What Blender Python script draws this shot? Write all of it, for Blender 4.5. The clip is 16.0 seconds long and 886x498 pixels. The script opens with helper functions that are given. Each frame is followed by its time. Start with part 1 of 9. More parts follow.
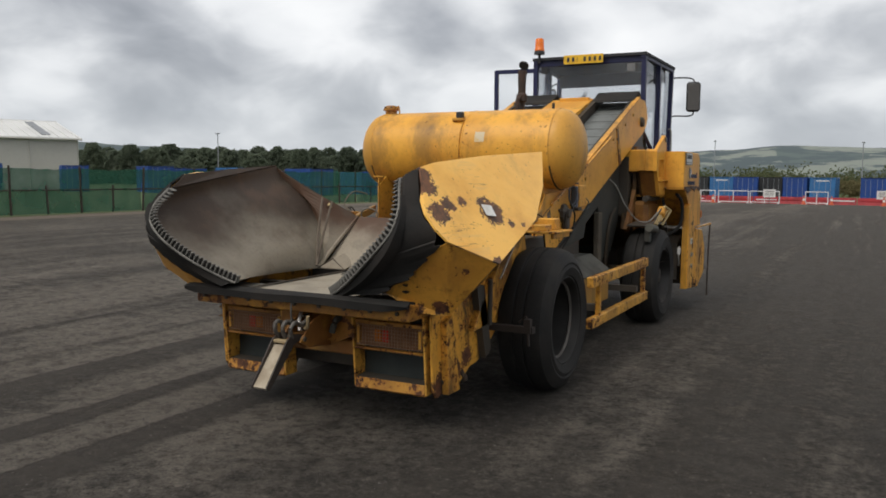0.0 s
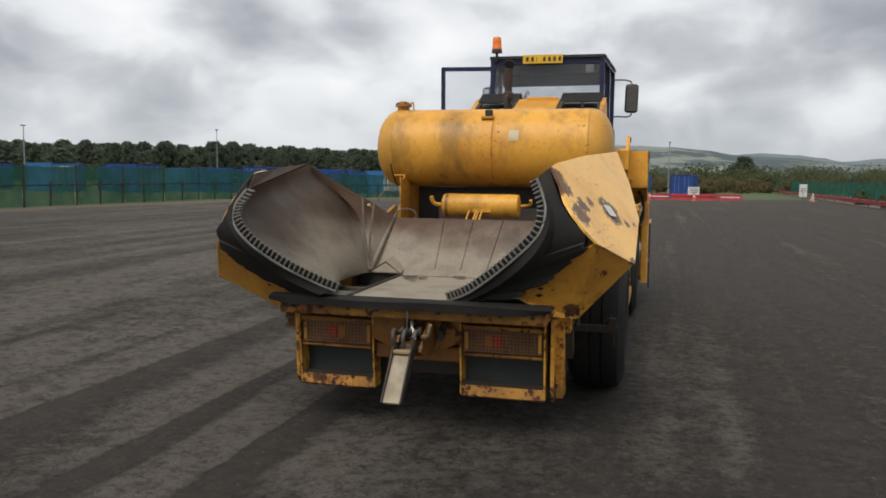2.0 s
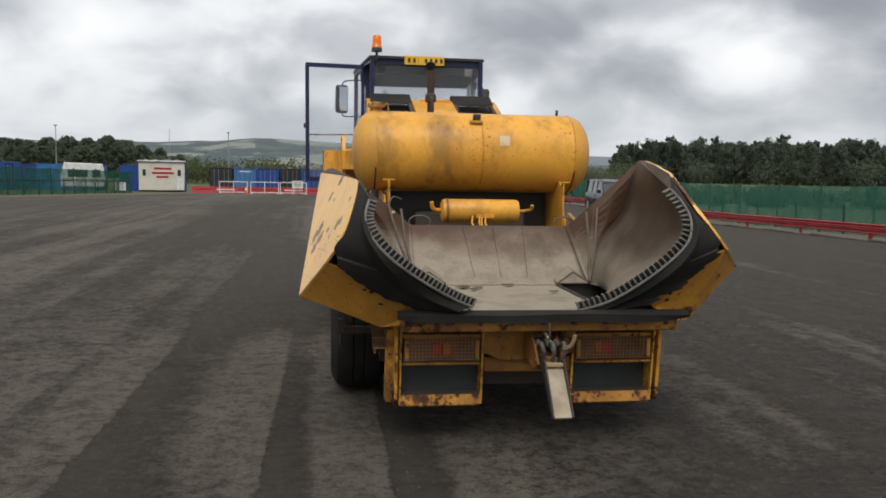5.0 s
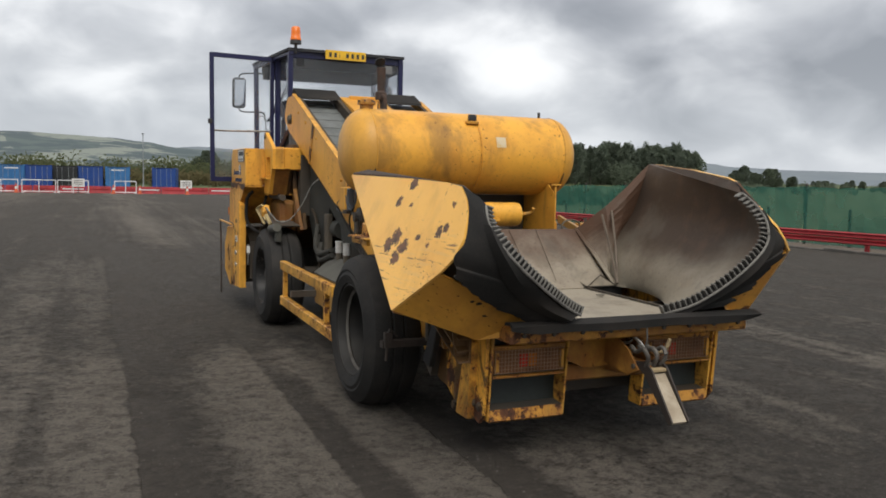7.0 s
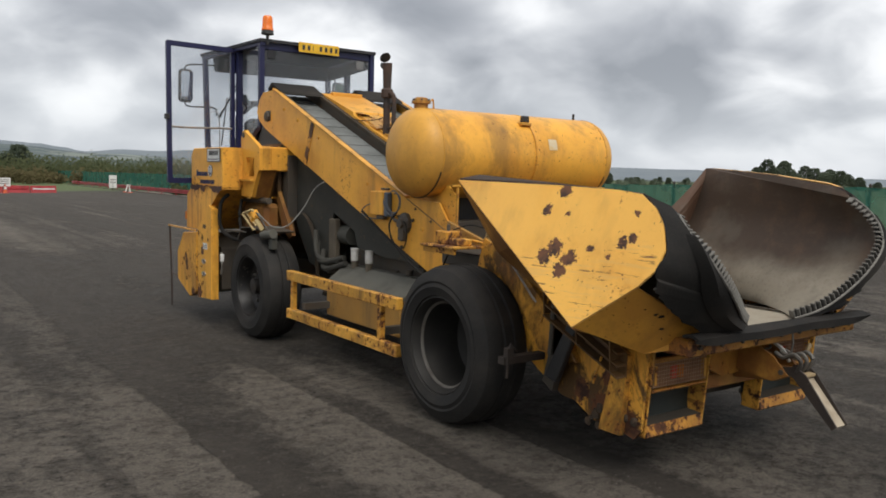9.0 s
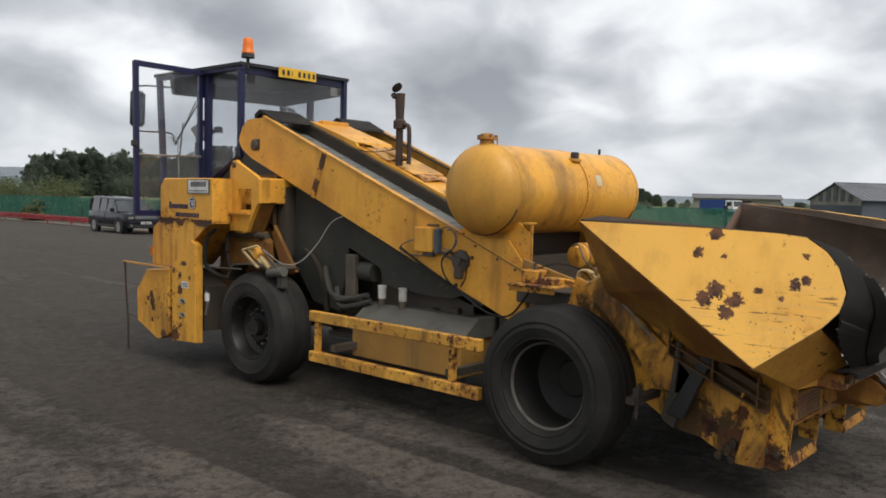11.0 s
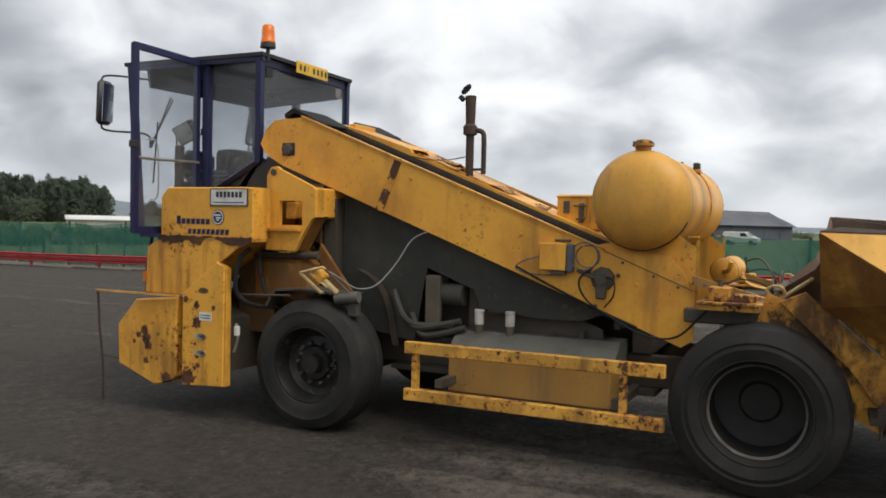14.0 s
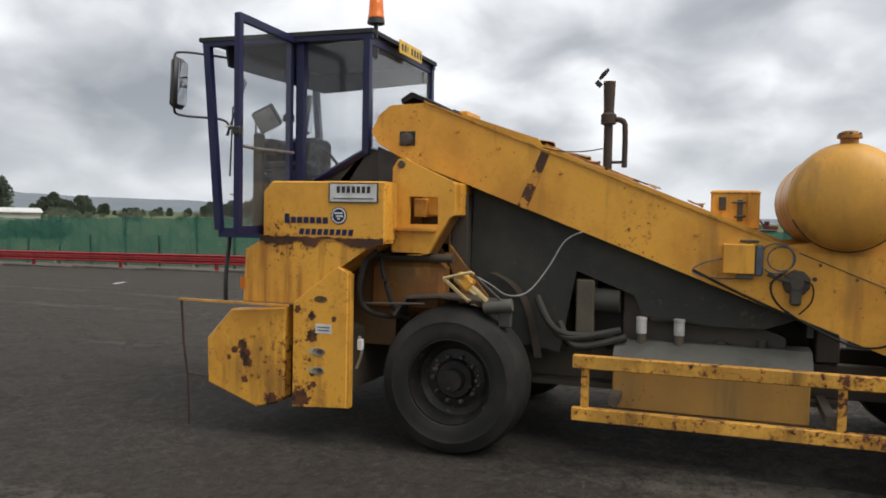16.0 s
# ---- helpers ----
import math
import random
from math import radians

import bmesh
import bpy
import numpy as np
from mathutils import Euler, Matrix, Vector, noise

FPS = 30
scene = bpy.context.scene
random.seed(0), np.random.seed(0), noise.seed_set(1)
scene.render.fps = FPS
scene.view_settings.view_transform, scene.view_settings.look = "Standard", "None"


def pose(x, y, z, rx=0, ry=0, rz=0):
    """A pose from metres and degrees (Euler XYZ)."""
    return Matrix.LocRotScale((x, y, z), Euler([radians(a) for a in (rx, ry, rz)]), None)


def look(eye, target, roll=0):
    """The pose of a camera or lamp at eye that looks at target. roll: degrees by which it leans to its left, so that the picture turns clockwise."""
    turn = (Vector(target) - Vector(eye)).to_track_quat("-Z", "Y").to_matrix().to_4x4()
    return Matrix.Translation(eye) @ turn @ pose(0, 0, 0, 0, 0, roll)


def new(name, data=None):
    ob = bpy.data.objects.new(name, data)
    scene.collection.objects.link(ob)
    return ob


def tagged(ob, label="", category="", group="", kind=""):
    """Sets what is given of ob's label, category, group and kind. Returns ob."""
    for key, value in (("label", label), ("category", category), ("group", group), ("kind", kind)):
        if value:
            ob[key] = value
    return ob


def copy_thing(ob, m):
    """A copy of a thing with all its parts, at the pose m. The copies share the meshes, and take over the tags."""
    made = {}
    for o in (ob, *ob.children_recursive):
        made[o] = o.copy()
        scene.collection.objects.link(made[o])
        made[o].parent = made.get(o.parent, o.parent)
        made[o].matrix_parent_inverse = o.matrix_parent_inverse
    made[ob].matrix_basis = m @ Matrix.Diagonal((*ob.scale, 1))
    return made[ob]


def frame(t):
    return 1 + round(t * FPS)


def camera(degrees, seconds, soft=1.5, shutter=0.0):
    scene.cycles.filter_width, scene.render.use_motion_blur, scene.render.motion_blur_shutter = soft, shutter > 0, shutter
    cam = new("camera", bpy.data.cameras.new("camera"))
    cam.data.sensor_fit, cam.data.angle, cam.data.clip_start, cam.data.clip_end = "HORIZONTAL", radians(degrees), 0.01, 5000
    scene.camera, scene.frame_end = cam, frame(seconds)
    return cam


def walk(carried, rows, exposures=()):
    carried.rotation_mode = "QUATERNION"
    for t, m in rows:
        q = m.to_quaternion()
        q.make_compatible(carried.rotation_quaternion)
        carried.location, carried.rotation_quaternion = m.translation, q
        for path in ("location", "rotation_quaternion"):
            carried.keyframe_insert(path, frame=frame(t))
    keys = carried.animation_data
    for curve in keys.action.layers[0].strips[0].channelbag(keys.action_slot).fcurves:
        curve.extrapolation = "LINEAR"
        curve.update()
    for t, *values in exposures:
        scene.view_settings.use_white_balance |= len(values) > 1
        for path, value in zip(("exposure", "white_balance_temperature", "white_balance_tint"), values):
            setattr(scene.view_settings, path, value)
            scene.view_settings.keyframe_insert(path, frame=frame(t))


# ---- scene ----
cam = camera(57.5, 16.0, 1.75)
METRES, EYE, TILT, LEAN, TURN = 14.865, 1.65, 0.0, 0.0, 27.4
EAST, NORTH = 3.188, -4.41
ROWS = [
    (0.0, 0.0, 0.0, 0.0, 0.04, -5.22, -0.46),
    (0.5, -0.0312, 0.0001, 0.0003, -3.1, -5.28, -0.51),
    (1.0, -0.0612, 0.0102, -0.0001, -6.15, -5.3, -0.55),
    (1.5, -0.0918, 0.0161, 0.0007, -9.12, -5.33, -0.56),
    (2.0, -0.1206, 0.0251, 0.0004, -12.64, -5.37, -0.6),
    (2.5, -0.1472, 0.037, 0.0017, -15.58, -5.43, -0.63),
    (3.0, -0.1755, 0.0468, 0.0025, -19.12, -5.49, -0.66),
    (3.5, -0.2004, 0.0644, 0.0024, -22.56, -5.48, -0.71),
    (4.0, -0.2274, 0.0772, 0.0031, -27.02, -5.49, -0.81),
    (6.5, -0.3442, 0.1761, 0.0038, -46.87, -5.3, -1.33),
    (7.0, -0.3573, 0.2046, 0.0032, -50.74, -5.24, -1.37),
    (7.5, -0.3718, 0.2329, 0.0044, -54.07, -5.24, -1.36),
    (8.0, -0.3855, 0.2604, 0.0047, -57.0, -5.26, -1.36),
    (8.5, -0.3928, 0.2918, 0.0035, -59.46, -5.32, -1.34),
    (9.0, -0.4065, 0.3196, 0.0041, -62.8, -5.21, -1.4),
    (11.5, -0.4382, 0.4727, 0.0119, -78.69, -2.86, -1.28),
    (12.0, -0.4295, 0.5032, 0.0103, -81.85, -1.99, -1.32),
    (12.5, -0.4244, 0.5345, 0.0072, -84.16, -1.82, -1.31),
    (13.0, -0.4211, 0.5658, 0.005, -87.01, -1.71, -1.31),
    (13.5, -0.4145, 0.5979, 0.0042, -89.38, -1.76, -1.26),
    (14.0, -0.4115, 0.63, 0.0025, -91.78, -1.78, -1.28),
    (14.5, -0.3992, 0.6626, -0.0002, -93.53, -1.87, -1.24),
    (15.0, -0.3864, 0.6904, 0.001, -94.42, -2.06, -1.22),
    (15.5, -0.3732, 0.7171, 0.0024, -95.89, -2.16, -1.21),
    (16.0, -0.3555, 0.7449, 0.0038, -97.85, -2.28, -1.16),
]
walk(cam, [(t, pose(EAST, NORTH, EYE, TILT, LEAN, TURN) @ pose(METRES * x, METRES * y, METRES * z, 90 + pitch, roll, yaw)) for t, x, y, z, yaw, pitch, roll in ROWS],
     [(0.0, -0.10), (3.5, -0.12), (6.5, 0.06), (8.5, 0.10), (11.5, 0.06), (13.0, 0.06), (16.0, 0.11)])

# ---- light ----
world = bpy.data.worlds.new("overcast_sky")
scene.world = world
world.use_nodes = True
wn, wl = world.node_tree.nodes, world.node_tree.links
wn.clear()
w_out = wn.new("ShaderNodeOutputWorld")
w_bg = wn.new("ShaderNodeBackground")
w_sky = wn.new("ShaderNodeTexSky")
w_sky.sky_type = "NISHITA"
w_sky.sun_disc = False
w_sky.sun_elevation, w_sky.sun_rotation = radians(48), radians(150)
w_skyscale = wn.new("ShaderNodeVectorMath")
w_skyscale.operation = "SCALE"
w_skyscale.inputs["Scale"].default_value = 0.09
wl.new(w_sky.outputs[0], w_skyscale.inputs[0])
w_co = wn.new("ShaderNodeTexCoord")
w_sep = wn.new("ShaderNodeSeparateXYZ")
wl.new(w_co.outputs["Generated"], w_sep.inputs[0])


def wmath(op, a, b):
    n = wn.new("ShaderNodeMath")
    n.operation = op
    for i, v in enumerate((a, b)):
        if isinstance(v, (int, float)):
            n.inputs[i].default_value = v
        else:
            wl.new(v, n.inputs[i])
    return n.outputs[0]


# the cloud deck: the direction is thrown onto a flat layer overhead
w_den = wmath("ADD", wmath("MAXIMUM", w_sep.outputs[2], 0.0), 0.50)
w_comb = wn.new("ShaderNodeCombineXYZ")
wl.new(wmath("DIVIDE", w_sep.outputs[0], w_den), w_comb.inputs[0])
wl.new(wmath("DIVIDE", w_sep.outputs[1], w_den), w_comb.inputs[1])


def wnoise(scale, detail, rough, distort, seed):
    n = wn.new("ShaderNodeTexNoise")
    n.noise_dimensions = "4D"
    n.inputs["W"].default_value = seed
    n.inputs["Scale"].default_value, n.inputs["Detail"].default_value = scale, detail
    n.inputs["Roughness"].default_value, n.inputs["Distortion"].default_value = rough, distort
    wl.new(w_comb.outputs[0], n.inputs["Vector"])
    return n.outputs[0]


w_big = wnoise(2.25, 2, 0.42, 0.3, 5.6)
w_small = wnoise(5.4, 5, 0.45, 0.35, 7.7)
w_mix = wmath("ADD", wmath("MULTIPLY", w_big, 0.57), wmath("MULTIPLY", w_small, 0.43))
w_ramp = wn.new("ShaderNodeValToRGB")
els = w_ramp.color_ramp.elements
els[0].position, els[0].color = 0.385, (0.90, 0.905, 0.91, 1)
els[1].position, els[1].color = 0.655, (0.275, 0.290, 0.318, 1)
for at_, col in ((0.45, (0.78, 0.79, 0.805, 1)), (0.515, (0.55, 0.565, 0.59, 1)), (0.58, (0.39, 0.405, 0.435, 1))):
    e = els.new(at_)
    e.color = col
wl.new(w_mix, w_ramp.inputs[0])
# the deck thins to an even blue-grey far off
w_far = wn.new("ShaderNodeMapRange")
w_far.interpolation_type = "SMOOTHSTEP"
wl.new(w_sep.outputs[2], w_far.inputs[0])
for i_, v_ in ((1, 0.0), (2, 0.14), (3, 0.62), (4, 0.0)):
    w_far.inputs[i_].default_value = v_
w_low = wn.new("ShaderNodeMixRGB")
w_low.inputs[2].default_value = (0.52, 0.555, 0.605, 1)
wl.new(w_far.outputs[0], w_low.inputs[0])
wl.new(w_ramp.outputs[0], w_low.inputs[1])
w_blend = wn.new("ShaderNodeMixRGB")
w_blend.inputs[0].default_value = 0.93
wl.new(w_skyscale.outputs[0], w_blend.inputs[1])
wl.new(w_low.outputs[0], w_blend.inputs[2])
wl.new(w_blend.outputs[0], w_bg.inputs[0])
w_bg.inputs[1].default_value = 1.19
wl.new(w_bg.outputs[0], w_out.inputs[0])

sun = new("sun", bpy.data.lights.new("sun", "SUN"))
sun.data.energy, sun.data.angle, sun.data.color = 2.35, radians(40), (1.0, 0.952, 0.88)
sun.matrix_world = look((-2.5, -10, 15), (0, 0, 0))


# ---- materials ----
def rgba(c):
    return (c[0], c[1], c[2], 1)


class Mat:
    """A node material with short ways to add noise, ramps and mixes."""

    def __init__(self, name):
        self.m = bpy.data.materials.new(name)
        self.m.use_nodes = True
        self.t = self.m.node_tree
        self.b = self.t.nodes["Principled BSDF"]
        self.co = self.t.nodes.new("ShaderNodeTexCoord").outputs["Object"]

    def node(self, kind, **kw):
        n = self.t.nodes.new(kind)
        for k, v in kw.items():
            if k in n.inputs:
                self.put(v, n.inputs[k])
        return n

    def put(self, v, socket):
        if isinstance(v, bpy.types.NodeSocket):
            self.t.links.new(v, socket)
        else:
            socket.default_value = v

    def noise(self, scale, detail=4, rough=0.6, stretch=(1, 1, 1), turn=0.0, seed=0.0, co=None, distort=0.0):
        mp = self.node("ShaderNodeMapping")
        self.put(co or self.co, mp.inputs[0])
        mp.inputs["Location"].default_value = (seed * 3.7, seed * 1.3, seed * 2.1)
        mp.inputs["Rotation"].default_value = (0, 0, radians(turn))
        mp.inputs["Scale"].default_value = stretch
        n = self.node("ShaderNodeTexNoise", Scale=scale, Detail=detail, Roughness=rough, Distortion=distort)
        self.put(mp.outputs[0], n.inputs["Vector"])
        return n.outputs[0]

    def step(self, v, a, b):
        n = self.node("ShaderNodeMapRange")
        n.interpolation_type = "SMOOTHSTEP"
        self.put(v, n.inputs[0])
        n.inputs[1].default_value, n.inputs[2].default_value = a, b
        return n.outputs[0]

    def math(self, op, a, b=0.0):
        n = self.node("ShaderNodeMath")
        n.operation = op
        self.put(a, n.inputs[0])
        self.put(b, n.inputs[1])
        return n.outputs[0]

    def mix(self, f, a, b, mode="MIX"):
        n = self.node("ShaderNodeMixRGB")
        n.blend_type = mode
        self.put(f, n.inputs[0])
        self.put(rgba(a) if isinstance(a, tuple) else a, n.inputs[1])
        self.put(rgba(b) if isinstance(b, tuple) else b, n.inputs[2])
        return n.outputs[0]

    def sep(self):
        n = self.node("ShaderNodeSeparateXYZ")
        self.put(self.co, n.inputs[0])
        return n.outputs

    def near(self, p, r, wobble):
        """1 close to the point p, falling to 0 at r with an uneven edge."""
        n = self.node("ShaderNodeVectorMath")
        n.operation = "DISTANCE"
        self.put(self.co, n.inputs[0])
        n.inputs[1].default_value = p
        d = self.math("ADD", self.math("DIVIDE", n.outputs["Value"], r), wobble)
        return self.step(d, 1.06, 0.92)

    def bump(self, h, strength, dist=0.01):
        n = self.node("ShaderNodeBump", Strength=strength, Distance=dist)
        self.put(h, n.inputs["Height"])
        self.t.links.new(n.outputs[0], self.b.inputs["Normal"])

    def done(self, colour, rough=0.6, metal=0.0):
        self.put(rgba(colour) if isinstance(colour, tuple) else colour, self.b.inputs["Base Color"])
        self.put(rough, self.b.inputs["Roughness"])
        self.put(metal, self.b.inputs["Metallic"])
        return self.m


def worn(name, base, dark, chip=None, chip_amount=0.70, rough=0.55, scale=1.0, metal=0.0, bump=0.25, gloss=0.4):
    """Painted or bare surface with cloudy soiling, fine grain and, where chip is given, chipped spots."""
    k = Mat(name)
    big = k.noise(1.3 * scale, 5, 0.6)
    fine = k.noise(38 * scale, 3, 0.6, seed=2)
    c = k.mix(k.step(big, 0.40, 0.72), base, dark)
    c = k.mix(k.math("MULTIPLY", k.step(fine, 0.45, 0.75), 0.35), c, dark)
    if chip:
        spots = k.math("ADD", k.math("MULTIPLY", k.noise(7 * scale, 5, 0.65, seed=5), 0.75), k.math("MULTIPLY", k.noise(1.1 * scale, 3, 0.5, seed=9), 0.35))
        c = k.mix(k.step(spots, chip_amount, chip_amount + 0.03), c, chip)
    k.bump(fine, bump, 0.004)
    k.b.inputs["Specular IOR Level"].default_value = gloss
    r = k.math("ADD", k.math("MULTIPLY", big, 0.25), rough - 0.12)
    return k.done(c, r, metal)


YELLOW, OCHRE = (0.80, 0.398, 0.054), (0.60, 0.275, 0.040)
RUST, DARKRUST = (0.135, 0.052, 0.022), (0.04, 0.018, 0.011)


def yellow_paint(name, spots=(), chips=0.675, grime=0.5, streak=0.0, rough=0.42, soil=0.0, smoke=0.0, drip=0.0, scuffs=(), stain=0.0, dull=0.0, fade=0.0, soil_from=0.36, soil_to=0.60, dusty=0.0):
    """Faded yellow machine paint with rust chips, dust, run marks and named rust spots."""
    k = Mat(name)
    big = k.noise(1.7, 5, 0.6)
    fine = k.noise(30, 4, 0.65, seed=2)
    c = k.mix(k.step(big, 0.38, 0.70), YELLOW, OCHRE)
    if fade:
        c = k.mix(k.math("MULTIPLY", k.step(k.noise(2.3, 5, 0.65, seed=23), 0.25, 0.6), fade), c, (0.87, 0.485, 0.095))
    runs = k.noise(4.5, 4, 0.6, stretch=(1, 1, 0.16), seed=4)
    c = k.mix(k.math("MULTIPLY", k.step(runs, 0.52, 0.74), grime), c, (0.16, 0.085, 0.03))
    c = k.mix(k.math("MULTIPLY", k.step(fine, 0.52, 0.78), grime * 0.4), c, (0.22, 0.12, 0.035))
    if smoke:
        blot = k.noise(2.6, 6, 0.66, stretch=(1, 1, 0.42), seed=14, distort=0.15)
        c = k.mix(k.math("MULTIPLY", k.step(blot, 0.46, 0.68), smoke), c, (0.185, 0.105, 0.038))
    if drip:
        run = k.noise(7.5, 4, 0.6, stretch=(1, 1, 0.09), seed=17)
        c = k.mix(k.math("MULTIPLY", k.step(run, 0.47, 0.66), drip), c, (0.30, 0.105, 0.025))
    if soil:
        oil = k.noise(3.1, 6, 0.7, stretch=(1, 1, 0.55), seed=13, distort=0.4)
        c = k.mix(k.math("MULTIPLY", k.step(oil, soil_from, soil_to), soil), c, (0.045, 0.027, 0.014))
    if streak:
        scr = k.noise(5.5, 4, 0.7, stretch=(0.4, 0.35, 5.0), seed=11)
        c = k.mix(k.math("MULTIPLY", k.step(scr, 0.60, 0.66), streak), c, RUST)
    if dull:
        c = k.mix(k.math("MULTIPLY", k.math("ADD", 0.6, k.math("MULTIPLY", runs, 0.6)), dull), c, (0.24, 0.155, 0.062))
    if stain:
        st = k.noise(2.6, 6, 0.65, seed=19)
        c = k.mix(k.math("MULTIPLY", k.step(st, 0.28, 0.58), stain), c, (0.19, 0.075, 0.021))
    if scuffs:
        scr = k.noise(7.5, 5, 0.7, stretch=(0.35, 0.30, 5.0), seed=15)
        zone = 0.0
        for x, y, z, r in scuffs:
            zone = k.math("MAXIMUM", zone, k.near((x, y, z), r, k.math("MULTIPLY", k.math("SUBTRACT", big, 0.5), 1.5)))
        c = k.mix(k.math("MULTIPLY", k.step(scr, 0.585, 0.64), k.math("MULTIPLY", zone, 0.85)), c, (0.11, 0.05, 0.025))
        c = k.mix(k.math("MULTIPLY", k.step(scr, 0.47, 0.42), k.math("MULTIPLY", zone, 0.35)), c, (0.62, 0.38, 0.13))
    wob = k.math("MULTIPLY", k.math("SUBTRACT", k.noise(19, 5, 0.7, seed=6), 0.5), 1.6)
    wob = k.math("ADD", wob, k.math("MULTIPLY", k.math("SUBTRACT", k.noise(58, 3, 0.6, seed=21), 0.5), 1.7))
    edge = k.noise(17, 5, 0.72, seed=5)
    patch = k.noise(1.6, 3, 0.5, seed=9)
    mask = k.step(k.math("ADD", k.math("MULTIPLY", edge, 0.72), k.math("MULTIPLY", patch, 0.36)), chips, chips + 0.035)
    for x, y, z, r in spots:
        mask = k.math("MAXIMUM", mask, k.near((x, y, z), r, wob))
    speck = k.step(k.math("ADD", k.math("MULTIPLY", k.noise(40, 2, 0.5, seed=27), 0.8), k.math("MULTIPLY", patch, 0.25)), 0.705, 0.725)
    mask = k.math("MAXIMUM", mask, k.math("MULTIPLY", speck, 0.8))
    bleed = k.step(k.math("ADD", k.math("MULTIPLY", edge, 0.72), k.math("MULTIPLY", patch, 0.36)), chips - 0.055, chips)
    c = k.mix(k.math("MULTIPLY", bleed, 0.55), c, (0.36, 0.135, 0.022))
    rusty = k.mix(k.step(k.noise(14, 4, 0.6, seed=8), 0.4, 0.65), RUST, DARKRUST)
    c = k.mix(mask, c, rusty)
    k.bump(k.math("SUBTRACT", k.math("MULTIPLY", fine, 0.4), mask), 0.25, 0.004)
    r = k.math("ADD", rough, k.math("MULTIPLY", mask, 0.35))
    k.b.inputs["Specular IOR Level"].default_value = 0.35
    if dusty:
        # dry dust pales the plate when seen along its face
        k.b.inputs["Sheen Weight"].default_value = dusty
        k.b.inputs["Sheen Roughness"].default_value = 0.45
        k.b.inputs["Sheen Tint"].default_value = (1.0, 0.93, 0.80, 1)
    return k.done(c, r)


M_YEL = yellow_paint("yellow_paint")
M_YELDIRTY = yellow_paint("dirty_yellow_paint", chips=0.645, grime=0.9, soil=0.35)
M_YELSCRAPED = yellow_paint("scraped_yellow_paint", chips=0.590, grime=0.8, streak=0.7, soil=0.40, fade=0.6)
M_TANK = yellow_paint("tank_yellow_paint", chips=0.715, grime=0.8, rough=0.40, smoke=0.62)
M_TANKEND = yellow_paint("tank_end_yellow_paint", chips=0.725, grime=0.6, rough=0.44, dull=0.26, smoke=0.26)
# soiling plus the shade behind the front wheel, both in the colour
M_CHEEK = yellow_paint("shaded_soiled_yellow_paint", chips=0.72, grime=0.9, stain=0.95, dull=0.45, soil=0.85, soil_from=0.34, soil_to=0.56)
M_GRIMY = yellow_paint("oily_yellow_paint", chips=0.60, grime=0.9, soil=0.92, rough=0.5)
M_DRIP = yellow_paint("rust_run_yellow_paint", chips=0.66, grime=0.5, drip=0.75)
M_SMEARED = yellow_paint("smeared_yellow_paint", chips=0.62, grime=0.9, soil=0.90, stain=0.30, soil_from=0.44, soil_to=0.60)
M_WINGL = yellow_paint("wing_yellow_left", [(-1.233, 0.389, 1.528, 0.034), (-1.167, 0.314, 1.642, 0.046), (-1.299, 0.249, 1.328, 0.052), (-1.332, 0.302, 1.278, 0.050),
                                            (-1.302, 0.142, 1.277, 0.050), (-1.337, 0.172, 1.214, 0.044), (-1.214, 0.246, 1.513, 0.022), (-1.127, -0.167, 1.535, 0.022),
                                            (-1.20, -0.146, 1.383, 0.034), (-1.181, -0.192, 1.406, 0.028), (-1.252, 0.028, 1.34, 0.026), (-1.246, -0.088, 1.306, 0.02)],
                       chips=0.70, grime=0.22, fade=0.75, dusty=0.5, scuffs=[(-1.235, -0.22, 1.29, 0.17), (-1.305, -0.18, 1.10, 0.26), (-1.40, 0.08, 1.03, 0.24), (-1.37, 0.36, 1.14, 0.16)])
M_WINGR = yellow_paint("wing_yellow_right", [(1.154, 0.148, 1.418, 0.095), (1.038, -0.038, 1.483, 0.034), (1.007, -0.163, 1.469, 0.055), (1.168, -0.31, 1.211, 0.026), (1.245, 0.247, 1.346, 0.033),
                                             (1.286, 0.343, 1.336, 0.022), (1.095, 0.124, 1.48, 0.04), (1.302, -0.078, 1.142, 0.04), (1.008, -0.272, 1.423, 0.075), (0.891, -0.23, 1.584, 0.08), (0.84, -0.2, 1.66, 0.07)],
                       chips=0.705, grime=0.25, fade=0.95, dusty=0.5, scuffs=[(1.16, -0.22, 1.25, 0.2), (0.98, 0.2, 1.62, 0.12)])
M_DULL = yellow_paint("dull_film_yellow_paint", chips=0.69, grime=0.8, dull=0.75)
# grime together with painted-in shade, darkest need is the wing's underside
M_SHADEBROWNED = yellow_paint("grimy_shade_browned_yellow", chips=0.70, grime=0.9, stain=0.92, dull=0.35, soil=0.55)
M_UNDERWING = yellow_paint("tarred_yellow_paint", chips=0.715, grime=0.5, stain=0.22, soil=0.10)
M_UNDERWINGR = yellow_paint("tarred_rusty_yellow_paint", [(1.16, -0.20, 1.08, 0.03), (0.97, -0.14, 0.86, 0.05), (0.86, -0.2, 0.84, 0.04)], chips=0.665, grime=0.6, stain=0.30, soil=0.55, soil_from=0.50, soil_to=0.60)
M_RUSTEATEN = yellow_paint("rust_eaten_yellow_paint", chips=0.535, grime=0.9, soil=0.35, stain=0.35)
M_TEAL = worn("dark_teal_panel", (0.017, 0.022, 0.020), (0.038, 0.042, 0.036), None, 0.7, 0.45, 3.0)
M_TAN = worn("tan_worn_steel", (0.30, 0.225, 0.125), (0.20, 0.14, 0.07), (0.10, 0.06, 0.03), 0.68, 0.6, 3.0)
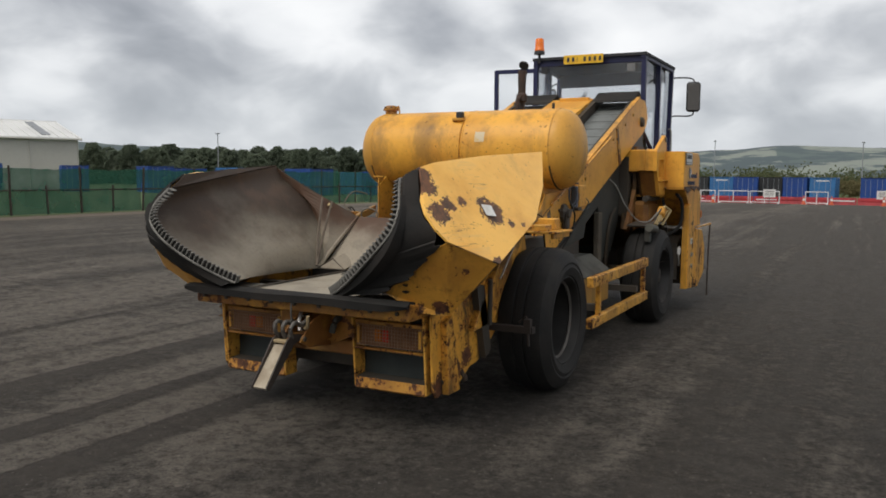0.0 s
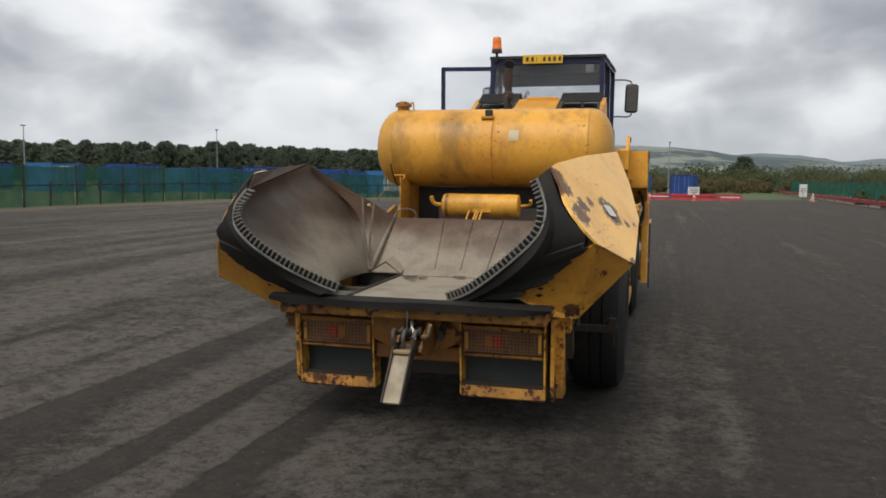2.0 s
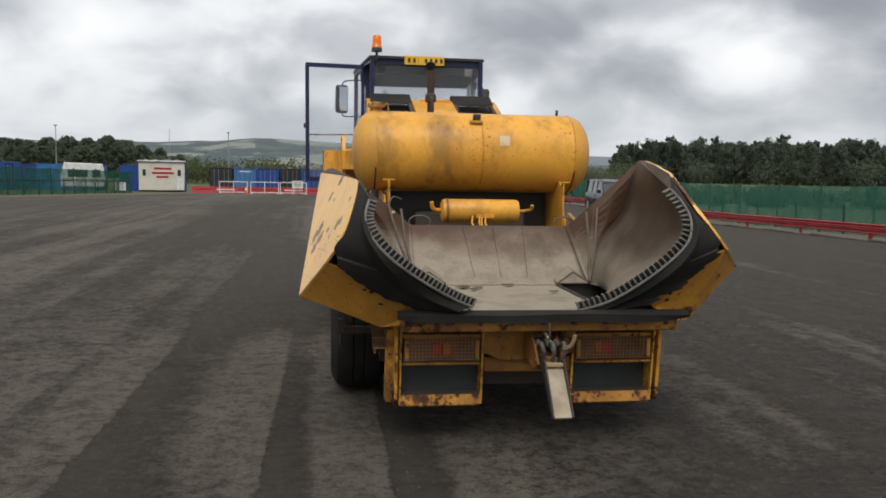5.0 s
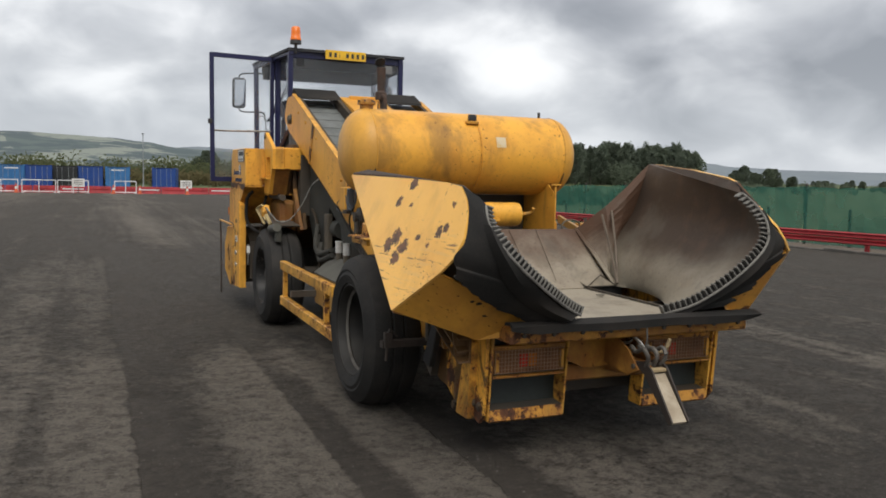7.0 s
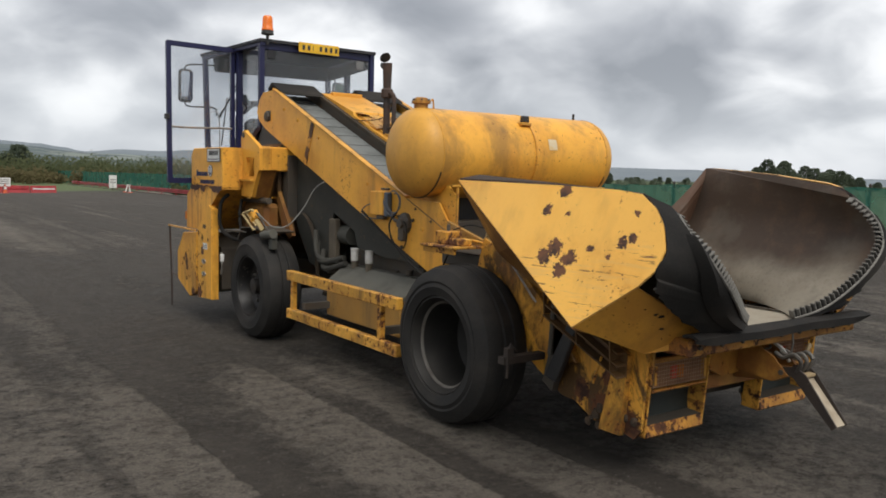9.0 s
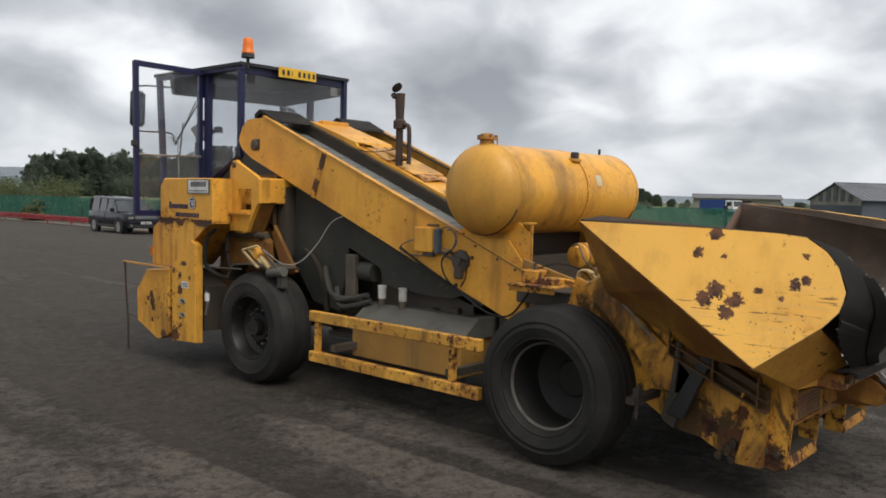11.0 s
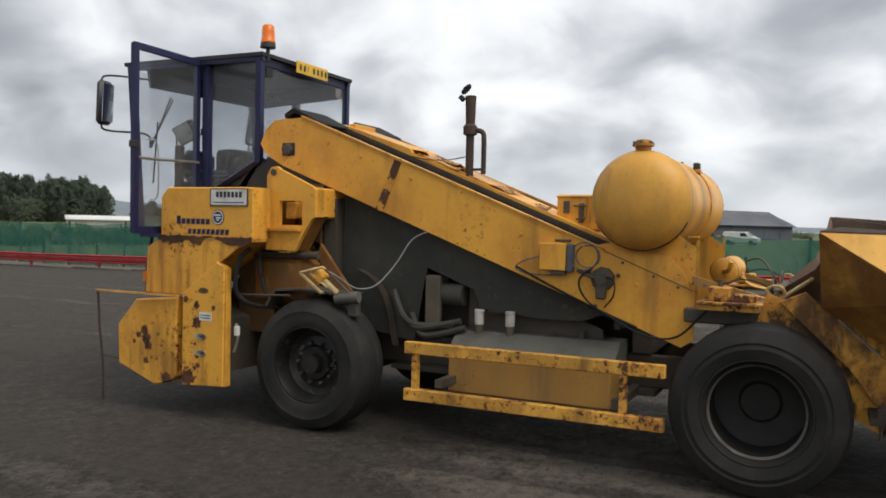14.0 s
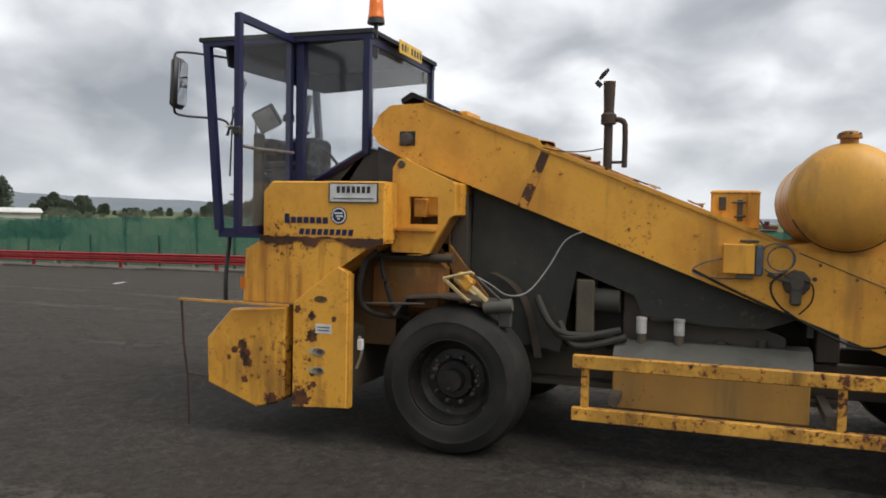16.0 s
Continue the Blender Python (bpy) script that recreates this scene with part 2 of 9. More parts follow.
M_RUSTFRAME = yellow_paint("rust_stained_yellow_paint", chips=0.585, grime=0.9, soil=0.45, stain=0.75)


def hopper_steel(name, dust, film, floor_z, top_z):
    """Bare steel: chip dust settled and polished low down, rust-brown film above, scratches and stains."""
    k = Mat(name)
    x, y, z = k.sep()
    wav = k.noise(1.3, 5, 0.6, seed=3)
    height = k.math("ADD", z, k.math("MULTIPLY", k.math("SUBTRACT", wav, 0.5), 0.65))
    up = k.step(height, floor_z, top_z)
    fine = k.noise(42, 4, 0.7)
    blot = k.noise(3.2, 6, 0.65, seed=7)
    rub = k.noise(2.2, 5, 0.6, seed=12)
    scr = k.noise(8.0, 4, 0.7, stretch=(0.6, 0.6, 3.5), seed=9)
    c = k.mix(up, dust, film)
    c = k.mix(k.math("MULTIPLY", k.step(blot, 0.50, 0.66), k.math("ADD", 0.25, k.math("MULTIPLY", up, 0.45))), c, (0.085, 0.053, 0.035))
    c = k.mix(k.math("MULTIPLY", k.step(rub, 0.52, 0.66), 0.45), c, (0.105, 0.092, 0.072))
    c = k.mix(k.math("MULTIPLY", k.step(scr, 0.60, 0.74), 0.10), c, (0.25, 0.22, 0.175))
    c = k.mix(k.math("MULTIPLY", k.step(fine, 0.50, 0.75), 0.4), c, (0.07, 0.052, 0.038))
    k.bump(k.math("ADD", fine, blot), 0.3, 0.004)
    k.b.inputs["Specular IOR Level"].default_value = 0.3
    return k.done(c, k.math("ADD", 0.45, k.math("MULTIPLY", wav, 0.25)), 0.1)


M_HOPPER = hopper_steel("dusty_hopper_steel", (0.240, 0.212, 0.165), (0.052, 0.036, 0.026), 1.02, 1.36)
M_HOPPERRUST = hopper_steel("rusty_hopper_steel", (0.285, 0.245, 0.188), (0.088, 0.048, 0.030), 1.0, 1.30)
M_SEAM = worn("brown_seam_steel", (0.125, 0.098, 0.073), (0.07, 0.052, 0.038), None, 0.7, 0.7, 4.0)
M_FLOORSTEEL = hopper_steel("polished_floor_steel", (0.34, 0.30, 0.235), (0.12, 0.08, 0.055), 1.0, 1.5)
M_SLOT = worn("dusty_slot_steel", (0.135, 0.125, 0.104), (0.075, 0.070, 0.058), None, 0.7, 0.5, 5.0, 0.2)
M_RUBBER = worn("black_rubber", (0.021, 0.0205, 0.0196), (0.038, 0.033, 0.029), None, 0.7, 0.7, 2.0, 0, 0.3, 0.12)
M_TOOTH = worn("dusty_clamp_block", (0.17, 0.162, 0.145), (0.085, 0.08, 0.07), None, 0.7, 0.7, 5.0)
M_COMB = worn("grey_wire_comb", (0.20, 0.19, 0.17), (0.10, 0.095, 0.085), None, 0.7, 0.6, 4.0, 0.2, 0.3)
M_TYRE = worn("tyre_rubber", (0.0185, 0.018, 0.0172), (0.040, 0.036, 0.032), None, 0.7, 0.70, 2.0, 0, 0.5, 0.22)
M_SCRAPER = worn("rusty_scraper_steel", (0.046, 0.034, 0.027), (0.028, 0.023, 0.020), (0.17, 0.135, 0.115), 0.70, 0.7, 4.0)
M_RIM = worn("dark_rim_steel", (0.019, 0.0185, 0.018), (0.045, 0.038, 0.032), (0.24, 0.20, 0.17), 0.665, 0.42, 4.0, 0.3)
M_DEEPRIM = worn("dusty_deep_rim", (0.026, 0.0245, 0.0225), (0.040, 0.037, 0.033), RUST, 0.73, 0.6, 4.0, 0.2)
M_LOCKRING = worn("dusty_ring_steel", (0.13, 0.12, 0.105), (0.06, 0.05, 0.042), RUST, 0.70, 0.6, 4.0, 0.3)
M_BRIGHT = worn("bright_steel", (0.42, 0.40, 0.37), (0.25, 0.22, 0.19), RUST, 0.74, 0.4, 5.0, 0.7)
# greasy steel, also the colour of sheets added for dark gaps
M_CHASSIS = worn("greasy_chassis_and_shade_dark", (0.072, 0.063, 0.052), (0.090, 0.070, 0.050), (0.12, 0.065, 0.032), 0.67, 0.6, 2.0, 0.1)
M_GREY = worn("dusty_grey_steel", (0.056, 0.055, 0.046), (0.036, 0.034, 0.029), (0.085, 0.07, 0.05), 0.69, 0.7, 1.5)
M_DARKPLATE = worn("dark_plate_steel", (0.033, 0.034, 0.029), (0.062, 0.059, 0.048), (0.088, 0.062, 0.036), 0.66, 0.7, 1.6)
M_TANKTOP = worn("dusty_deck_steel", (0.115, 0.112, 0.094), (0.065, 0.062, 0.052), None, 0.7, 0.7, 2.5)
# oil-brown steel that also serves as shade inside the bracket opening
M_BROWN = worn("oil_and_shade_brown_steel", (0.125, 0.066, 0.024), (0.06, 0.036, 0.018), (0.04, 0.028, 0.018), 0.66, 0.55, 2.0)
M_PALE = worn("bleached_yellow_steel", (0.55, 0.42, 0.20), (0.36, 0.26, 0.12), (0.10, 0.06, 0.03), 0.66, 0.6, 5.0)
M_BOXGREY = worn("brown_grey_steel", (0.115, 0.095, 0.068), (0.075, 0.062, 0.046), (0.13, 0.06, 0.03), 0.68, 0.65, 2.0)
M_LIGHTGREY = worn("light_grey_plastic", (0.42, 0.42, 0.41), (0.28, 0.28, 0.27), None, 0.7, 0.5, 6.0)
M_FADED = worn("faded_sticker", (0.60, 0.50, 0.34), (0.62, 0.42, 0.16), None, 0.7, 0.5, 14.0)
M_RAILGRIME = worn("greasy_brown_rail", (0.060, 0.043, 0.026), (0.030, 0.024, 0.018), (0.16, 0.085, 0.03), 0.66, 0.6, 3.0)
M_CABLE = worn("blue_grey_cable", (0.10, 0.12, 0.15), (0.06, 0.07, 0.085), None, 0.7, 0.5, 6.0)
M_CABLEPALE = worn("pale_grey_cable", (0.26, 0.26, 0.24), (0.16, 0.16, 0.145), None, 0.7, 0.5, 6.0)
M_HOSE = worn("dusty_olive_hose", (0.052, 0.050, 0.041), (0.034, 0.032, 0.027), None, 0.7, 0.75, 4.0)
M_BELT = worn("grey_belt", (0.165, 0.174, 0.168), (0.10, 0.106, 0.10), None, 0.7, 0.6, 3.0)
M_BLUE = worn("navy_paint", (0.012, 0.014, 0.060), (0.02, 0.022, 0.06), None, 0.7, 0.4, 2.0)
# black paint, also used on sheets that stand for deep shade
M_BLACK = worn("black_paint_and_shade", (0.028, 0.028, 0.0285), (0.046, 0.043, 0.040), None, 0.7, 0.45, 3.0)
M_CABDARK = worn("dark_cab_lining", (0.022, 0.023, 0.027), (0.035, 0.036, 0.04), None, 0.7, 0.7, 2.0)
M_WHITE = worn("white_plastic", (0.72, 0.72, 0.70), (0.52, 0.50, 0.46), None, 0.7, 0.45, 6.0)
M_PLATE = worn("number_plate_yellow", (0.78, 0.47, 0.03), (0.65, 0.38, 0.03), None, 0.7, 0.3, 6.0)
M_LETTER = worn("letter_navy", (0.010, 0.014, 0.065), (0.014, 0.018, 0.05), None, 0.7, 0.5, 6.0)
M_ORANGEHAZE = worn("rusty_mesh_guard", (0.23, 0.095, 0.036), (0.13, 0.055, 0.025), None, 0.7, 0.7, 6.0)
M_FILTER = worn("dusty_white_canister", (0.56, 0.55, 0.52), (0.34, 0.32, 0.28), (0.13, 0.11, 0.09), 0.68, 0.4, 9.0)
M_MESH = worn("pale_rusty_wire", (0.34, 0.215, 0.13), (0.20, 0.105, 0.055), None, 0.7, 0.7, 6.0)
M_CAKED = worn("caked_tar_dirt", (0.045, 0.034, 0.025), (0.10, 0.062, 0.034), None, 0.7, 0.9, 8.0)
M_TIMBER = worn("weathered_pale_timber", (0.42, 0.36, 0.27), (0.24, 0.19, 0.13), (0.14, 0.10, 0.06), 0.70, 0.75, 4.0)
M_PIPE = worn("sooty_pipe", (0.045, 0.036, 0.032), (0.085, 0.05, 0.035), None, 0.7, 0.7, 5.0, 0.2)
M_SEAT = worn("grey_seat_vinyl", (0.20, 0.20, 0.20), (0.12, 0.12, 0.12), None, 0.7, 0.6, 4.0)
M_REDLAMP = Mat("red_lamp_lens").done((0.62, 0.05, 0.03), 0.25)
M_AMBERLAMP = Mat("amber_lamp_lens").done((0.55, 0.16, 0.02), 0.25)

k = Mat("beacon_amber")
k.b.inputs["Emission Color"].default_value = (1.0, 0.22, 0.02, 1)
k.b.inputs["Emission Strength"].default_value = 0.06
k.b.inputs["Transmission Weight"].default_value = 0.3
M_BEACON = k.done((0.9, 0.22, 0.02), 0.2)


def glass(name, tint, haze):
    """Thin pane: mostly clear, with a little dust and a real gloss."""
    m = bpy.data.materials.new(name)
    m.use_nodes = True
    t = m.node_tree
    t.nodes.clear()
    out, add = t.nodes.new("ShaderNodeOutputMaterial"), t.nodes.new("ShaderNodeMixShader")
    clear, gloss, dust = t.nodes.new("ShaderNodeBsdfTransparent"), t.nodes.new("ShaderNodeBsdfGlossy"), t.nodes.new("ShaderNodeBsdfDiffuse")
    clear.inputs[0].default_value = rgba(tint)
    gloss.inputs["Roughness"].default_value = 0.03
    dust.inputs[0].default_value = (0.45, 0.47, 0.5, 1)
    lw = t.nodes.new("ShaderNodeLayerWeight")
    lw.inputs[0].default_value = 0.5
    sharp = t.nodes.new("ShaderNodeMath")
    sharp.operation = "POWER"
    sharp.inputs[1].default_value = 4.0
    t.links.new(lw.outputs["Facing"], sharp.inputs[0])
    fr = t.nodes.new("ShaderNodeMapRange")
    fr.inputs[3].default_value, fr.inputs[4].default_value = 0.03, 0.55
    t.links.new(sharp.outputs[0], fr.inputs[0])
    veil = t.nodes.new("ShaderNodeMixShader")
    veil.inputs[0].default_value = haze
    t.links.new(clear.outputs[0], veil.inputs[1])
    t.links.new(dust.outputs[0], veil.inputs[2])
    t.links.new(fr.outputs[0], add.inputs[0])
    t.links.new(veil.outputs[0], add.inputs[1])
    t.links.new(gloss.outputs[0], add.inputs[2])
    t.links.new(add.outputs[0], out.inputs[0])
    return m


M_GLASS = glass("cab_glass", (0.93, 0.94, 0.95), 0.05)
k = Mat("car_glass")
k.b.inputs["IOR"].default_value = 1.65
M_CARGLASS = k.done(k.mix(k.noise(1.2, 3, 0.5), (0.022, 0.025, 0.027), (0.05, 0.055, 0.057)), 0.05)
k = Mat("mirror_glass")
M_MIRROR = k.done((0.75, 0.77, 0.8), 0.04, 1.0)


def netting(name, colour, cover):
    m = bpy.data.materials.new(name)
    m.use_nodes = True
    t = m.node_tree
    t.nodes.clear()
    out, mixn = t.nodes.new("ShaderNodeOutputMaterial"), t.nodes.new("ShaderNodeMixShader")
    hole, cloth = t.nodes.new("ShaderNodeBsdfTransparent"), t.nodes.new("ShaderNodeBsdfDiffuse")
    through_light = t.nodes.new("ShaderNodeBsdfTranslucent")
    both = t.nodes.new("ShaderNodeMixShader")
    both.inputs[0].default_value = 0.35
    co = t.nodes.new("ShaderNodeTexCoord")
    nz = t.nodes.new("ShaderNodeTexNoise")
    nz.inputs["Scale"].default_value, nz.inputs["Detail"].default_value = 0.9, 5
    t.links.new(co.outputs["Object"], nz.inputs["Vector"])
    rp = t.nodes.new("ShaderNodeMixRGB")
    rp.inputs[1].default_value = rgba(colour)
    rp.inputs[2].default_value = rgba([c * 0.55 for c in colour])
    t.links.new(nz.outputs[0], rp.inputs[0])
    for sh in (cloth, through_light):
        t.links.new(rp.outputs[0], sh.inputs[0])
    mr = t.nodes.new("ShaderNodeMapRange")
    mr.inputs[1].default_value, mr.inputs[2].default_value = 0.3, 0.7
    mr.inputs[3].default_value, mr.inputs[4].default_value = cover - 0.12, cover + 0.12
    t.links.new(nz.outputs[0], mr.inputs[0])
    t.links.new(mr.outputs[0], mixn.inputs[0])
    t.links.new(cloth.outputs[0], both.inputs[1])
    t.links.new(through_light.outputs[0], both.inputs[2])
    t.links.new(hole.outputs[0], mixn.inputs[1])
    t.links.new(both.outputs[0], mixn.inputs[2])
    t.links.new(mixn.outputs[0], out.inputs[0])
    return m


M_NET = netting("green_netting", (0.050, 0.165, 0.108), 0.77)
M_NETRIGHT = netting("teal_netting", (0.066, 0.228, 0.172), 0.74)
M_POST = worn("dark_fence_timber", (0.055, 0.042, 0.032), (0.03, 0.024, 0.02), None, 0.7, 0.8, 4.0)
M_REDBAR = worn("red_barrier_paint", (0.36, 0.024, 0.03), (0.22, 0.018, 0.022), (0.2, 0.14, 0.13), 0.72, 0.5, 1.0)
M_REDBOARD = worn("faded_red_boards", (0.17, 0.034, 0.028), (0.10, 0.03, 0.026), None, 0.7, 0.8, 2.0)
M_WHITEBAR = worn("white_barrier_paint", (0.72, 0.72, 0.72), (0.5, 0.5, 0.5), None, 0.7, 0.5, 2.0)
M_KERB = worn("dark_concrete_kerb", (0.070, 0.064, 0.057), (0.13, 0.118, 0.104), None, 0.7, 0.85, 2.0)
M_CONE = worn("orange_cone_plastic", (0.62, 0.12, 0.05), (0.45, 0.09, 0.04), None, 0.7, 0.5, 3.0)
M_CBLUE = worn("container_blue", (0.015, 0.06, 0.26), (0.02, 0.05, 0.18), RUST, 0.78, 0.5, 0.7)
M_CLIGHT = worn("container_light_blue", (0.04, 0.16, 0.38), (0.04, 0.12, 0.28), RUST, 0.78, 0.5, 0.7)
M_CBLACK = worn("container_dark", (0.02, 0.022, 0.025), (0.035, 0.035, 0.035), None, 0.78, 0.6, 0.7)
M_CGREEN = worn("container_green", (0.03, 0.12, 0.09), (0.03, 0.09, 0.07), None, 0.78, 0.6, 0.7)
M_CREAM = worn("cream_cladding", (0.62, 0.58, 0.50), (0.5, 0.46, 0.4), None, 0.7, 0.6, 0.6)
M_SHEDWALL = worn("pale_shed_cladding", (0.50, 0.48, 0.43), (0.42, 0.40, 0.36), None, 0.7, 0.7, 0.1)
M_SHEDROOF = worn("pale_shed_roof", (0.66, 0.66, 0.64), (0.55, 0.55, 0.54), None, 0.7, 0.6, 0.1)
M_BARNROOF = worn("grey_barn_roof", (0.16, 0.165, 0.18), (0.11, 0.115, 0.125), None, 0.7, 0.8, 0.15)
M_BARNWALL = worn("slate_barn_cladding", (0.085, 0.095, 0.115), (0.06, 0.065, 0.08), None, 0.7, 0.8, 0.15)
M_BARNWOOD = worn("bleached_boards", (0.26, 0.24, 0.20), (0.15, 0.14, 0.12), None, 0.7, 0.85, 0.4)
M_POLE = worn("galvanised_pole", (0.32, 0.33, 0.34), (0.22, 0.23, 0.24), None, 0.7, 0.5, 1.0, 0.4)
M_CARPAINT = worn("dark_grey_car_paint", (0.020, 0.0225, 0.030), (0.026, 0.029, 0.036), None, 0.7, 0.22, 1.0, 0.4, 0.02)
M_STONE = worn("loose_grey_stone", (0.165, 0.150, 0.130), (0.085, 0.077, 0.067), None, 0.7, 0.9, 8.0)
M_BARK = worn("bark", (0.06, 0.05, 0.04), (0.035, 0.03, 0.024), None, 0.7, 0.9, 3.0)


def leaf_mat(name, a, b):
    """Leaves that let part of the light through."""
    k = Mat(name)
    isl = k.node("ShaderNodeNewGeometry").outputs["Random Per Island"]
    inf = k.node("ShaderNodeObjectInfo").outputs["Random"]
    c = k.mix(isl, a, b)
    c = k.mix(k.math("MULTIPLY", inf, 0.35), c, (a[0] * 0.6, a[1] * 0.6, a[2] * 0.7))
    k.b.inputs["Specular IOR Level"].default_value = 0.1
    k.done(c, 0.8)
    thru = k.node("ShaderNodeBsdfTranslucent")
    k.put(c, thru.inputs[0])
    half = k.node("ShaderNodeMixShader")
    half.inputs[0].default_value = 0.55
    k.t.links.new(k.b.outputs[0], half.inputs[1])
    k.t.links.new(thru.outputs[0], half.inputs[2])
    k.t.links.new(half.outputs[0], k.t.nodes["Material Output"].inputs["Surface"])
    return k.m


# leaf colours are lifted towards blue-grey to hold the distance haze
M_LEAF = leaf_mat("dark_leaves", (0.132, 0.164, 0.114), (0.176, 0.204, 0.138))
M_LEAFGREY = leaf_mat("grey_green_leaves", (0.130, 0.162, 0.118), (0.180, 0.206, 0.152))
M_SCRUB = leaf_mat("scrub_leaves", (0.095, 0.118, 0.056), (0.140, 0.145, 0.074))
M_SCRUBDRY = leaf_mat("autumn_scrub", (0.135, 0.120, 0.056), (0.172, 0.142, 0.075))

# yard surface: dark planings with grey dusty tracks, grass outside the fences
k = Mat("yard_ground")
px, py, pz = k.sep()
grain = k.noise(60, 5, 0.85)
gravel = k.noise(17, 6, 0.85, seed=15)
stones = k.noise(34, 4, 0.75, seed=1)
cloud = k.noise(0.30, 5, 0.6, seed=2)
mott = k.noise(2.6, 6, 0.7, seed=3)
rough_edge = k.noise(7.0, 5, 0.7, seed=12)
bend = k.noise(0.10, 2, 0.5, seed=4)


def drift(amount):
    n = k.node("ShaderNodeVectorMath")
    n.operation = "ADD"
    k.put(k.co, n.inputs[0])
    s = k.node("ShaderNodeCombineXYZ")
    k.put(k.math("ADD", k.math("MULTIPLY", k.math("SUBTRACT", bend, 0.5), amount), k.math("MULTIPLY", rough_edge, 0.16)), s.inputs[0])
    k.put(s.outputs[0], n.inputs[1])
    return n.outputs[0]


along = k.noise(1.0, 3, 0.55, stretch=(0.95, 0.035, 1.0), seed=5, co=drift(1.2))
near = k.math("MULTIPLY", k.math("MULTIPLY", k.step(px, -26.0, -8.0), k.step(px, 26.0, 8.0)), k.step(py, 40.0, 12.0))
tone = k.math("ADD", k.math("MULTIPLY", k.math("SUBTRACT", along, 0.5), k.math("ADD", 0.16, k.math("MULTIPLY", near, 0.26))), 0.46)
tone = k.math("ADD", tone, k.math("MULTIPLY", k.math("SUBTRACT", cloud, 0.5), 0.30))
tone = k.math("ADD", tone, k.math("MULTIPLY", k.math("SUBTRACT", mott, 0.5), 0.44))
tone = k.math("ADD", tone, k.math("MULTIPLY", k.math("SUBTRACT", gravel, 0.5), 0.38))
side = k.math("SUBTRACT", k.math("MULTIPLY", k.math("MULTIPLY", k.step(px, 0.5, -2.6), k.step(px, -11.0, -5.5)), 0.060), k.math("MULTIPLY", k.step(px, 0.8, 2.2), 0.060))
tone = k.math("ADD", tone, side)
streak = k.noise(1.0, 5, 0.65, stretch=(2.6, 0.07, 1.0), seed=22, co=drift(0.8))
tone = k.math("ADD", tone, k.math("MULTIPLY", k.math("MULTIPLY", k.math("SUBTRACT", streak, 0.53), k.step(px, 0.0, 3.0)), 0.55))
tone = k.math("ADD", tone, k.math("MULTIPLY", k.math("MULTIPLY", k.math("SUBTRACT", streak, 0.5), k.step(py, 6.0, 12.0)), 0.35))
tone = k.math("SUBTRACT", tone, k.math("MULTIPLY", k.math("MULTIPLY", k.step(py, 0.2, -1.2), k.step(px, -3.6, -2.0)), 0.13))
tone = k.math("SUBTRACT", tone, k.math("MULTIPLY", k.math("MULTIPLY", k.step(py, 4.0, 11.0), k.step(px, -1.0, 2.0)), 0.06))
tone = k.math("ADD", tone, k.math("MULTIPLY", k.math("MULTIPLY", k.step(py, 5.0, 2.5), k.step(px, -5.0, -3.4)), 0.085))
# straight wheel tracks along the machine: dark swept bands with one ragged, sharp edge, pale grit between them
wx = k.math("ADD", px, k.math("ADD", k.math("MULTIPLY", k.math("SUBTRACT", rough_edge, 0.5), 0.11), k.math("MULTIPLY", k.math("SUBTRACT", cloud, 0.5), 0.10)))
reach = k.math("MULTIPLY", k.step(py, 17.0, 8.0), k.step(py, -16.0, -9.0))


def band(a, b, soft_a, soft_b, amount, y0=-99.0, y1=99.0):
    m = k.math("MULTIPLY", k.step(wx, a - soft_a, a + soft_a), k.step(wx, b + soft_b, b - soft_b))
    if y0 > -90:
        m = k.math("MULTIPLY", m, k.step(py, y0 - 1.0, y0 + 1.0))
    if y1 < 90:
        m = k.math("MULTIPLY", m, k.step(py, y1 + 1.0, y1 - 1.0))
    return k.math("MULTIPLY", k.math("MULTIPLY", m, reach), amount)


reach = k.math("MULTIPLY", reach, k.math("SUBTRACT", 1.0, k.math("MULTIPLY", k.step(py, 0.8, 3.5), 0.55)))


for spec in ((-7.4, -6.68, 0.25, 0.05, 0.03), (-6.64, -6.40, 0.03, 0.25, -0.08), (-6.02, -5.85, 0.04, 0.15, -0.07), (-5.50, -4.68, 0.25, 0.04, 0.03),
             (-4.62, -4.45, 0.03, 0.22, -0.10), (-4.1, -3.44, 0.2, 0.05, 0.03), (-3.38, -3.25, 0.03, 0.12, -0.07), (-3.16, -2.76, 0.15, 0.02, 0.08),
             (-2.72, -2.40, 0.015, 0.30, -0.24), (-2.10, -1.66, 0.30, 0.04, 0.05, -99.0, 1.8), (-1.63, -1.40, 0.02, 0.09, -0.22), (-1.30, -0.93, 0.10, 0.02, 0.11, -99.0, 2.5),
             # last band in this row puts the machine's shade into the yard tone
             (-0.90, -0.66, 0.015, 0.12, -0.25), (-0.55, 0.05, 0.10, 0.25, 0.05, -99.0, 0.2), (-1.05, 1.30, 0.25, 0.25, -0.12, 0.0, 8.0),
             (-2.35, -1.36, 0.10, 0.05, -0.05, 2.2), (2.1, 2.4, 0.10, 0.15, -0.09), (2.9, 3.3, 0.15, 0.15, 0.05), (3.6, 3.8, 0.08, 0.1, -0.05), (4.1, 4.5, 0.1, 0.2, 0.05)):
    tone = k.math("ADD", tone, band(*spec))
# darker yard tone from about 2.6 to 16 m along the machine's line
darker_zone = k.math("MULTIPLY", k.math("MULTIPLY", k.step(py, 2.6, 5.0), k.step(py, 16.0, 12.0)), k.math("MULTIPLY", k.step(px, -2.9, -2.5), k.step(px, 2.0, 0.0)))
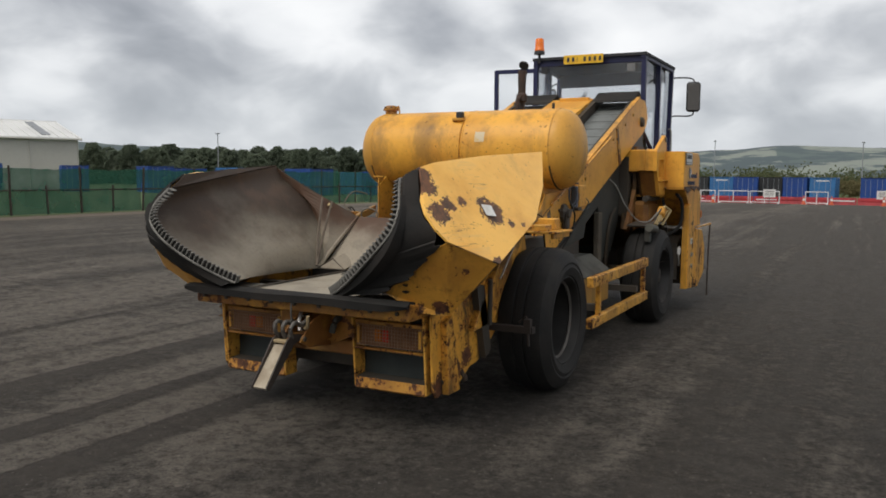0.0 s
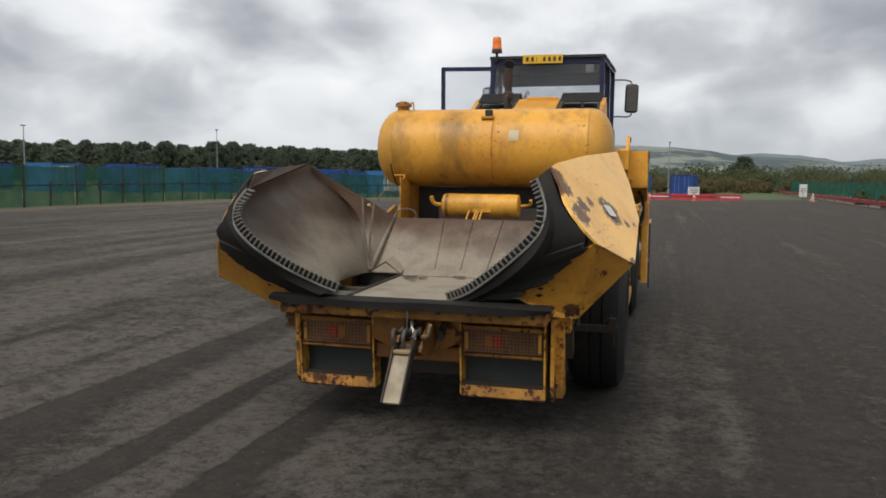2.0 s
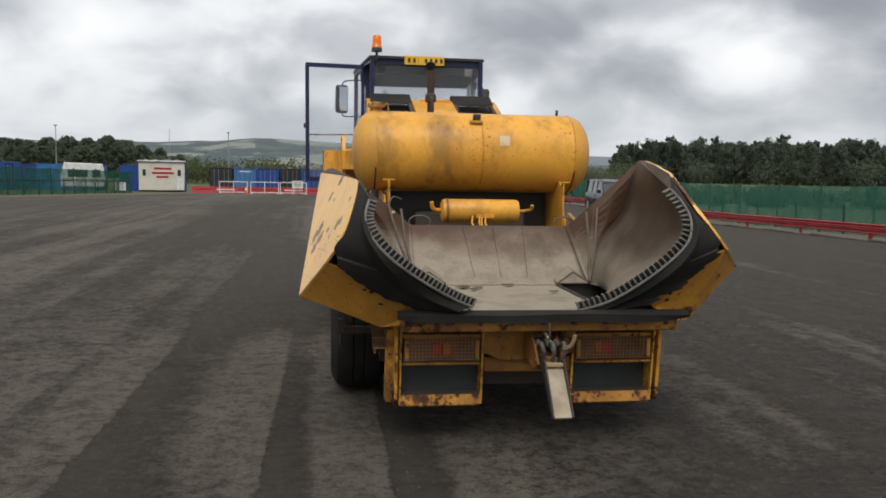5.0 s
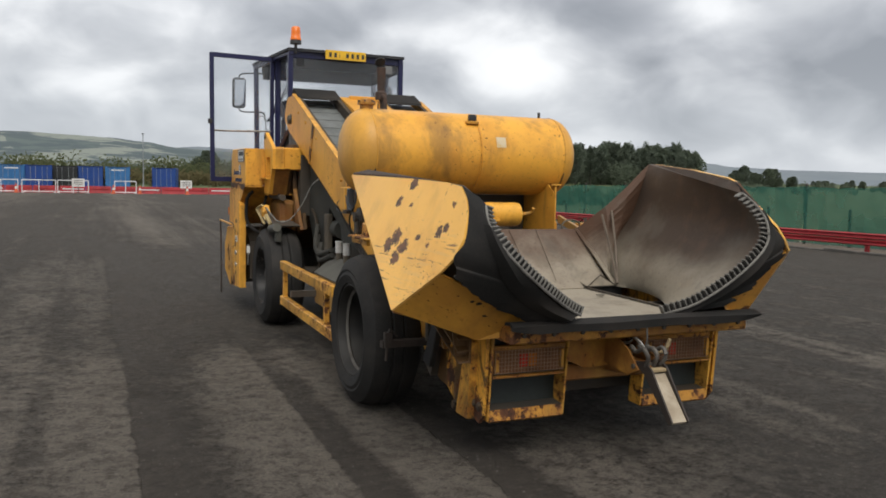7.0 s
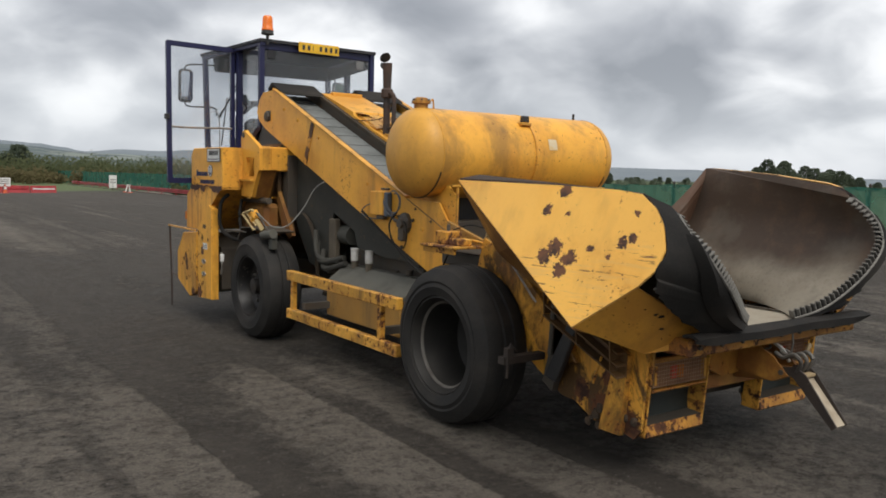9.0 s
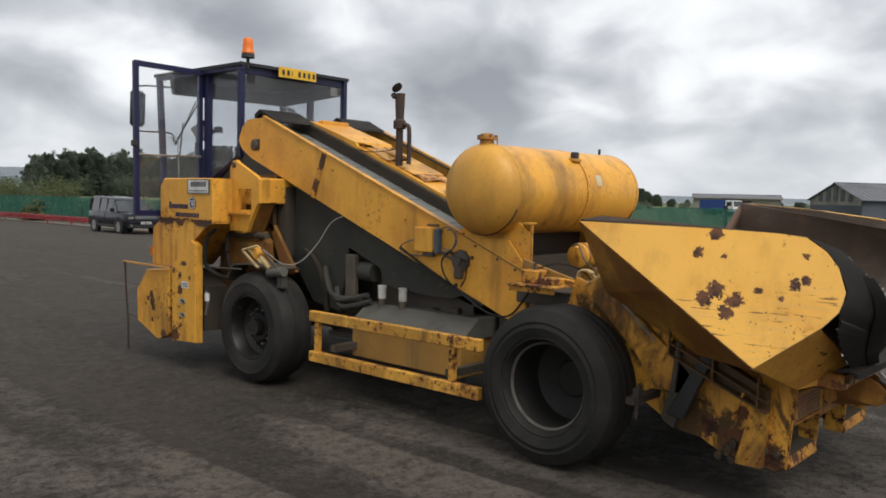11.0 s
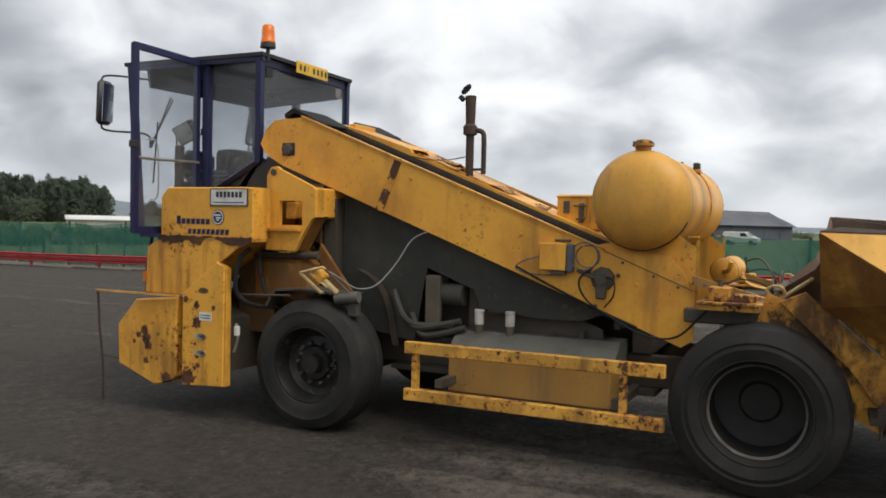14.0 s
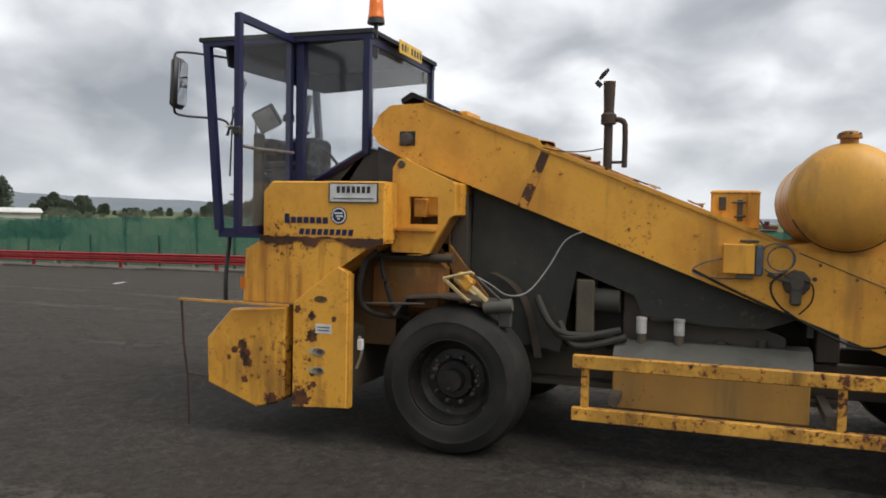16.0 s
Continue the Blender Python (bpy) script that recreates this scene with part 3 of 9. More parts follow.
tone = k.math("SUBTRACT", tone, k.math("MULTIPLY", darker_zone, 0.16))
beyond = k.math("MULTIPLY", k.step(py, 7.0, 15.0), k.step(px, -7.5, -5.0))
tone = k.math("SUBTRACT", tone, k.math("MULTIPLY", k.math("MULTIPLY", beyond, k.step(px, -1.5, -2.6)), 0.12))
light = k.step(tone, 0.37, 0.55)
# bare dark binder where tyres swept the grit away
swathe = 0.0
for spec in ((-2.73, -2.30, 0.015, 0.32, 0.80, -9.0, 9.0), (-1.64, -1.36, 0.02, 0.04, 0.90, -9.0, 1.6), (-0.91, -0.58, 0.015, 0.10, 1.0, -9.0, 1.2), (-4.63, -4.42, 0.03, 0.15, 0.5, -9.0, 6.0),
             (-6.64, -6.4, 0.03, 0.15, 0.5, -9.0, 8.0), (-3.40, -3.24, 0.03, 0.08, 0.35, 0.0, 7.0), (2.14, 2.36, 0.06, 0.1, 0.5, -9.0, 3.0)):
    swathe = k.math("MAXIMUM", swathe, band(*spec))
swathe = k.math("MULTIPLY", swathe, k.math("ADD", 0.45, k.math("MULTIPLY", k.step(mott, 0.62, 0.40), 0.55)))
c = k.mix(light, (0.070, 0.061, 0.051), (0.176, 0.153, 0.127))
c = k.mix(k.math("MULTIPLY", k.step(mott, 0.50, 0.72), 0.40), c, (0.085, 0.069, 0.053))
c = k.mix(k.math("MULTIPLY", k.step(gravel, 0.51, 0.37), 0.74), c, (0.028, 0.024, 0.020))
c = k.mix(k.math("MULTIPLY", k.step(gravel, 0.53, 0.66), 0.50), c, (0.235, 0.203, 0.165))
c = k.mix(k.math("MULTIPLY", k.step(stones, 0.58, 0.70), k.math("ADD", 0.25, k.math("MULTIPLY", light, 0.55))), c, (0.29, 0.252, 0.207))
clump = k.noise(6.0, 8, 0.8, seed=18)
c = k.mix(k.math("MULTIPLY", k.step(clump, 0.54, 0.34), 0.66), c, (0.031, 0.026, 0.021))
c = k.mix(k.math("MULTIPLY", k.step(grain, 0.62, 0.36), 0.44), c, (0.024, 0.020, 0.016))
c = k.mix(k.math("MULTIPLY", swathe, 0.72), c, k.mix(gravel, (0.034, 0.028, 0.023), (0.074, 0.062, 0.050)))
grassy = k.mix(k.noise(0.6, 5, 0.7, seed=8), (0.055, 0.095, 0.036), (0.13, 0.145, 0.065))
wander = k.math("MULTIPLY", k.math("SUBTRACT", mott, 0.5), 1.2)
right_at = k.math("ADD", k.math("SUBTRACT", px, k.math("MULTIPLY", py, 0.015)), wander)
left_line = k.math("ADD", k.math("MULTIPLY", k.math("MAXIMUM", k.math("SUBTRACT", py, 25.0), 0.0), 0.19), -24.2)
left_at = k.math("SUBTRACT", left_line, k.math("ADD", px, wander))
far_edge = k.step(py, 79.0, 81.0)
verge = k.math("MAXIMUM", k.step(right_at, 15.4, 15.7), k.step(left_at, -2.2, -0.9))
c = k.mix(verge, c, k.mix(stones, (0.13, 0.10, 0.078), (0.21, 0.175, 0.14)))
outside = k.math("MAXIMUM", k.math("MAXIMUM", k.step(right_at, 17.9, 18.3), k.step(left_at, -0.1, 0.5)), far_edge)
c = k.mix(outside, c, grassy)
k.bump(k.math("ADD", k.math("MULTIPLY", grain, 0.5), k.math("ADD", gravel, k.math("MULTIPLY", light, 0.5))), 1.0, 0.03)
k.b.inputs["Specular IOR Level"].default_value = 0.25
M_GROUND = k.done(c, k.math("ADD", 0.74, k.math("MULTIPLY", mott, 0.25)))

# distance haze is mixed into the field colours as pale blue-grey
k = Mat("haze_tinted_hill_fields")
fields = k.node("ShaderNodeTexVoronoi", Scale=0.0075)
mp = k.node("ShaderNodeMapping")
k.put(k.co, mp.inputs[0])
mp.inputs["Scale"].default_value = (1, 0.5, 3.0)
k.put(mp.outputs[0], fields.inputs["Vector"])
fsep = k.node("ShaderNodeSeparateColor")
k.put(fields.outputs["Color"], fsep.inputs[0])
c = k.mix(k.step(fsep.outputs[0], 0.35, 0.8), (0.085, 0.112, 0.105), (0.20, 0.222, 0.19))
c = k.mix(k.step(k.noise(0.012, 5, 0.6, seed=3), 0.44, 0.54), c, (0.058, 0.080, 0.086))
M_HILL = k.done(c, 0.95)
# the ridge's blue is distance haze put into its base colour
k = Mat("haze_tinted_ridge")
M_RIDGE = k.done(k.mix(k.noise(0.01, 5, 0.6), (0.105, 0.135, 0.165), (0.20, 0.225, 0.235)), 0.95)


# ---- mesh tools ----
def mesh_from(bm, name, material, smooth=False):
    me = bpy.data.meshes.new(name)
    bmesh.ops.recalc_face_normals(bm, faces=bm.faces[:])
    bm.to_mesh(me)
    bm.free()
    me.materials.append(material)
    if smooth:
        for p in me.polygons:
            p.use_smooth = True
        me.set_sharp_from_angle(angle=radians(38))
    return me


def part(name, bm, material, parent, label="", smooth=False):
    ob = new(name, mesh_from(bm, name, material, smooth))
    ob.parent = parent
    if label:
        tagged(ob, label)
    return ob


def thing(name, label, category, group="", kind="", at=(0, 0, 0)):
    ob = new(name)
    ob.location = at
    ob.empty_display_size = 0.2
    return tagged(ob, label, category, group, kind)


def box(bm, lo, hi, bevel=0.0, m=None):
    made = bmesh.ops.create_cube(bm, size=1.0)["verts"]
    c = [(a + b) / 2 for a, b in zip(lo, hi)]
    s = [abs(b - a) for a, b in zip(lo, hi)]
    for v in made:
        v.co = Vector((v.co.x * s[0] + c[0], v.co.y * s[1] + c[1], v.co.z * s[2] + c[2]))
    if bevel:
        edges = list({e for v in made for e in v.link_edges})
        r = bmesh.ops.bevel(bm, geom=edges, offset=bevel, segments=1, affect="EDGES")
        made = list({v for f in r["faces"] for v in f.verts} | {v for v in made if v.is_valid})
    if m is not None:
        bmesh.ops.transform(bm, matrix=m, verts=[v for v in made if v.is_valid])
    return bm


def B(lo, hi, bevel=0.0, m=None):
    return box(bmesh.new(), lo, hi, bevel, m)


def prism(bm, pts, a, b, axis="x", bevel=0.0):
    """A plate: the outline pts (two numbers each) run from a to b along the axis."""
    def at(p, t):
        return {"x": (t, p[0], p[1]), "y": (p[0], t, p[1]), "z": (p[0], p[1], t)}[axis]
    lo = [bm.verts.new(at(p, a)) for p in pts]
    hi = [bm.verts.new(at(p, b)) for p in pts]
    fs = [bm.faces.new(lo), bm.faces.new(hi[::-1])]
    n = len(pts)
    for i in range(n):
        fs.append(bm.faces.new((lo[i], hi[i], hi[(i + 1) % n], lo[(i + 1) % n])))
    if bevel:
        es = [e for f in fs[:2] for e in f.edges]
        bmesh.ops.bevel(bm, geom=es, offset=bevel, segments=1, affect="EDGES")
    return bm


def P(pts, a, b, axis="x", bevel=0.0):
    return prism(bmesh.new(), pts, a, b, axis, bevel)


def tube(bm, pts, r, seg=8, closed=False):
    pts = [Vector(p) for p in pts]
    rings, n = [], len(pts)
    up = Vector((0.123, 0.31, 0.94)).normalized()
    for i, p in enumerate(pts):
        a = pts[(i - 1) % n] if closed or i else p
        b = pts[(i + 1) % n] if closed or i < n - 1 else p
        d = (b - a).normalized()
        s = d.cross(up)
        if s.length < 0.05:
            s = d.cross(Vector((1, 0, 0)))
        s.normalize()
        u = s.cross(d)
        rr = r[i] if isinstance(r, (list, tuple)) else r
        rings.append([bm.verts.new(p + (s * math.cos(q) + u * math.sin(q)) * rr) for q in [2 * math.pi * j / seg for j in range(seg)]])
    for i in range(n if closed else n - 1):
        A, C = rings[i], rings[(i + 1) % n]
        for j in range(seg):
            bm.faces.new((A[j], A[(j + 1) % seg], C[(j + 1) % seg], C[j]))
    if not closed:
        bm.faces.new(rings[0][::-1])
        bm.faces.new(rings[-1])
    return bm


def T(pts, r, seg=8, closed=False):
    return tube(bmesh.new(), pts, r, seg, closed)


def sag(a, b, drop, n=12):
    a, b = Vector(a), Vector(b)
    return [a.lerp(b, i / n) - Vector((0, 0, drop * 4 * (i / n) * (1 - i / n))) for i in range(n + 1)]


def smooth_path(pts, n=6):
    """Points of a rounded line through pts."""
    pts = [Vector(p) for p in pts]
    out = []
    for i in range(len(pts) - 1):
        p0, p1, p2, p3 = pts[max(i - 1, 0)], pts[i], pts[i + 1], pts[min(i + 2, len(pts) - 1)]
        for j in range(n):
            t = j / n
            out.append(0.5 * ((2 * p1) + (p2 - p0) * t + (2 * p0 - 5 * p1 + 4 * p2 - p3) * t * t + (3 * p1 - p0 - 3 * p2 + p3) * t ** 3))
    return out + [pts[-1]]


def lathe(bm, profile, centre, axis="x", seg=32, caps=True):
    """profile: (along, radius) pairs turned round the axis through centre."""
    rings = []
    for a, r in profile:
        ring = []
        for j in range(seg):
            q = 2 * math.pi * j / seg
            u, v = r * math.cos(q), r * math.sin(q)
            o = {"x": (a, u, v), "y": (u, a, v), "z": (u, v, a)}[axis]
            ring.append(bm.verts.new(Vector(centre) + Vector(o)))
        rings.append(ring)
    for A, C in zip(rings, rings[1:]):
        for j in range(seg):
            bm.faces.new((A[j], A[(j + 1) % seg], C[(j + 1) % seg], C[j]))
    for r, ring in ((profile[0][1], rings[0]), (profile[-1][1], rings[-1])):
        if caps and r > 1e-4:
            bm.faces.new(ring)
    return bm


def L(profile, centre, axis="x", seg=32, caps=True):
    return lathe(bmesh.new(), profile, centre, axis, seg, caps)


def sheet(bm, rows, thick=0.0):
    """A plate through a grid of points; thick moves a second skin along the normals."""
    g = [[bm.verts.new(Vector(p)) for p in r] for r in rows]
    fs = []
    for i in range(len(g) - 1):
        for j in range(len(g[0]) - 1):
            fs.append(bm.faces.new((g[i][j], g[i + 1][j], g[i + 1][j + 1], g[i][j + 1])))
    if thick:
        bm.normal_update()
        bmesh.ops.solidify(bm, geom=fs, thickness=thick)
    return bm


def flat(pts, normal_shift):
    """A plate with the 3D outline pts (nearly flat), given depth by the vector normal_shift."""
    bm = bmesh.new()
    lo = [bm.verts.new(Vector(p)) for p in pts]
    hi = [bm.verts.new(Vector(p) + Vector(normal_shift)) for p in pts]
    bm.faces.new(lo)
    bm.faces.new(hi[::-1])
    n = len(pts)
    for i in range(n):
        bm.faces.new((lo[i], hi[i], hi[(i + 1) % n], lo[(i + 1) % n]))
    return bm


# ---- ground and distance ----
def fall(y):
    """The yard lies level by the machine and falls away gently towards the far gate."""
    return -0.85 * min(max((y - 36.0) / 50.0, 0.0), 1.0)


def level(x, y):
    """Height of the yard: it dips a little towards the red barrier, where it falls away more slowly."""
    f = min(max((y - 36.0) / 50.0, 0.0), 1.0)
    d = min(max((x - 5.0) / 11.0, 0.0), 1.0)
    d = d * d * (3 - 2 * d)
    edge = -0.42 * min(max((y - 4.0) / 26.0, 0.0), 1.0) - 0.32 * min(max((y - 36.0) / 95.0, 0.0), 1.0)
    return fall(y) * (1 - d) + edge * d


bm = bmesh.new()
xs = [-2500, -900, -300, -120, -60, -30, -15, 0, 5, 6.5, 8, 9.5, 11, 12.5, 14, 16, 30, 60, 120, 300, 900, 2500]
ys = [-2500, -900, -200, -60, -20, 0, 4, 17, 30, 36, 44, 52, 60, 70, 80, 86, 100, 115, 131, 200, 400, 900, 2500]
sheet(bm, [[(x, y, level(x, y)) for y in ys] for x in xs])
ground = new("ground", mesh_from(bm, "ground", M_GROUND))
tagged(ground, "dark worn tarmac yard with grey tyre tracks and grass beyond", "ground", kind="structure")


def ridge(name, crest, dist, material, label):
    """A band of hills: crest lists degrees right of the machine's line and degrees above eye level."""
    bm = bmesh.new()
    rows = []
    az, last = crest[0][0], crest[-1][0]
    while az <= last:
        j = max(i for i in range(len(crest) - 1) if crest[i][0] <= az)
        (a0, h0), (a1, h1) = crest[j], crest[j + 1]
        t = (az - a0) / (a1 - a0)
        t = t * t * (3 - 2 * t)
        q = radians(az)
        h = dist * math.tan(radians(h0 + (h1 - h0) * t)) * (1 + 0.03 * noise.noise((q * 22, dist * 0.01, 0)) + 0.025 * noise.noise((q * 130, 1, 0)))
        col = []
        for s, u in ((0.0, -0.02), (0.25, 0.30), (0.5, 0.58), (0.75, 0.82), (1.0, 1.0), (1.4, 0.9)):
            d = dist * (0.72 + 0.28 * s)
            lift = h * u * (1 + (0.12 * noise.noise((q * 14, s * 3, 2)) if s < 1 else 0.0))
            col.append((d * math.sin(q), d * math.cos(q), lift + 1.0))
        rows.append(col)
        az += 0.5
    sheet(bm, rows)
    return tagged(new(name, mesh_from(bm, name, material, True)), label, "hills", kind="structure")


ridge("backdrop_hills", [(-64, 1.8), (-52, 2.0), (-48, 1.78), (-40, 1.6), (-30, 1.62), (-20, 1.55), (-12, 1.68), (-8, 1.85), (-5, 2.1), (-2, 2.06), (1, 1.93), (3.2, 1.72), (5, 1.42), (7.5, 1.28), (12, 0.9), (20, 0.7), (30, 0.5)], 1900, M_HILL, "long green hillside of fields and woods, haze in its colour")
ridge("backdrop_ridge", [(-4, 0.6), (4, 1.3), (6.6, 1.52), (8.7, 1.42), (10.2, 1.24), (11.4, 1.0), (14, 1.2), (16, 1.15), (18.3, 1.3), (24, 1.3), (36, 1.4), (41.5, 1.2), (43, 1.0), (46.5, 0.85), (52, 0.8), (58, 0.5), (66, 0.4), (90, 0.3), (120, 0.2)], 3200, M_RIDGE, "low ridge on the horizon, blue haze in its colour")


def foliage(bm, centre, radii, n, size, rng):
    """Many small leaf clumps, denser towards the rim, uneven in outline."""
    for _ in range(n):
        d = Vector((rng.gauss(0, 1), rng.gauss(0, 1), rng.gauss(0, 1))).normalized() * (rng.random() ** 0.4)
        d *= 0.8 + 0.35 * noise.noise(d * 2.3 + Vector(centre))
        p = Vector(centre) + Vector((d.x * radii[0], d.y * radii[1], d.z * radii[2]))
        a = Vector((rng.gauss(0, 1), rng.gauss(0, 1), rng.gauss(0, 1))).normalized() * size * rng.uniform(0.6, 1.3)
        b = a.orthogonal().normalized() * size * rng.uniform(0.4, 0.9)
        vs = [bm.verts.new(p + v) for v in (-a, b, a, -b * 0.8)]
        bm.faces.new(vs)


def make_tree(h, spread, seed, leaf=M_LEAF):
    """A broadleaved tree: tapered trunk, limbs, and an uneven crown of leaf clumps down to near the ground."""
    rng = random.Random(seed)
    ob = thing("tree", "dark green broadleaved tree in a distant belt", "tree", "belt of trees")
    bm = bmesh.new()
    tube(bm, [(0, 0, -0.3), (0.1, 0, h * 0.3), (0, 0.15, h * 0.8)], [0.24, 0.17, 0.04], 7)
    for _ in range(8):
        q, z = rng.uniform(0, 6.28), rng.uniform(0.2, 0.6) * h
        tube(bm, [(0, 0, z), (math.cos(q) * spread * 0.6, math.sin(q) * spread * 0.6, z + h * 0.18)], [0.09, 0.02], 5)
    part("trunk", bm, M_BARK, ob)
    bm = bmesh.new()
    for i in range(220):
        u = 0.05 + 0.90 * ((i + rng.random()) / 220)
        wide = spread * math.sin(math.pi * min(0.97, 0.16 + 0.82 * u)) ** 0.7
        q, r = i * 2.39996 + rng.uniform(-0.4, 0.4), wide * rng.uniform(0.30, 0.95)
        k = rng.uniform(0.5, 1.3)
        foliage(bm, (math.cos(q) * r, math.sin(q) * r, u * h), (spread * 0.19 * k, spread * 0.19 * k, h * 0.066 * k), 30, 0.17 + 0.008 * h, rng)
    part("crown", bm, leaf, ob)
    return ob


def make_poplar(h, spread, seed):
    """A slim upright tree with open, wispy branches and light between them."""
    rng = random.Random(seed)
    ob = thing("tree", "slim open-crowned tree at the edge of a wood", "tree", "trees of the far wood")
    bm = bmesh.new()
    tube(bm, [(0, 0, -0.3), (0.08, 0, h * 0.4), (0, 0.1, h * 0.92)], [0.17, 0.11, 0.03], 7)
    tips = []
    for i in range(34):
        q, u = i * 2.39996 + rng.uniform(-0.4, 0.4), 0.10 + 0.84 * i / 34
        reach = spread * (1.0 - 0.72 * max(0.0, u - 0.35) / 0.65) * rng.uniform(0.5, 1.15)
        a, b = Vector((0, 0, u * h * 0.95)), Vector((math.cos(q) * reach, math.sin(q) * reach, min(h * 1.02, u * h * 0.95 + reach * rng.uniform(0.5, 1.1))))
        tube(bm, [a, a.lerp(b, 0.5) - Vector((0, 0, 0.08)), b], [0.045, 0.03, 0.01], 4)
        tips += [(a.lerp(b, f), f) for f in (0.35, 0.6, 0.8, 1.0)]
    part("trunk", bm, M_BARK, ob)
    bm = bmesh.new()
    for p, f in tips:
        w = spread * rng.uniform(0.14, 0.30)
        foliage(bm, p, (w, w, w * 1.5), 26, 0.17, rng)
    part("crown", bm, M_LEAFGREY, ob)
    return ob


def polar(az, d, z=0.0):
    return d * math.sin(radians(az)), d * math.cos(radians(az)), z


rng = random.Random(5)
base_trees = [make_tree(8.5, 3.6, 11), make_tree(7.4, 3.4, 12), make_tree(9.4, 3.3, 13)]
spots = []
az = -66.0
while az < -9.2:
    tall = 1.0 if az < -15 else 1.0 - 0.09 * (az + 15)
    spots.append((az, rng.uniform(180, 200), tall * rng.uniform(0.84, 1.02)))
    spots.append((az + 0.35, rng.uniform(205, 225), tall * rng.uniform(0.92, 1.1)))
    az += rng.uniform(0.6, 0.95)
az, poplars = 20.1, []
while az < 40.8:
    tall = 0.86 if az < 21 or az > 39.6 else 1.0
    poplars.append((az, rng.uniform(298, 322), tall * rng.uniform(1.55, 2.1)))
    poplars.append((az + 0.3, rng.uniform(325, 350), tall * rng.uniform(1.85, 2.25)))
    if az > 22.4:
        spots.append((az + 0.2, rng.uniform(345, 365), tall * rng.uniform(1.75, 2.0)))
    az += rng.uniform(0.45, 0.75)
az = 42.6
while az < 75.0:
    # far hedgerow trees, in clumps with open field between
    rise = 0.95 * max(0.0, 1.0 - abs(az - 44.6) / 2.9) ** 0.4 if az < 47.5 else 0.28 + 0.55 * max(0.0, 1.0 - abs(az - 53.3) / 1.2) + 1.15 * max(0.0, 1.0 - abs(az - 58.4) / 4.6) ** 0.6
    if 64.0 < az < 70.0:
        rise = 0.42
    spots.append((az, rng.uniform(415, 440), (2.6 + 430 * math.tan(radians(rise))) / 8.5 * rng.uniform(0.6, 1.15)))
    az += rng.choice((0.22, 0.3, 0.42, 0.6, 1.0 if rise < 0.5 else 0.4))
for az, d, s in ((6.3, 150, 0.72), (5.6, 152, 0.62)):
    spots.append((az, d, s))
for i, (az, d, s) in enumerate(spots):
    x, y, _ = polar(az, d)
    m = pose(x, y, -0.85 if y > 86 else fall(y), 0, 0, rng.uniform(0, 360)) @ Matrix.Diagonal((s * rng.uniform(0.9, 1.25), s * rng.uniform(0.9, 1.25), s, 1))
    src = base_trees[i % 3]
    if i < 3:
        src.matrix_basis = m
    else:
        t = copy_thing(src, pose(0, 0, 0))
        t.matrix_basis = m


slim = [make_poplar(8.6, 1.75, 31), make_poplar(9.2, 1.5, 32), make_poplar(8.0, 1.95, 33)]
for i, (az, d, s) in enumerate(poplars):
    x, y, _ = polar(az, d)
    t = slim[i] if i < 3 else copy_thing(slim[i % 3], pose(0, 0, 0))
    t.matrix_basis = pose(x, y, -0.85, 0, 0, rng.uniform(0, 360)) @ Matrix.Diagonal((s * rng.uniform(0.9, 1.3), s * rng.uniform(0.9, 1.3), s, 1))


def scrub(name, az0, az1, d0, d1, h, n, material, label, seed):
    rng = random.Random(seed)
    bm = bmesh.new()
    for _ in range(n):
        x, y, _z = polar(rng.uniform(az0, az1), rng.uniform(d0, d1))
        hh = h * rng.uniform(0.5, 1.15)
        big = max(1.0, hh / 4.5)
        foliage(bm, (x, y, hh * 0.45 - 0.8), (hh * 0.8 / big ** 0.3, hh * 0.8 / big ** 0.3, hh * 0.62), int(150 * big ** 1.5), 0.26 * big ** 0.5, rng)
    return tagged(new(name, mesh_from(bm, name, material)), label, "scrub", kind="stuff")


scrub("scrub_bushes", -14, 22, 128, 150, 4.4, 200, M_SCRUB, "green and brown scrub behind the far gate", 3)
scrub("autumn_bushes", -6, 12, 112, 126, 2.4, 70, M_SCRUBDRY, "russet autumn scrub behind the containers", 4)
scrub("belt_undergrowth", -66, -9.5, 186, 204, 5.6, 260, M_LEAF, "dense dark undergrowth in the tree belt", 8)
scrub("wood_undergrowth", 20.8, 40.6, 300, 330, 9.0, 110, M_LEAF, "solid dark foliage under the far wood", 9)
scrub("boundary_bushes", 5, 20.5, 232, 262, 5.4, 120, M_LEAF, "low dark hedge along the far boundary", 10)
scrub("hedge_bushes", 41, 92, 190, 330, 3.0, 170, M_LEAF, "dark hedges across far fields", 6)
scrub("field_edge_weeds", 14, 40, 60, 110, 1.7, 120, M_SCRUB, "rough weeds beyond the green netting", 7)


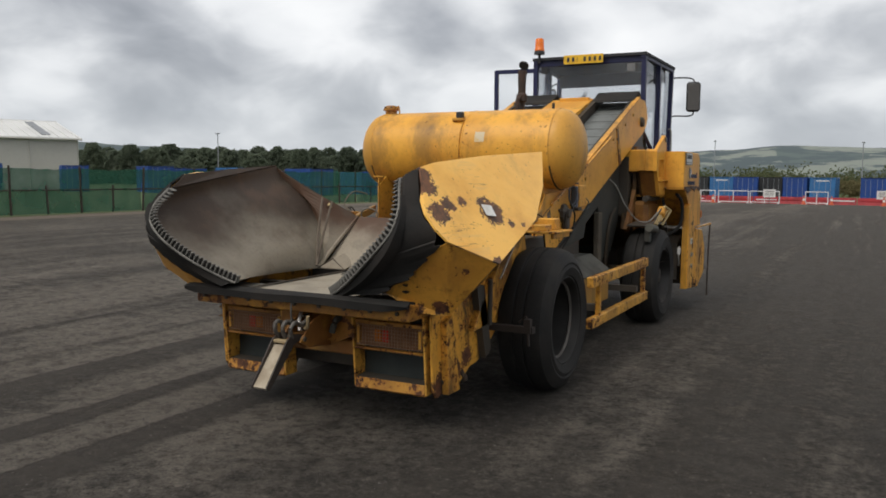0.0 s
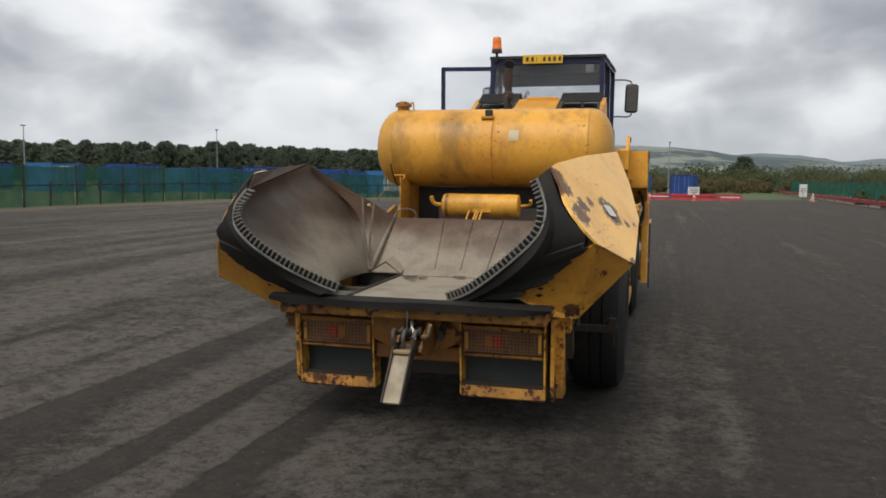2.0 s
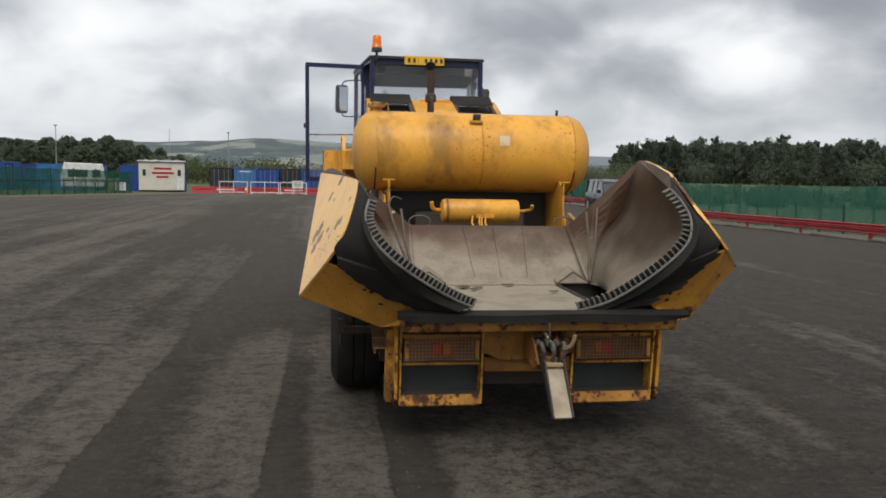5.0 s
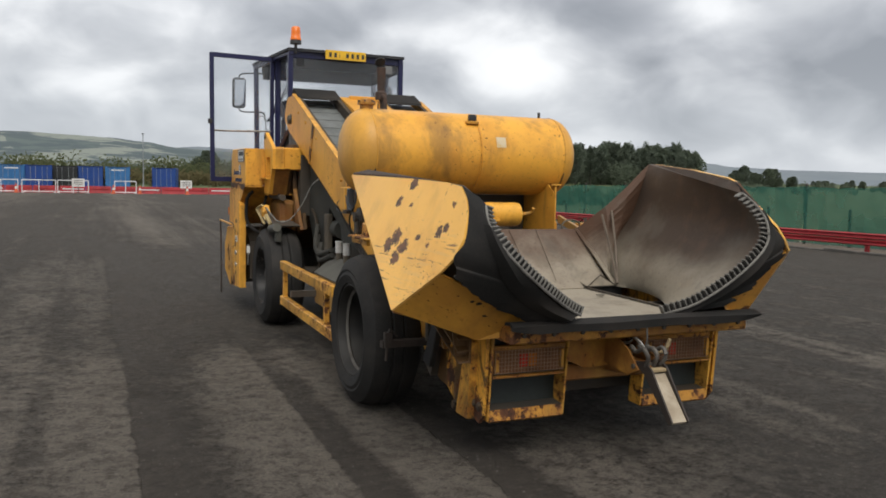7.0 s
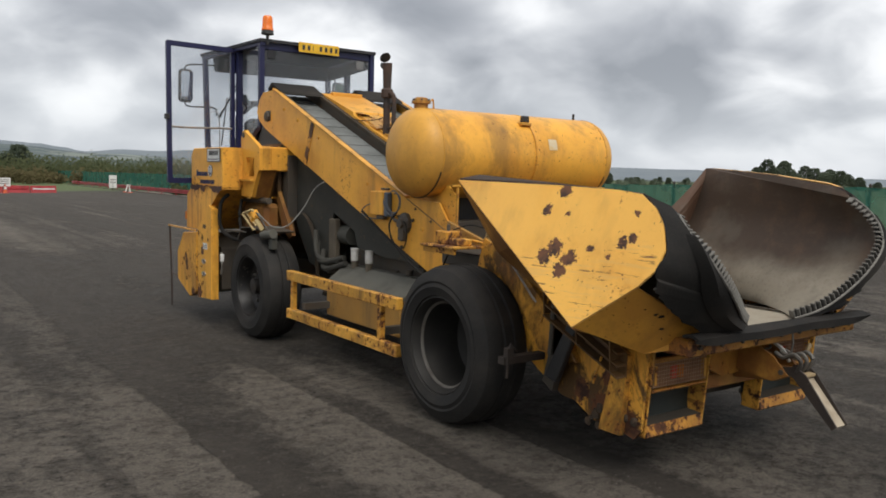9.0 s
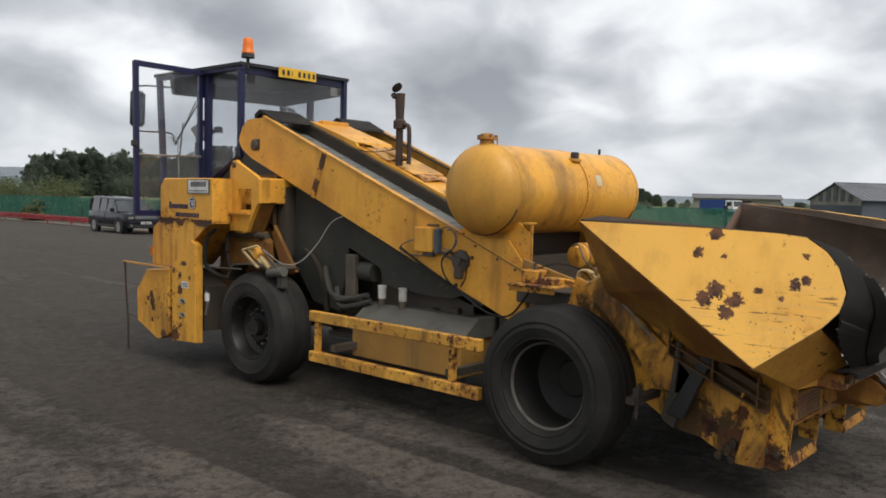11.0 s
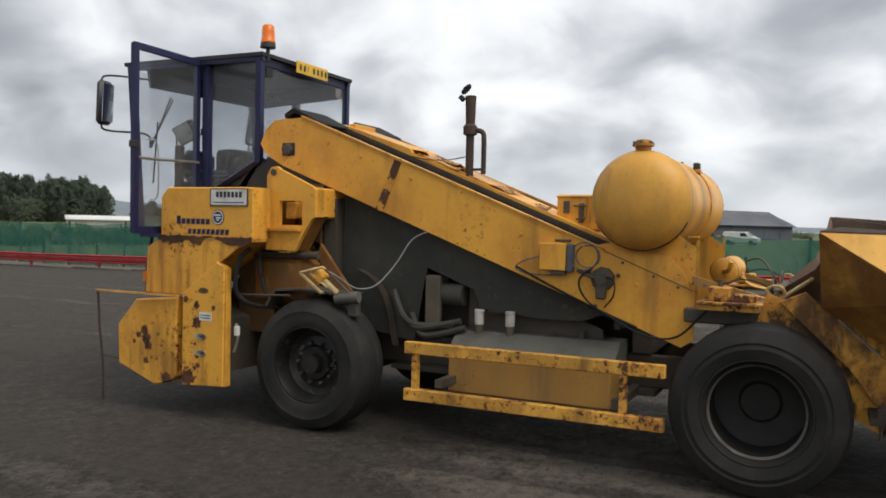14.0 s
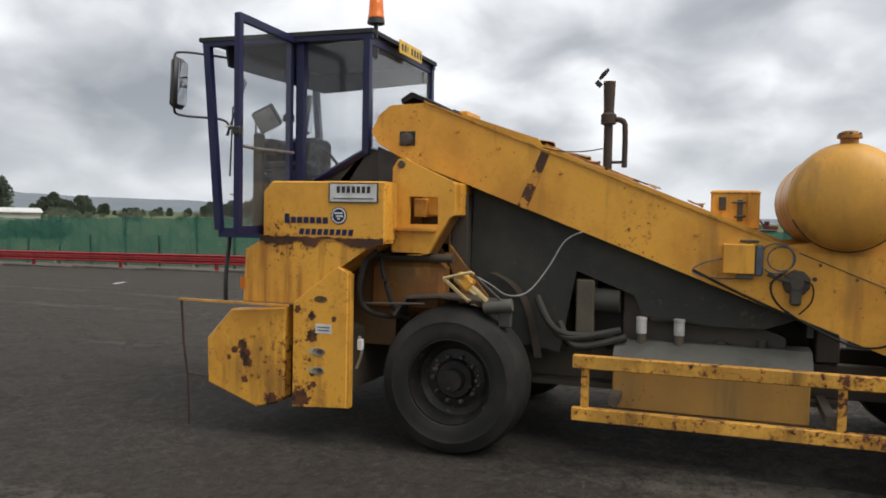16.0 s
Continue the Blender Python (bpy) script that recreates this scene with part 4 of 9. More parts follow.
def loose_stones():
    """Small stones strewn over the yard near the machine."""
    rr = random.Random(21)
    verts, faces = [], []
    heaps = [(rr.uniform(-9, 8), rr.uniform(-5, 12), rr.uniform(0.25, 0.9)) for _ in range(70)]
    for i in range(15000):
        if i % 3:
            hx, hy, spread = rr.choice(heaps)
            x, y = rr.gauss(hx, spread), rr.gauss(hy, spread * 1.6)
        else:
            x, y = rr.uniform(-9, 9), rr.uniform(-5, 13)
        r = rr.choice((0.003, 0.003, 0.004, 0.004, 0.005, 0.005, 0.006, 0.007)) * rr.uniform(0.7, 1.25)
        q = rr.uniform(0, 6.28)
        n = len(verts)
        for i in range(5):
            w = q + i * 1.2566
            verts.append((x + r * math.cos(w) * rr.uniform(0.7, 1.2), y + r * math.sin(w) * rr.uniform(0.7, 1.2), level(x, y) - 0.002))
        for i in range(5):
            w = q + i * 1.2566 + 0.3
            verts.append((x + 0.6 * r * math.cos(w), y + 0.6 * r * math.sin(w), level(x, y) + r * rr.uniform(0.5, 0.9)))
        for i in range(5):
            j = (i + 1) % 5
            faces.append((n + i, n + j, n + 5 + j, n + 5 + i))
        faces.append((n + 5, n + 6, n + 7, n + 8, n + 9))
    me = bpy.data.meshes.new("loose_stones")
    me.from_pydata(verts, [], faces)
    me.materials.append(M_STONE)
    tagged(new("loose_stones", me), "small loose grey stones strewn over the tarmac", "stones", kind="stuff")


loose_stones()


# ---- the chip spreader ----
machine = thing("chip_spreader", "worn yellow road chip spreader with a rear receiving hopper", "road machine")


def both(f):
    for s in (-1, 1):
        f(s)


# wheels
def wheel_parts(wheel, y, s, r, outer, width, rimr, deep, label):
    x0 = -width
    prof = [(x0 + 0.02, rimr), (x0, rimr + 0.06), (x0 + 0.005, r - 0.10), (x0 + 0.05, r - 0.025), (x0 + 0.12, r), (x0 + 0.16, r), (x0 + 0.17, r - 0.012), (x0 + 0.18, r),
            (-0.18, r), (-0.17, r - 0.012), (-0.16, r), (-0.12, r), (-0.05, r - 0.025), (-0.012, r - 0.09), (-0.006, r - 0.105), (-0.012, r - 0.12), (-0.002, rimr + 0.07), (-0.02, rimr + 0.01), (-0.05, rimr)]
    c = (s * outer, y, r)
    tyre = part("tyre", L([(s * a, q) for a, q in prof], c, "x", 56, False), M_TYRE, wheel, label, True)
    rim = [(-0.05, rimr + 0.004), (-0.035, rimr + 0.018), (-0.03, rimr - 0.005), (-0.09, rimr - 0.03), (-deep + 0.035, rimr - 0.045), (-deep, rimr - 0.09), (-deep + 0.01, 0.15), (-deep + 0.045, 0.13), (-deep + 0.045, 0.085), (-deep + 0.115, 0.075), (-deep + 0.12, 0.0)]
    if deep > 0.3:
        rim = rim[:6] + [(-deep, 0.14), (-deep + 0.02, 0.12), (-deep + 0.02, 0.0)]
        ring = [(-0.115, rimr - 0.034), (-0.10, rimr - 0.05), (-0.085, rimr - 0.034)]
        part("lock_ring", L([(s * a, q) for a, q in ring], c, "x", 40, False), M_LOCKRING, wheel, "dusty grey lock ring", True)
    part("rim", L([(s * a, q) for a, q in rim], c, "x", 40, False), M_RIM if deep < 0.3 else M_DEEPRIM, wheel, "dark steel wheel rim with worn edge", True)
    bolt = mesh_from(L([(0, 0.016), (0.035 * s, 0.016), (0.045 * s, 0.009), (0.045 * s, 0.0)], (0, 0, 0), "x", 6), "bolt", M_LOCKRING)
    for i in range(10 if deep < 0.3 else 0):
        q = 2 * math.pi * i / 10
        ob = new("bolt", bolt)
        ob.location = (c[0] - s * (deep - 0.01), y + 0.168 * math.cos(q), r + 0.168 * math.sin(q))
        ob.parent = wheel


for s in (-1, 1):
    for y, r, o, w, deep in ((1.47, 0.55, 1.24, 0.42, 0.44), (4.83, 0.535, 1.25, 0.42, 0.19)):
        wh = new("wheel")
        wh.parent = machine
        wheel_parts(wh, y, s, r, o, w, 0.335 if deep > 0.3 else 0.305, deep, "wide black slick-worn tyre")

# chassis
for s in (-1, 1):
    part("chassis_rail", B((s * 0.42 - 0.05, 0.6, 0.50), (s * 0.42 + 0.05, 6.1, 0.74), 0.008), M_CHASSIS, machine)
for y, half in ((1.47, 0.78), (4.83, 1.0)):
    bm = T([(-half, y, 0.55), (half, y, 0.55)], 0.075, 12)
    lathe(bm, [(-0.2, 0.1), (-0.14, 0.2), (0.14, 0.2), (0.2, 0.1)], (0.05, y, 0.55), "x", 20)
    part("axle", bm, M_CHASSIS, machine, "greasy dark axle", True)

# hopper
hopper = new("hopper")
hopper.parent = machine
tagged(hopper, "open receiving hopper, bare dusty steel inside")


def comb_points(s):
    if s < 0:
        return [(-0.438, -0.351, 0.939), (-0.554, -0.398, 0.992), (-0.725, -0.475, 1.092), (-0.903, -0.525, 1.218), (-1.024, -0.515, 1.342), (-1.063, -0.43, 1.447), (-1.038, -0.332, 1.544)]
    return [(0.241, -0.23, 0.895), (0.405, -0.337, 0.975), (0.626, -0.422, 1.144), (0.80, -0.445, 1.318), (0.836, -0.408, 1.455), (0.803, -0.345, 1.56), (0.765, -0.27, 1.63)]


STRAPS = {-1: ((-0.645, 0.80, 0.925), ((-0.82, 1.125, 1.455), (-0.725, 1.13, 1.425))), 1: ((0.645, 0.80, 0.925), ((0.80, 1.13, 1.45), (0.71, 1.13, 1.42)))}


def wing(s):
    comb = comb_points(s)
    corner = (-1.236, 1.035, 1.71) if s < 0 else (1.104, 1.095, 1.82)
    low, back = Vector((s * 0.66, 0.87, 0.897)), Vector((s * 0.637, 1.384, 1.29))
    front = [low, (s * 0.70, 0.98, 0.985), (s * 0.78, 1.06, 1.12), (s * 0.88, 1.12, 1.28), (s * 1.0, 1.12, 1.45), (corner[0] - s * 0.05, 1.07, corner[2] - 0.10), corner]
    rear_inner = smooth_path(comb, 3)
    front_inner = smooth_path(front, 3)
    rows = []
    # the foot of the panel swings outwards, clear of the feed trough
    for q, (a, b) in enumerate(zip(rear_inner, front_inner)):
        swing = (0.17 if s > 0 else 0.10) * s * max(0.0, 1.0 - q / 5.0)
        rows.append([Vector(a).lerp(Vector(b), i / 9) + Vector((swing * math.sin(math.pi * i / 9) ** 0.7 if 0 < i < 9 else 0.0, 0, 0)) for i in range(10)])
    part("wing_panel", sheet(bmesh.new(), rows, 0.008), M_HOPPER, hopper, "dusty curved steel wing panel", True)
    n = len(front_inner)
    rows = []
    for i in range(1, n):
        u, a, b = i / (n - 1), Vector(front_inner[i]), low.lerp(back, i / (n - 1))
        rows.append([a, a.lerp(b, 0.35) + Vector((0, -0.07 * u, 0.015 * u)), a.lerp(b, 0.7) + Vector((0, -0.11 * u, 0.03 * u)), b])
    part("corner_panel", sheet(bmesh.new(), rows, 0.008), M_HOPPERRUST, hopper, "rust-brown corner panel")
    part("seam_bar", T([low + Vector((0, -0.02, 0.012)), low.lerp(back, 0.5) + Vector((0, -0.02, 0.01)), back], 0.016, 6), M_HOPPERRUST, hopper)
    # folded seam straps where wing and back wall meet
    foot, heads = STRAPS[s]
    for head in heads:
        part("seam_strap", T([foot, Vector(foot).lerp(Vector(head), 0.5) + Vector((s * 0.012, 0.0, -0.012)), head], 0.010, 6), M_SEAM, hopper)
    # outer plate
    if s < 0:
        plate = [(-1.304, 1.144, 1.681), (-1.162, 0.347, 1.667), (-1.10, -0.018, 1.653), (-1.083, -0.157, 1.636), (-1.094, -0.263, 1.568), (-1.118, -0.334, 1.487),
                 (-1.164, -0.386, 1.366), (-1.21, -0.377, 1.269), (-1.264, -0.305, 1.179), (-1.422, -0.025, 0.947)]
        outer = [(-1.083, -0.157, 1.636), (-1.10, -0.28, 1.55), (-1.13, -0.35, 1.45), (-1.17, -0.387, 1.35), (-1.22, -0.37, 1.25), (-1.05, -0.33, 1.06), (-0.70, -0.30, 0.905)]
        under = [(-1.422, -0.025, 0.947), (-1.264, -0.30, 1.179), (-1.05, -0.315, 1.07), (-0.68, -0.28, 0.91), (-0.80, -0.20, 0.80), (-0.95, -0.10, 0.77)]
    else:
        plate = [(1.131, 1.051, 1.818), (0.96, 0.42, 1.775), (0.85, -0.06, 1.722), (0.82, -0.173, 1.694), (0.883, -0.252, 1.584), (0.918, -0.325, 1.50), (0.97, -0.374, 1.426), (1.04, -0.38, 1.34), (1.106, -0.353, 1.269), (1.306, -0.087, 1.133),
                 (1.31, 0.487, 1.366), (1.239, 0.797, 1.58)]
        outer = [(0.82, -0.173, 1.694), (0.86, -0.24, 1.60), (0.91, -0.31, 1.50), (0.97, -0.374, 1.41), (1.05, -0.37, 1.30), (0.92, -0.33, 1.14), (0.58, -0.30, 0.93)]
        under = [(1.306, -0.087, 1.133), (1.106, -0.345, 1.269), (0.92, -0.32, 1.15), (0.66, -0.28, 0.94), (0.82, -0.20, 0.82), (1.0, -0.10, 0.80)]
    part("side_plate", flat(plate, (s * 0.014, 0, 0.004)), M_WINGL if s < 0 else M_WINGR, hopper, "flat yellow wing plate with rust patches")
    if s > 0:
        o, e1 = Vector((1.135, 0.12, 1.42)), (Vector(plate[0]) - Vector(plate[9])).normalized()
        nrm = e1.cross(Vector(plate[3]) - Vector(plate[9])).normalized()
        nrm = nrm if nrm.x > 0 else -nrm
        o = o - nrm * (o - Vector(plate[9])).dot(nrm) + nrm * 0.024
        e2 = nrm.cross(e1)
        part("sticker", flat([o + e1 * 0.055, o + e2 * 0.06, o - e1 * 0.055, o - e2 * 0.06], nrm * 0.002), M_WHITE, hopper, "white diamond sticker on a rust patch")
    top = comb[::-1]
    rows = []
    for q, (a, b) in enumerate(zip(smooth_path(top, 16), smooth_path(outer, 16))):
        a, b = Vector(a), Vector(b)
        if q > 66:
            # tar and torn rubber lap unevenly over the yellow panel below
            ragged = 0.085 * noise.noise((q * 0.23, s * 0.5, 0.3)) + 0.075 * noise.noise((q * 0.71, s * 0.5, 4.4)) + (0.055 if s > 0 else 0.020)
            ragged *= min(1.0, (q - 66) / 8.0) * (1.0 if s > 0 else 0.8)
            b = b + (b - a).normalized() * ragged + Vector((0, -0.012, -0.004))
        rows.append([a, a.lerp(b, 0.35) + Vector((0, -0.035, 0)), a.lerp(b, 0.7) + Vector((0, -0.02, 0)), b])
    part("rubber_skirt", sheet(bmesh.new(), rows, 0.012), M_RUBBER, hopper, "black rubber skirt round the wing edge", True)
    # second fold of rubber
    rows = []
    for a, b in zip(smooth_path(top, 3)[4:], smooth_path(outer, 3)[4:]):
        a, b = Vector(a), Vector(b)
        rows.append([a.lerp(b, 0.10) + Vector((0, -0.03, 0)), a.lerp(b, 0.32) + Vector((0, -0.065, -0.01)), a.lerp(b, 0.5) + Vector((0, -0.04, -0.012))])
    part("rubber_fold", sheet(bmesh.new(), rows, 0.010), M_RUBBER, hopper, "", True)
    part("underside_panel", flat(under, (0, 0.02, 0.012)), M_UNDERWING if s < 0 else M_UNDERWINGR, hopper, "chipped yellow panel under the wing")
    # splashes of tar below the ragged edge
    rr = random.Random(40 + s)
    e1 = (Vector(under[2]) - Vector(under[0])).normalized()
    nrm = e1.cross(Vector(under[3]) - Vector(under[0])).normalized()
    nrm = nrm if nrm.y < 0 else -nrm
    e2 = nrm.cross(e1)
    for _ in range(9 if s > 0 else 4):
        f, g, r = rr.uniform(0.12, 0.95), rr.uniform(0.10, 0.42), rr.choice((0.007, 0.009, 0.012, 0.017))
        o = Vector(under[1]).lerp(Vector(under[3]), f).lerp(Vector(under[0]).lerp(Vector(under[5]), f), g) + nrm * 0.006
        pts = [o + (e1 * math.cos(q * 0.785) * 1.5 + e2 * math.sin(q * 0.785)) * r * rr.uniform(0.55, 1.2) for q in range(8)]
        part("tar_splash", flat(pts, nrm * 0.002), M_RUBBER, hopper)
    # closing skin between the plate and the inner panel
    rim_top = [Vector(comb[-1]), Vector(comb[-1]).lerp(Vector(corner), 0.5), Vector(corner)]
    rim_out = [Vector(p) + Vector((s * 0.003, 0, 0.003)) for p in (plate[3], plate[1], plate[0])]
    part("top_rim", sheet(bmesh.new(), [rim_top, rim_out], 0.012), M_HOPPER, hopper)
    low_out = [Vector(plate[9]), Vector(plate[9]).lerp(Vector(plate[0]), 0.5) if s < 0 else Vector(plate[10]), Vector(plate[0])]
    low_in = [Vector((s * 0.87, -0.10, 0.78)), Vector((s * 0.88, 0.55, 0.88)), Vector((s * 0.99, 1.12, 1.22))]
    # the plate's shade is put into its brown colour
    part("wing_bottom", sheet(bmesh.new(), [low_out, low_in], 0.01), M_SHADEBROWNED, hopper, "grimy yellow underside of the wing, shade in its colour")
    # clamping comb
    path = smooth_path(comb, 7)
    part("comb_rail", T([p + Vector((0, -0.022, -0.004)) for p in path], 0.008, 6), M_COMB, hopper, "grey clamp wire")
    tooth = mesh_from(B((-0.0052, -0.024, -0.004), (0.0052, 0.012, 0.050), 0.003), "tooth", M_TOOTH)
    # dark fill for the gaps between the teeth
    strip = []
    for i, p in enumerate(path):
        tan = (path[min(i + 1, len(path) - 1)] - path[max(i - 1, 0)]).normalized()
        z = Vector((-s * abs(tan.z), 0, abs(tan.x) if tan.x * s >= 0 else -abs(tan.x))).normalized()
        strip.append([p + Vector((0, -0.006, 0)) - z * 0.004, p + Vector((0, -0.008, 0)) + z * 0.022, p + Vector((0, -0.004, 0)) + z * 0.043])
    part("clamp_strip", sheet(bmesh.new(), strip, 0.006), M_RUBBER, hopper, "dark strip under the clamp teeth", True)
    length = sum((b - a).length for a, b in zip(path, path[1:]))
    count, walked, nxt = 33, 0.0, 0.0
    for a, b in zip(path, path[1:]):
        d = (b - a).length
        while nxt <= walked + d and d > 0:
            p = a.lerp(b, (nxt - walked) / d)
            tan = (b - a).normalized()
            inward = Vector((-s * abs(tan.z), 0, abs(tan.x)))
            if tan.x * s < 0:
                inward = Vector((-s * abs(tan.z), 0, -abs(tan.x)))
            ob = new("tooth", tooth)
            z = inward.normalized()
            y = Vector((0, 1, 0))
            x = y.cross(z)
            ob.matrix_basis = Matrix.Translation(p) @ Matrix((x, y, z)).transposed().to_4x4()
            ob.parent = hopper
            nxt += length / count
        walked += d


both(wing)
part("back_wall", sheet(bmesh.new(), [[(x * 1.34, 0.90 - 0.02 * abs(x), 0.885), (x * 1.33, 0.98, 0.94), (x * 1.3, 1.19, 1.12), (x * 1.27, 1.384, 1.29), (x * 1.27, 1.42, 1.285)] for x in (-0.5, -0.3, -0.1, 0.1, 0.3, 0.5)], 0.01), M_HOPPERRUST, hopper, "sloping rust-brown back wall")
part("hopper_floor", sheet(bmesh.new(), [[(x, y, 0.88) for y in (-0.33, 0.1, 0.5, 0.95)] for x in (-0.42, -0.2, 0, 0.2, 0.42)], 0.01), M_FLOORSTEEL, hopper, "worn dusty steel hopper floor")
for s in (-1, 1):
    # sunk feed trough beside the floor, roofed by a small deflector at its head
    x0, x1 = sorted((s * 0.42, s * 0.74))
    part("feed_trough", B((x0, -0.295, 0.778), (x1, 0.90, 0.786)), M_SLOT, hopper, "dusty sunken feed trough")
    part("trough_wall", B((min(s * 0.412, s * 0.42), -0.295, 0.786), (max(s * 0.412, s * 0.42), 0.90, 0.884)), M_SLOT, hopper)
    # two black sheets draw the shade in the opening under the deflector
    part("trough_mouth", B((x0, 0.872, 0.785), (x1, 0.884, 0.90)), M_BLACK, hopper, "black sheet for the shaded mouth of the feed trough")
    part("trough_shade", B((x0, 0.74, 0.785), (x1, 0.872, 0.80)), M_BLACK, hopper)
    part("trough_apron", P([(-0.33, 0.874), (-0.33, 0.880), (0.02, 0.880), (0.30, 0.795), (0.30, 0.787), (0.02, 0.874)], x0, x1), M_SLOT, hopper)
    tri = [Vector((s * 0.54 - 0.125, 0.845, 0.902)), Vector((s * 0.54 + 0.125, 0.845, 0.902)), Vector((s * 0.54, 0.875, 0.982))]
    part("deflector", flat(tri, (0, 0.16, 0.03)), M_HOPPERRUST, hopper, "small roof-shaped steel deflector")
    part("deflector_edge", T([tri[0], tri[2], tri[1], tri[0]], 0.006, 5), M_CHASSIS, hopper)
    part("floor_edge", T([(s * 0.42, -0.30, 0.892), (s * 0.42, 0.86, 0.892)], 0.006, 5), M_CHASSIS, hopper)
for x, y, r in ((-0.30, 0.72, 0.05), (-0.20, 0.70, 0.035), (-0.25, 0.62, 0.03), (0.05, 0.84, 0.04), (0.30, 0.5, 0.03)):
    # flakes of caked dust lifted off the floor
    pts = [(x + r * (1.5 if q % 2 else 0.8) * math.cos(q * 0.9), y + 0.7 * r * math.sin(q * 0.9) * (1.2 if q % 3 else 0.7), 0.893) for q in range(7)]
    part("dust_flake", flat(pts, (0, 0, 0.006)), M_SLOT, hopper)
for x in (-0.18, 0.02, 0.22):
    part("wall_rib", T([(x, 0.965, 0.935), (x * 1.1, 1.175, 1.118), (x * 1.2, 1.37, 1.288)], 0.0035, 5), M_HOPPERRUST, hopper)
# lip
rows = [[(x, -0.28, 0.884), (x, -0.34, 0.893), (x * 1.01, -0.372, 0.880 + 0.003 * math.sin(x * 7)), (x * 1.01, -0.366, 0.845 + 0.004 * math.sin(x * 9) + 0.03 * max(0.0, abs(x) - 0.72) / 0.14)] for x in [i * 0.0865 - 0.865 for i in range(21)]]
part("rubber_lip", sheet(bmesh.new(), rows, 0.016), M_RUBBER, hopper, "worn black rubber strip along the loading lip", True)
part("lip_beam", B((-0.84, -0.31, 0.775), (0.84, -0.02, 0.872), 0.01), M_RUSTFRAME, hopper, "rusted yellow beam under the lip")
for i in range(9):
    part("lip_bolt", L([(0, 0.014), (-0.014, 0.012), (-0.014, 0)], (-0.76 + i * 0.19, -0.31, 0.825), "y", 8), M_CHASSIS, hopper)

# rear bumper frames with lamps
for x0, x1 in ((-0.82, -0.31), (0.27, 0.80)):
    fr = new("rear_frame")
    fr.parent = machine
    tagged(fr, "rusted yellow steel frame round a tail lamp panel")
    for x in (x0, x1):
        part("upright", P([(-0.07, 0.78), (0.05, 0.78), (0.10, 0.26), (-0.02, 0.26)], x - 0.006, x + 0.006), M_YELSCRAPED, fr)
    part("lower_bar", P([(-0.035, 0.262), (-0.022, 0.25), (0.10, 0.255), (0.115, 0.335), (-0.018, 0.325)], x0 + 0.006, x1 - 0.006), M_RUSTEATEN, fr, "rust-eaten lower bar")
    part("tray", P([(-0.018, 0.326), (0.115, 0.336), (0.13, 0.36), (0.13, 0.33)], x0 + 0.006, x1 - 0.006), M_CHASSIS, fr)
    part("recess", P([(0.08, 0.33), (0.11, 0.33), (0.15, 0.56), (0.15, 0.78), (0.12, 0.78)], x0 + 0.006, x1 - 0.006), M_TEAL, fr, "dark recessed backing")
    part("lamp_panel", B((x0 + 0.02, -0.02, 0.54), (x1 - 0.02, 0.0, 0.685), 0.004), M_ORANGEHAZE, fr, "rusty mesh lamp guard")
    w = x1 - x0
    inner = 1 if x0 < 0 else 0
    for i, (o, m) in enumerate(((0.44, M_REDLAMP), (0.56, M_AMBERLAMP)) if inner else ((0.44, M_REDLAMP), (0.33, M_AMBERLAMP))):
        part("lamp_lens", B((x0 + w * o - 0.026, -0.032, 0.575), (x0 + w * o + 0.026, -0.012, 0.655), 0.005), m, fr, "red tail lamp lens" if m is M_REDLAMP else "amber tail lamp lens")
    bm = bmesh.new()
    for i in range(int(w / 0.022)):
        x = x0 + 0.025 + i * 0.022
        if x < x1 - 0.02:
            box(bm, (x, -0.045, 0.545), (x + 0.003, -0.041, 0.68))
    for i in range(7):
        box(bm, (x0 + 0.02, -0.046, 0.548 + i * 0.022), (x1 - 0.02, -0.042, 0.551 + i * 0.022))
    part("mesh_guard", bm, M_MESH, fr, "rusty wire mesh over the lamps")
    part("panel_rail", B((x0 + 0.012, -0.05, 0.687), (x1 - 0.012, -0.012, 0.712), 0.004), M_RUSTFRAME, fr)
    part("panel_rail", B((x0 + 0.012, -0.05, 0.518), (x1 - 0.012, -0.015, 0.534), 0.004), M_RUSTFRAME, fr)
    for x in (x0 + 0.03, x1 - 0.04):
        part("clip", B((x, -0.05, 0.56), (x + 0.018, -0.02, 0.67)), M_YELDIRTY, fr)


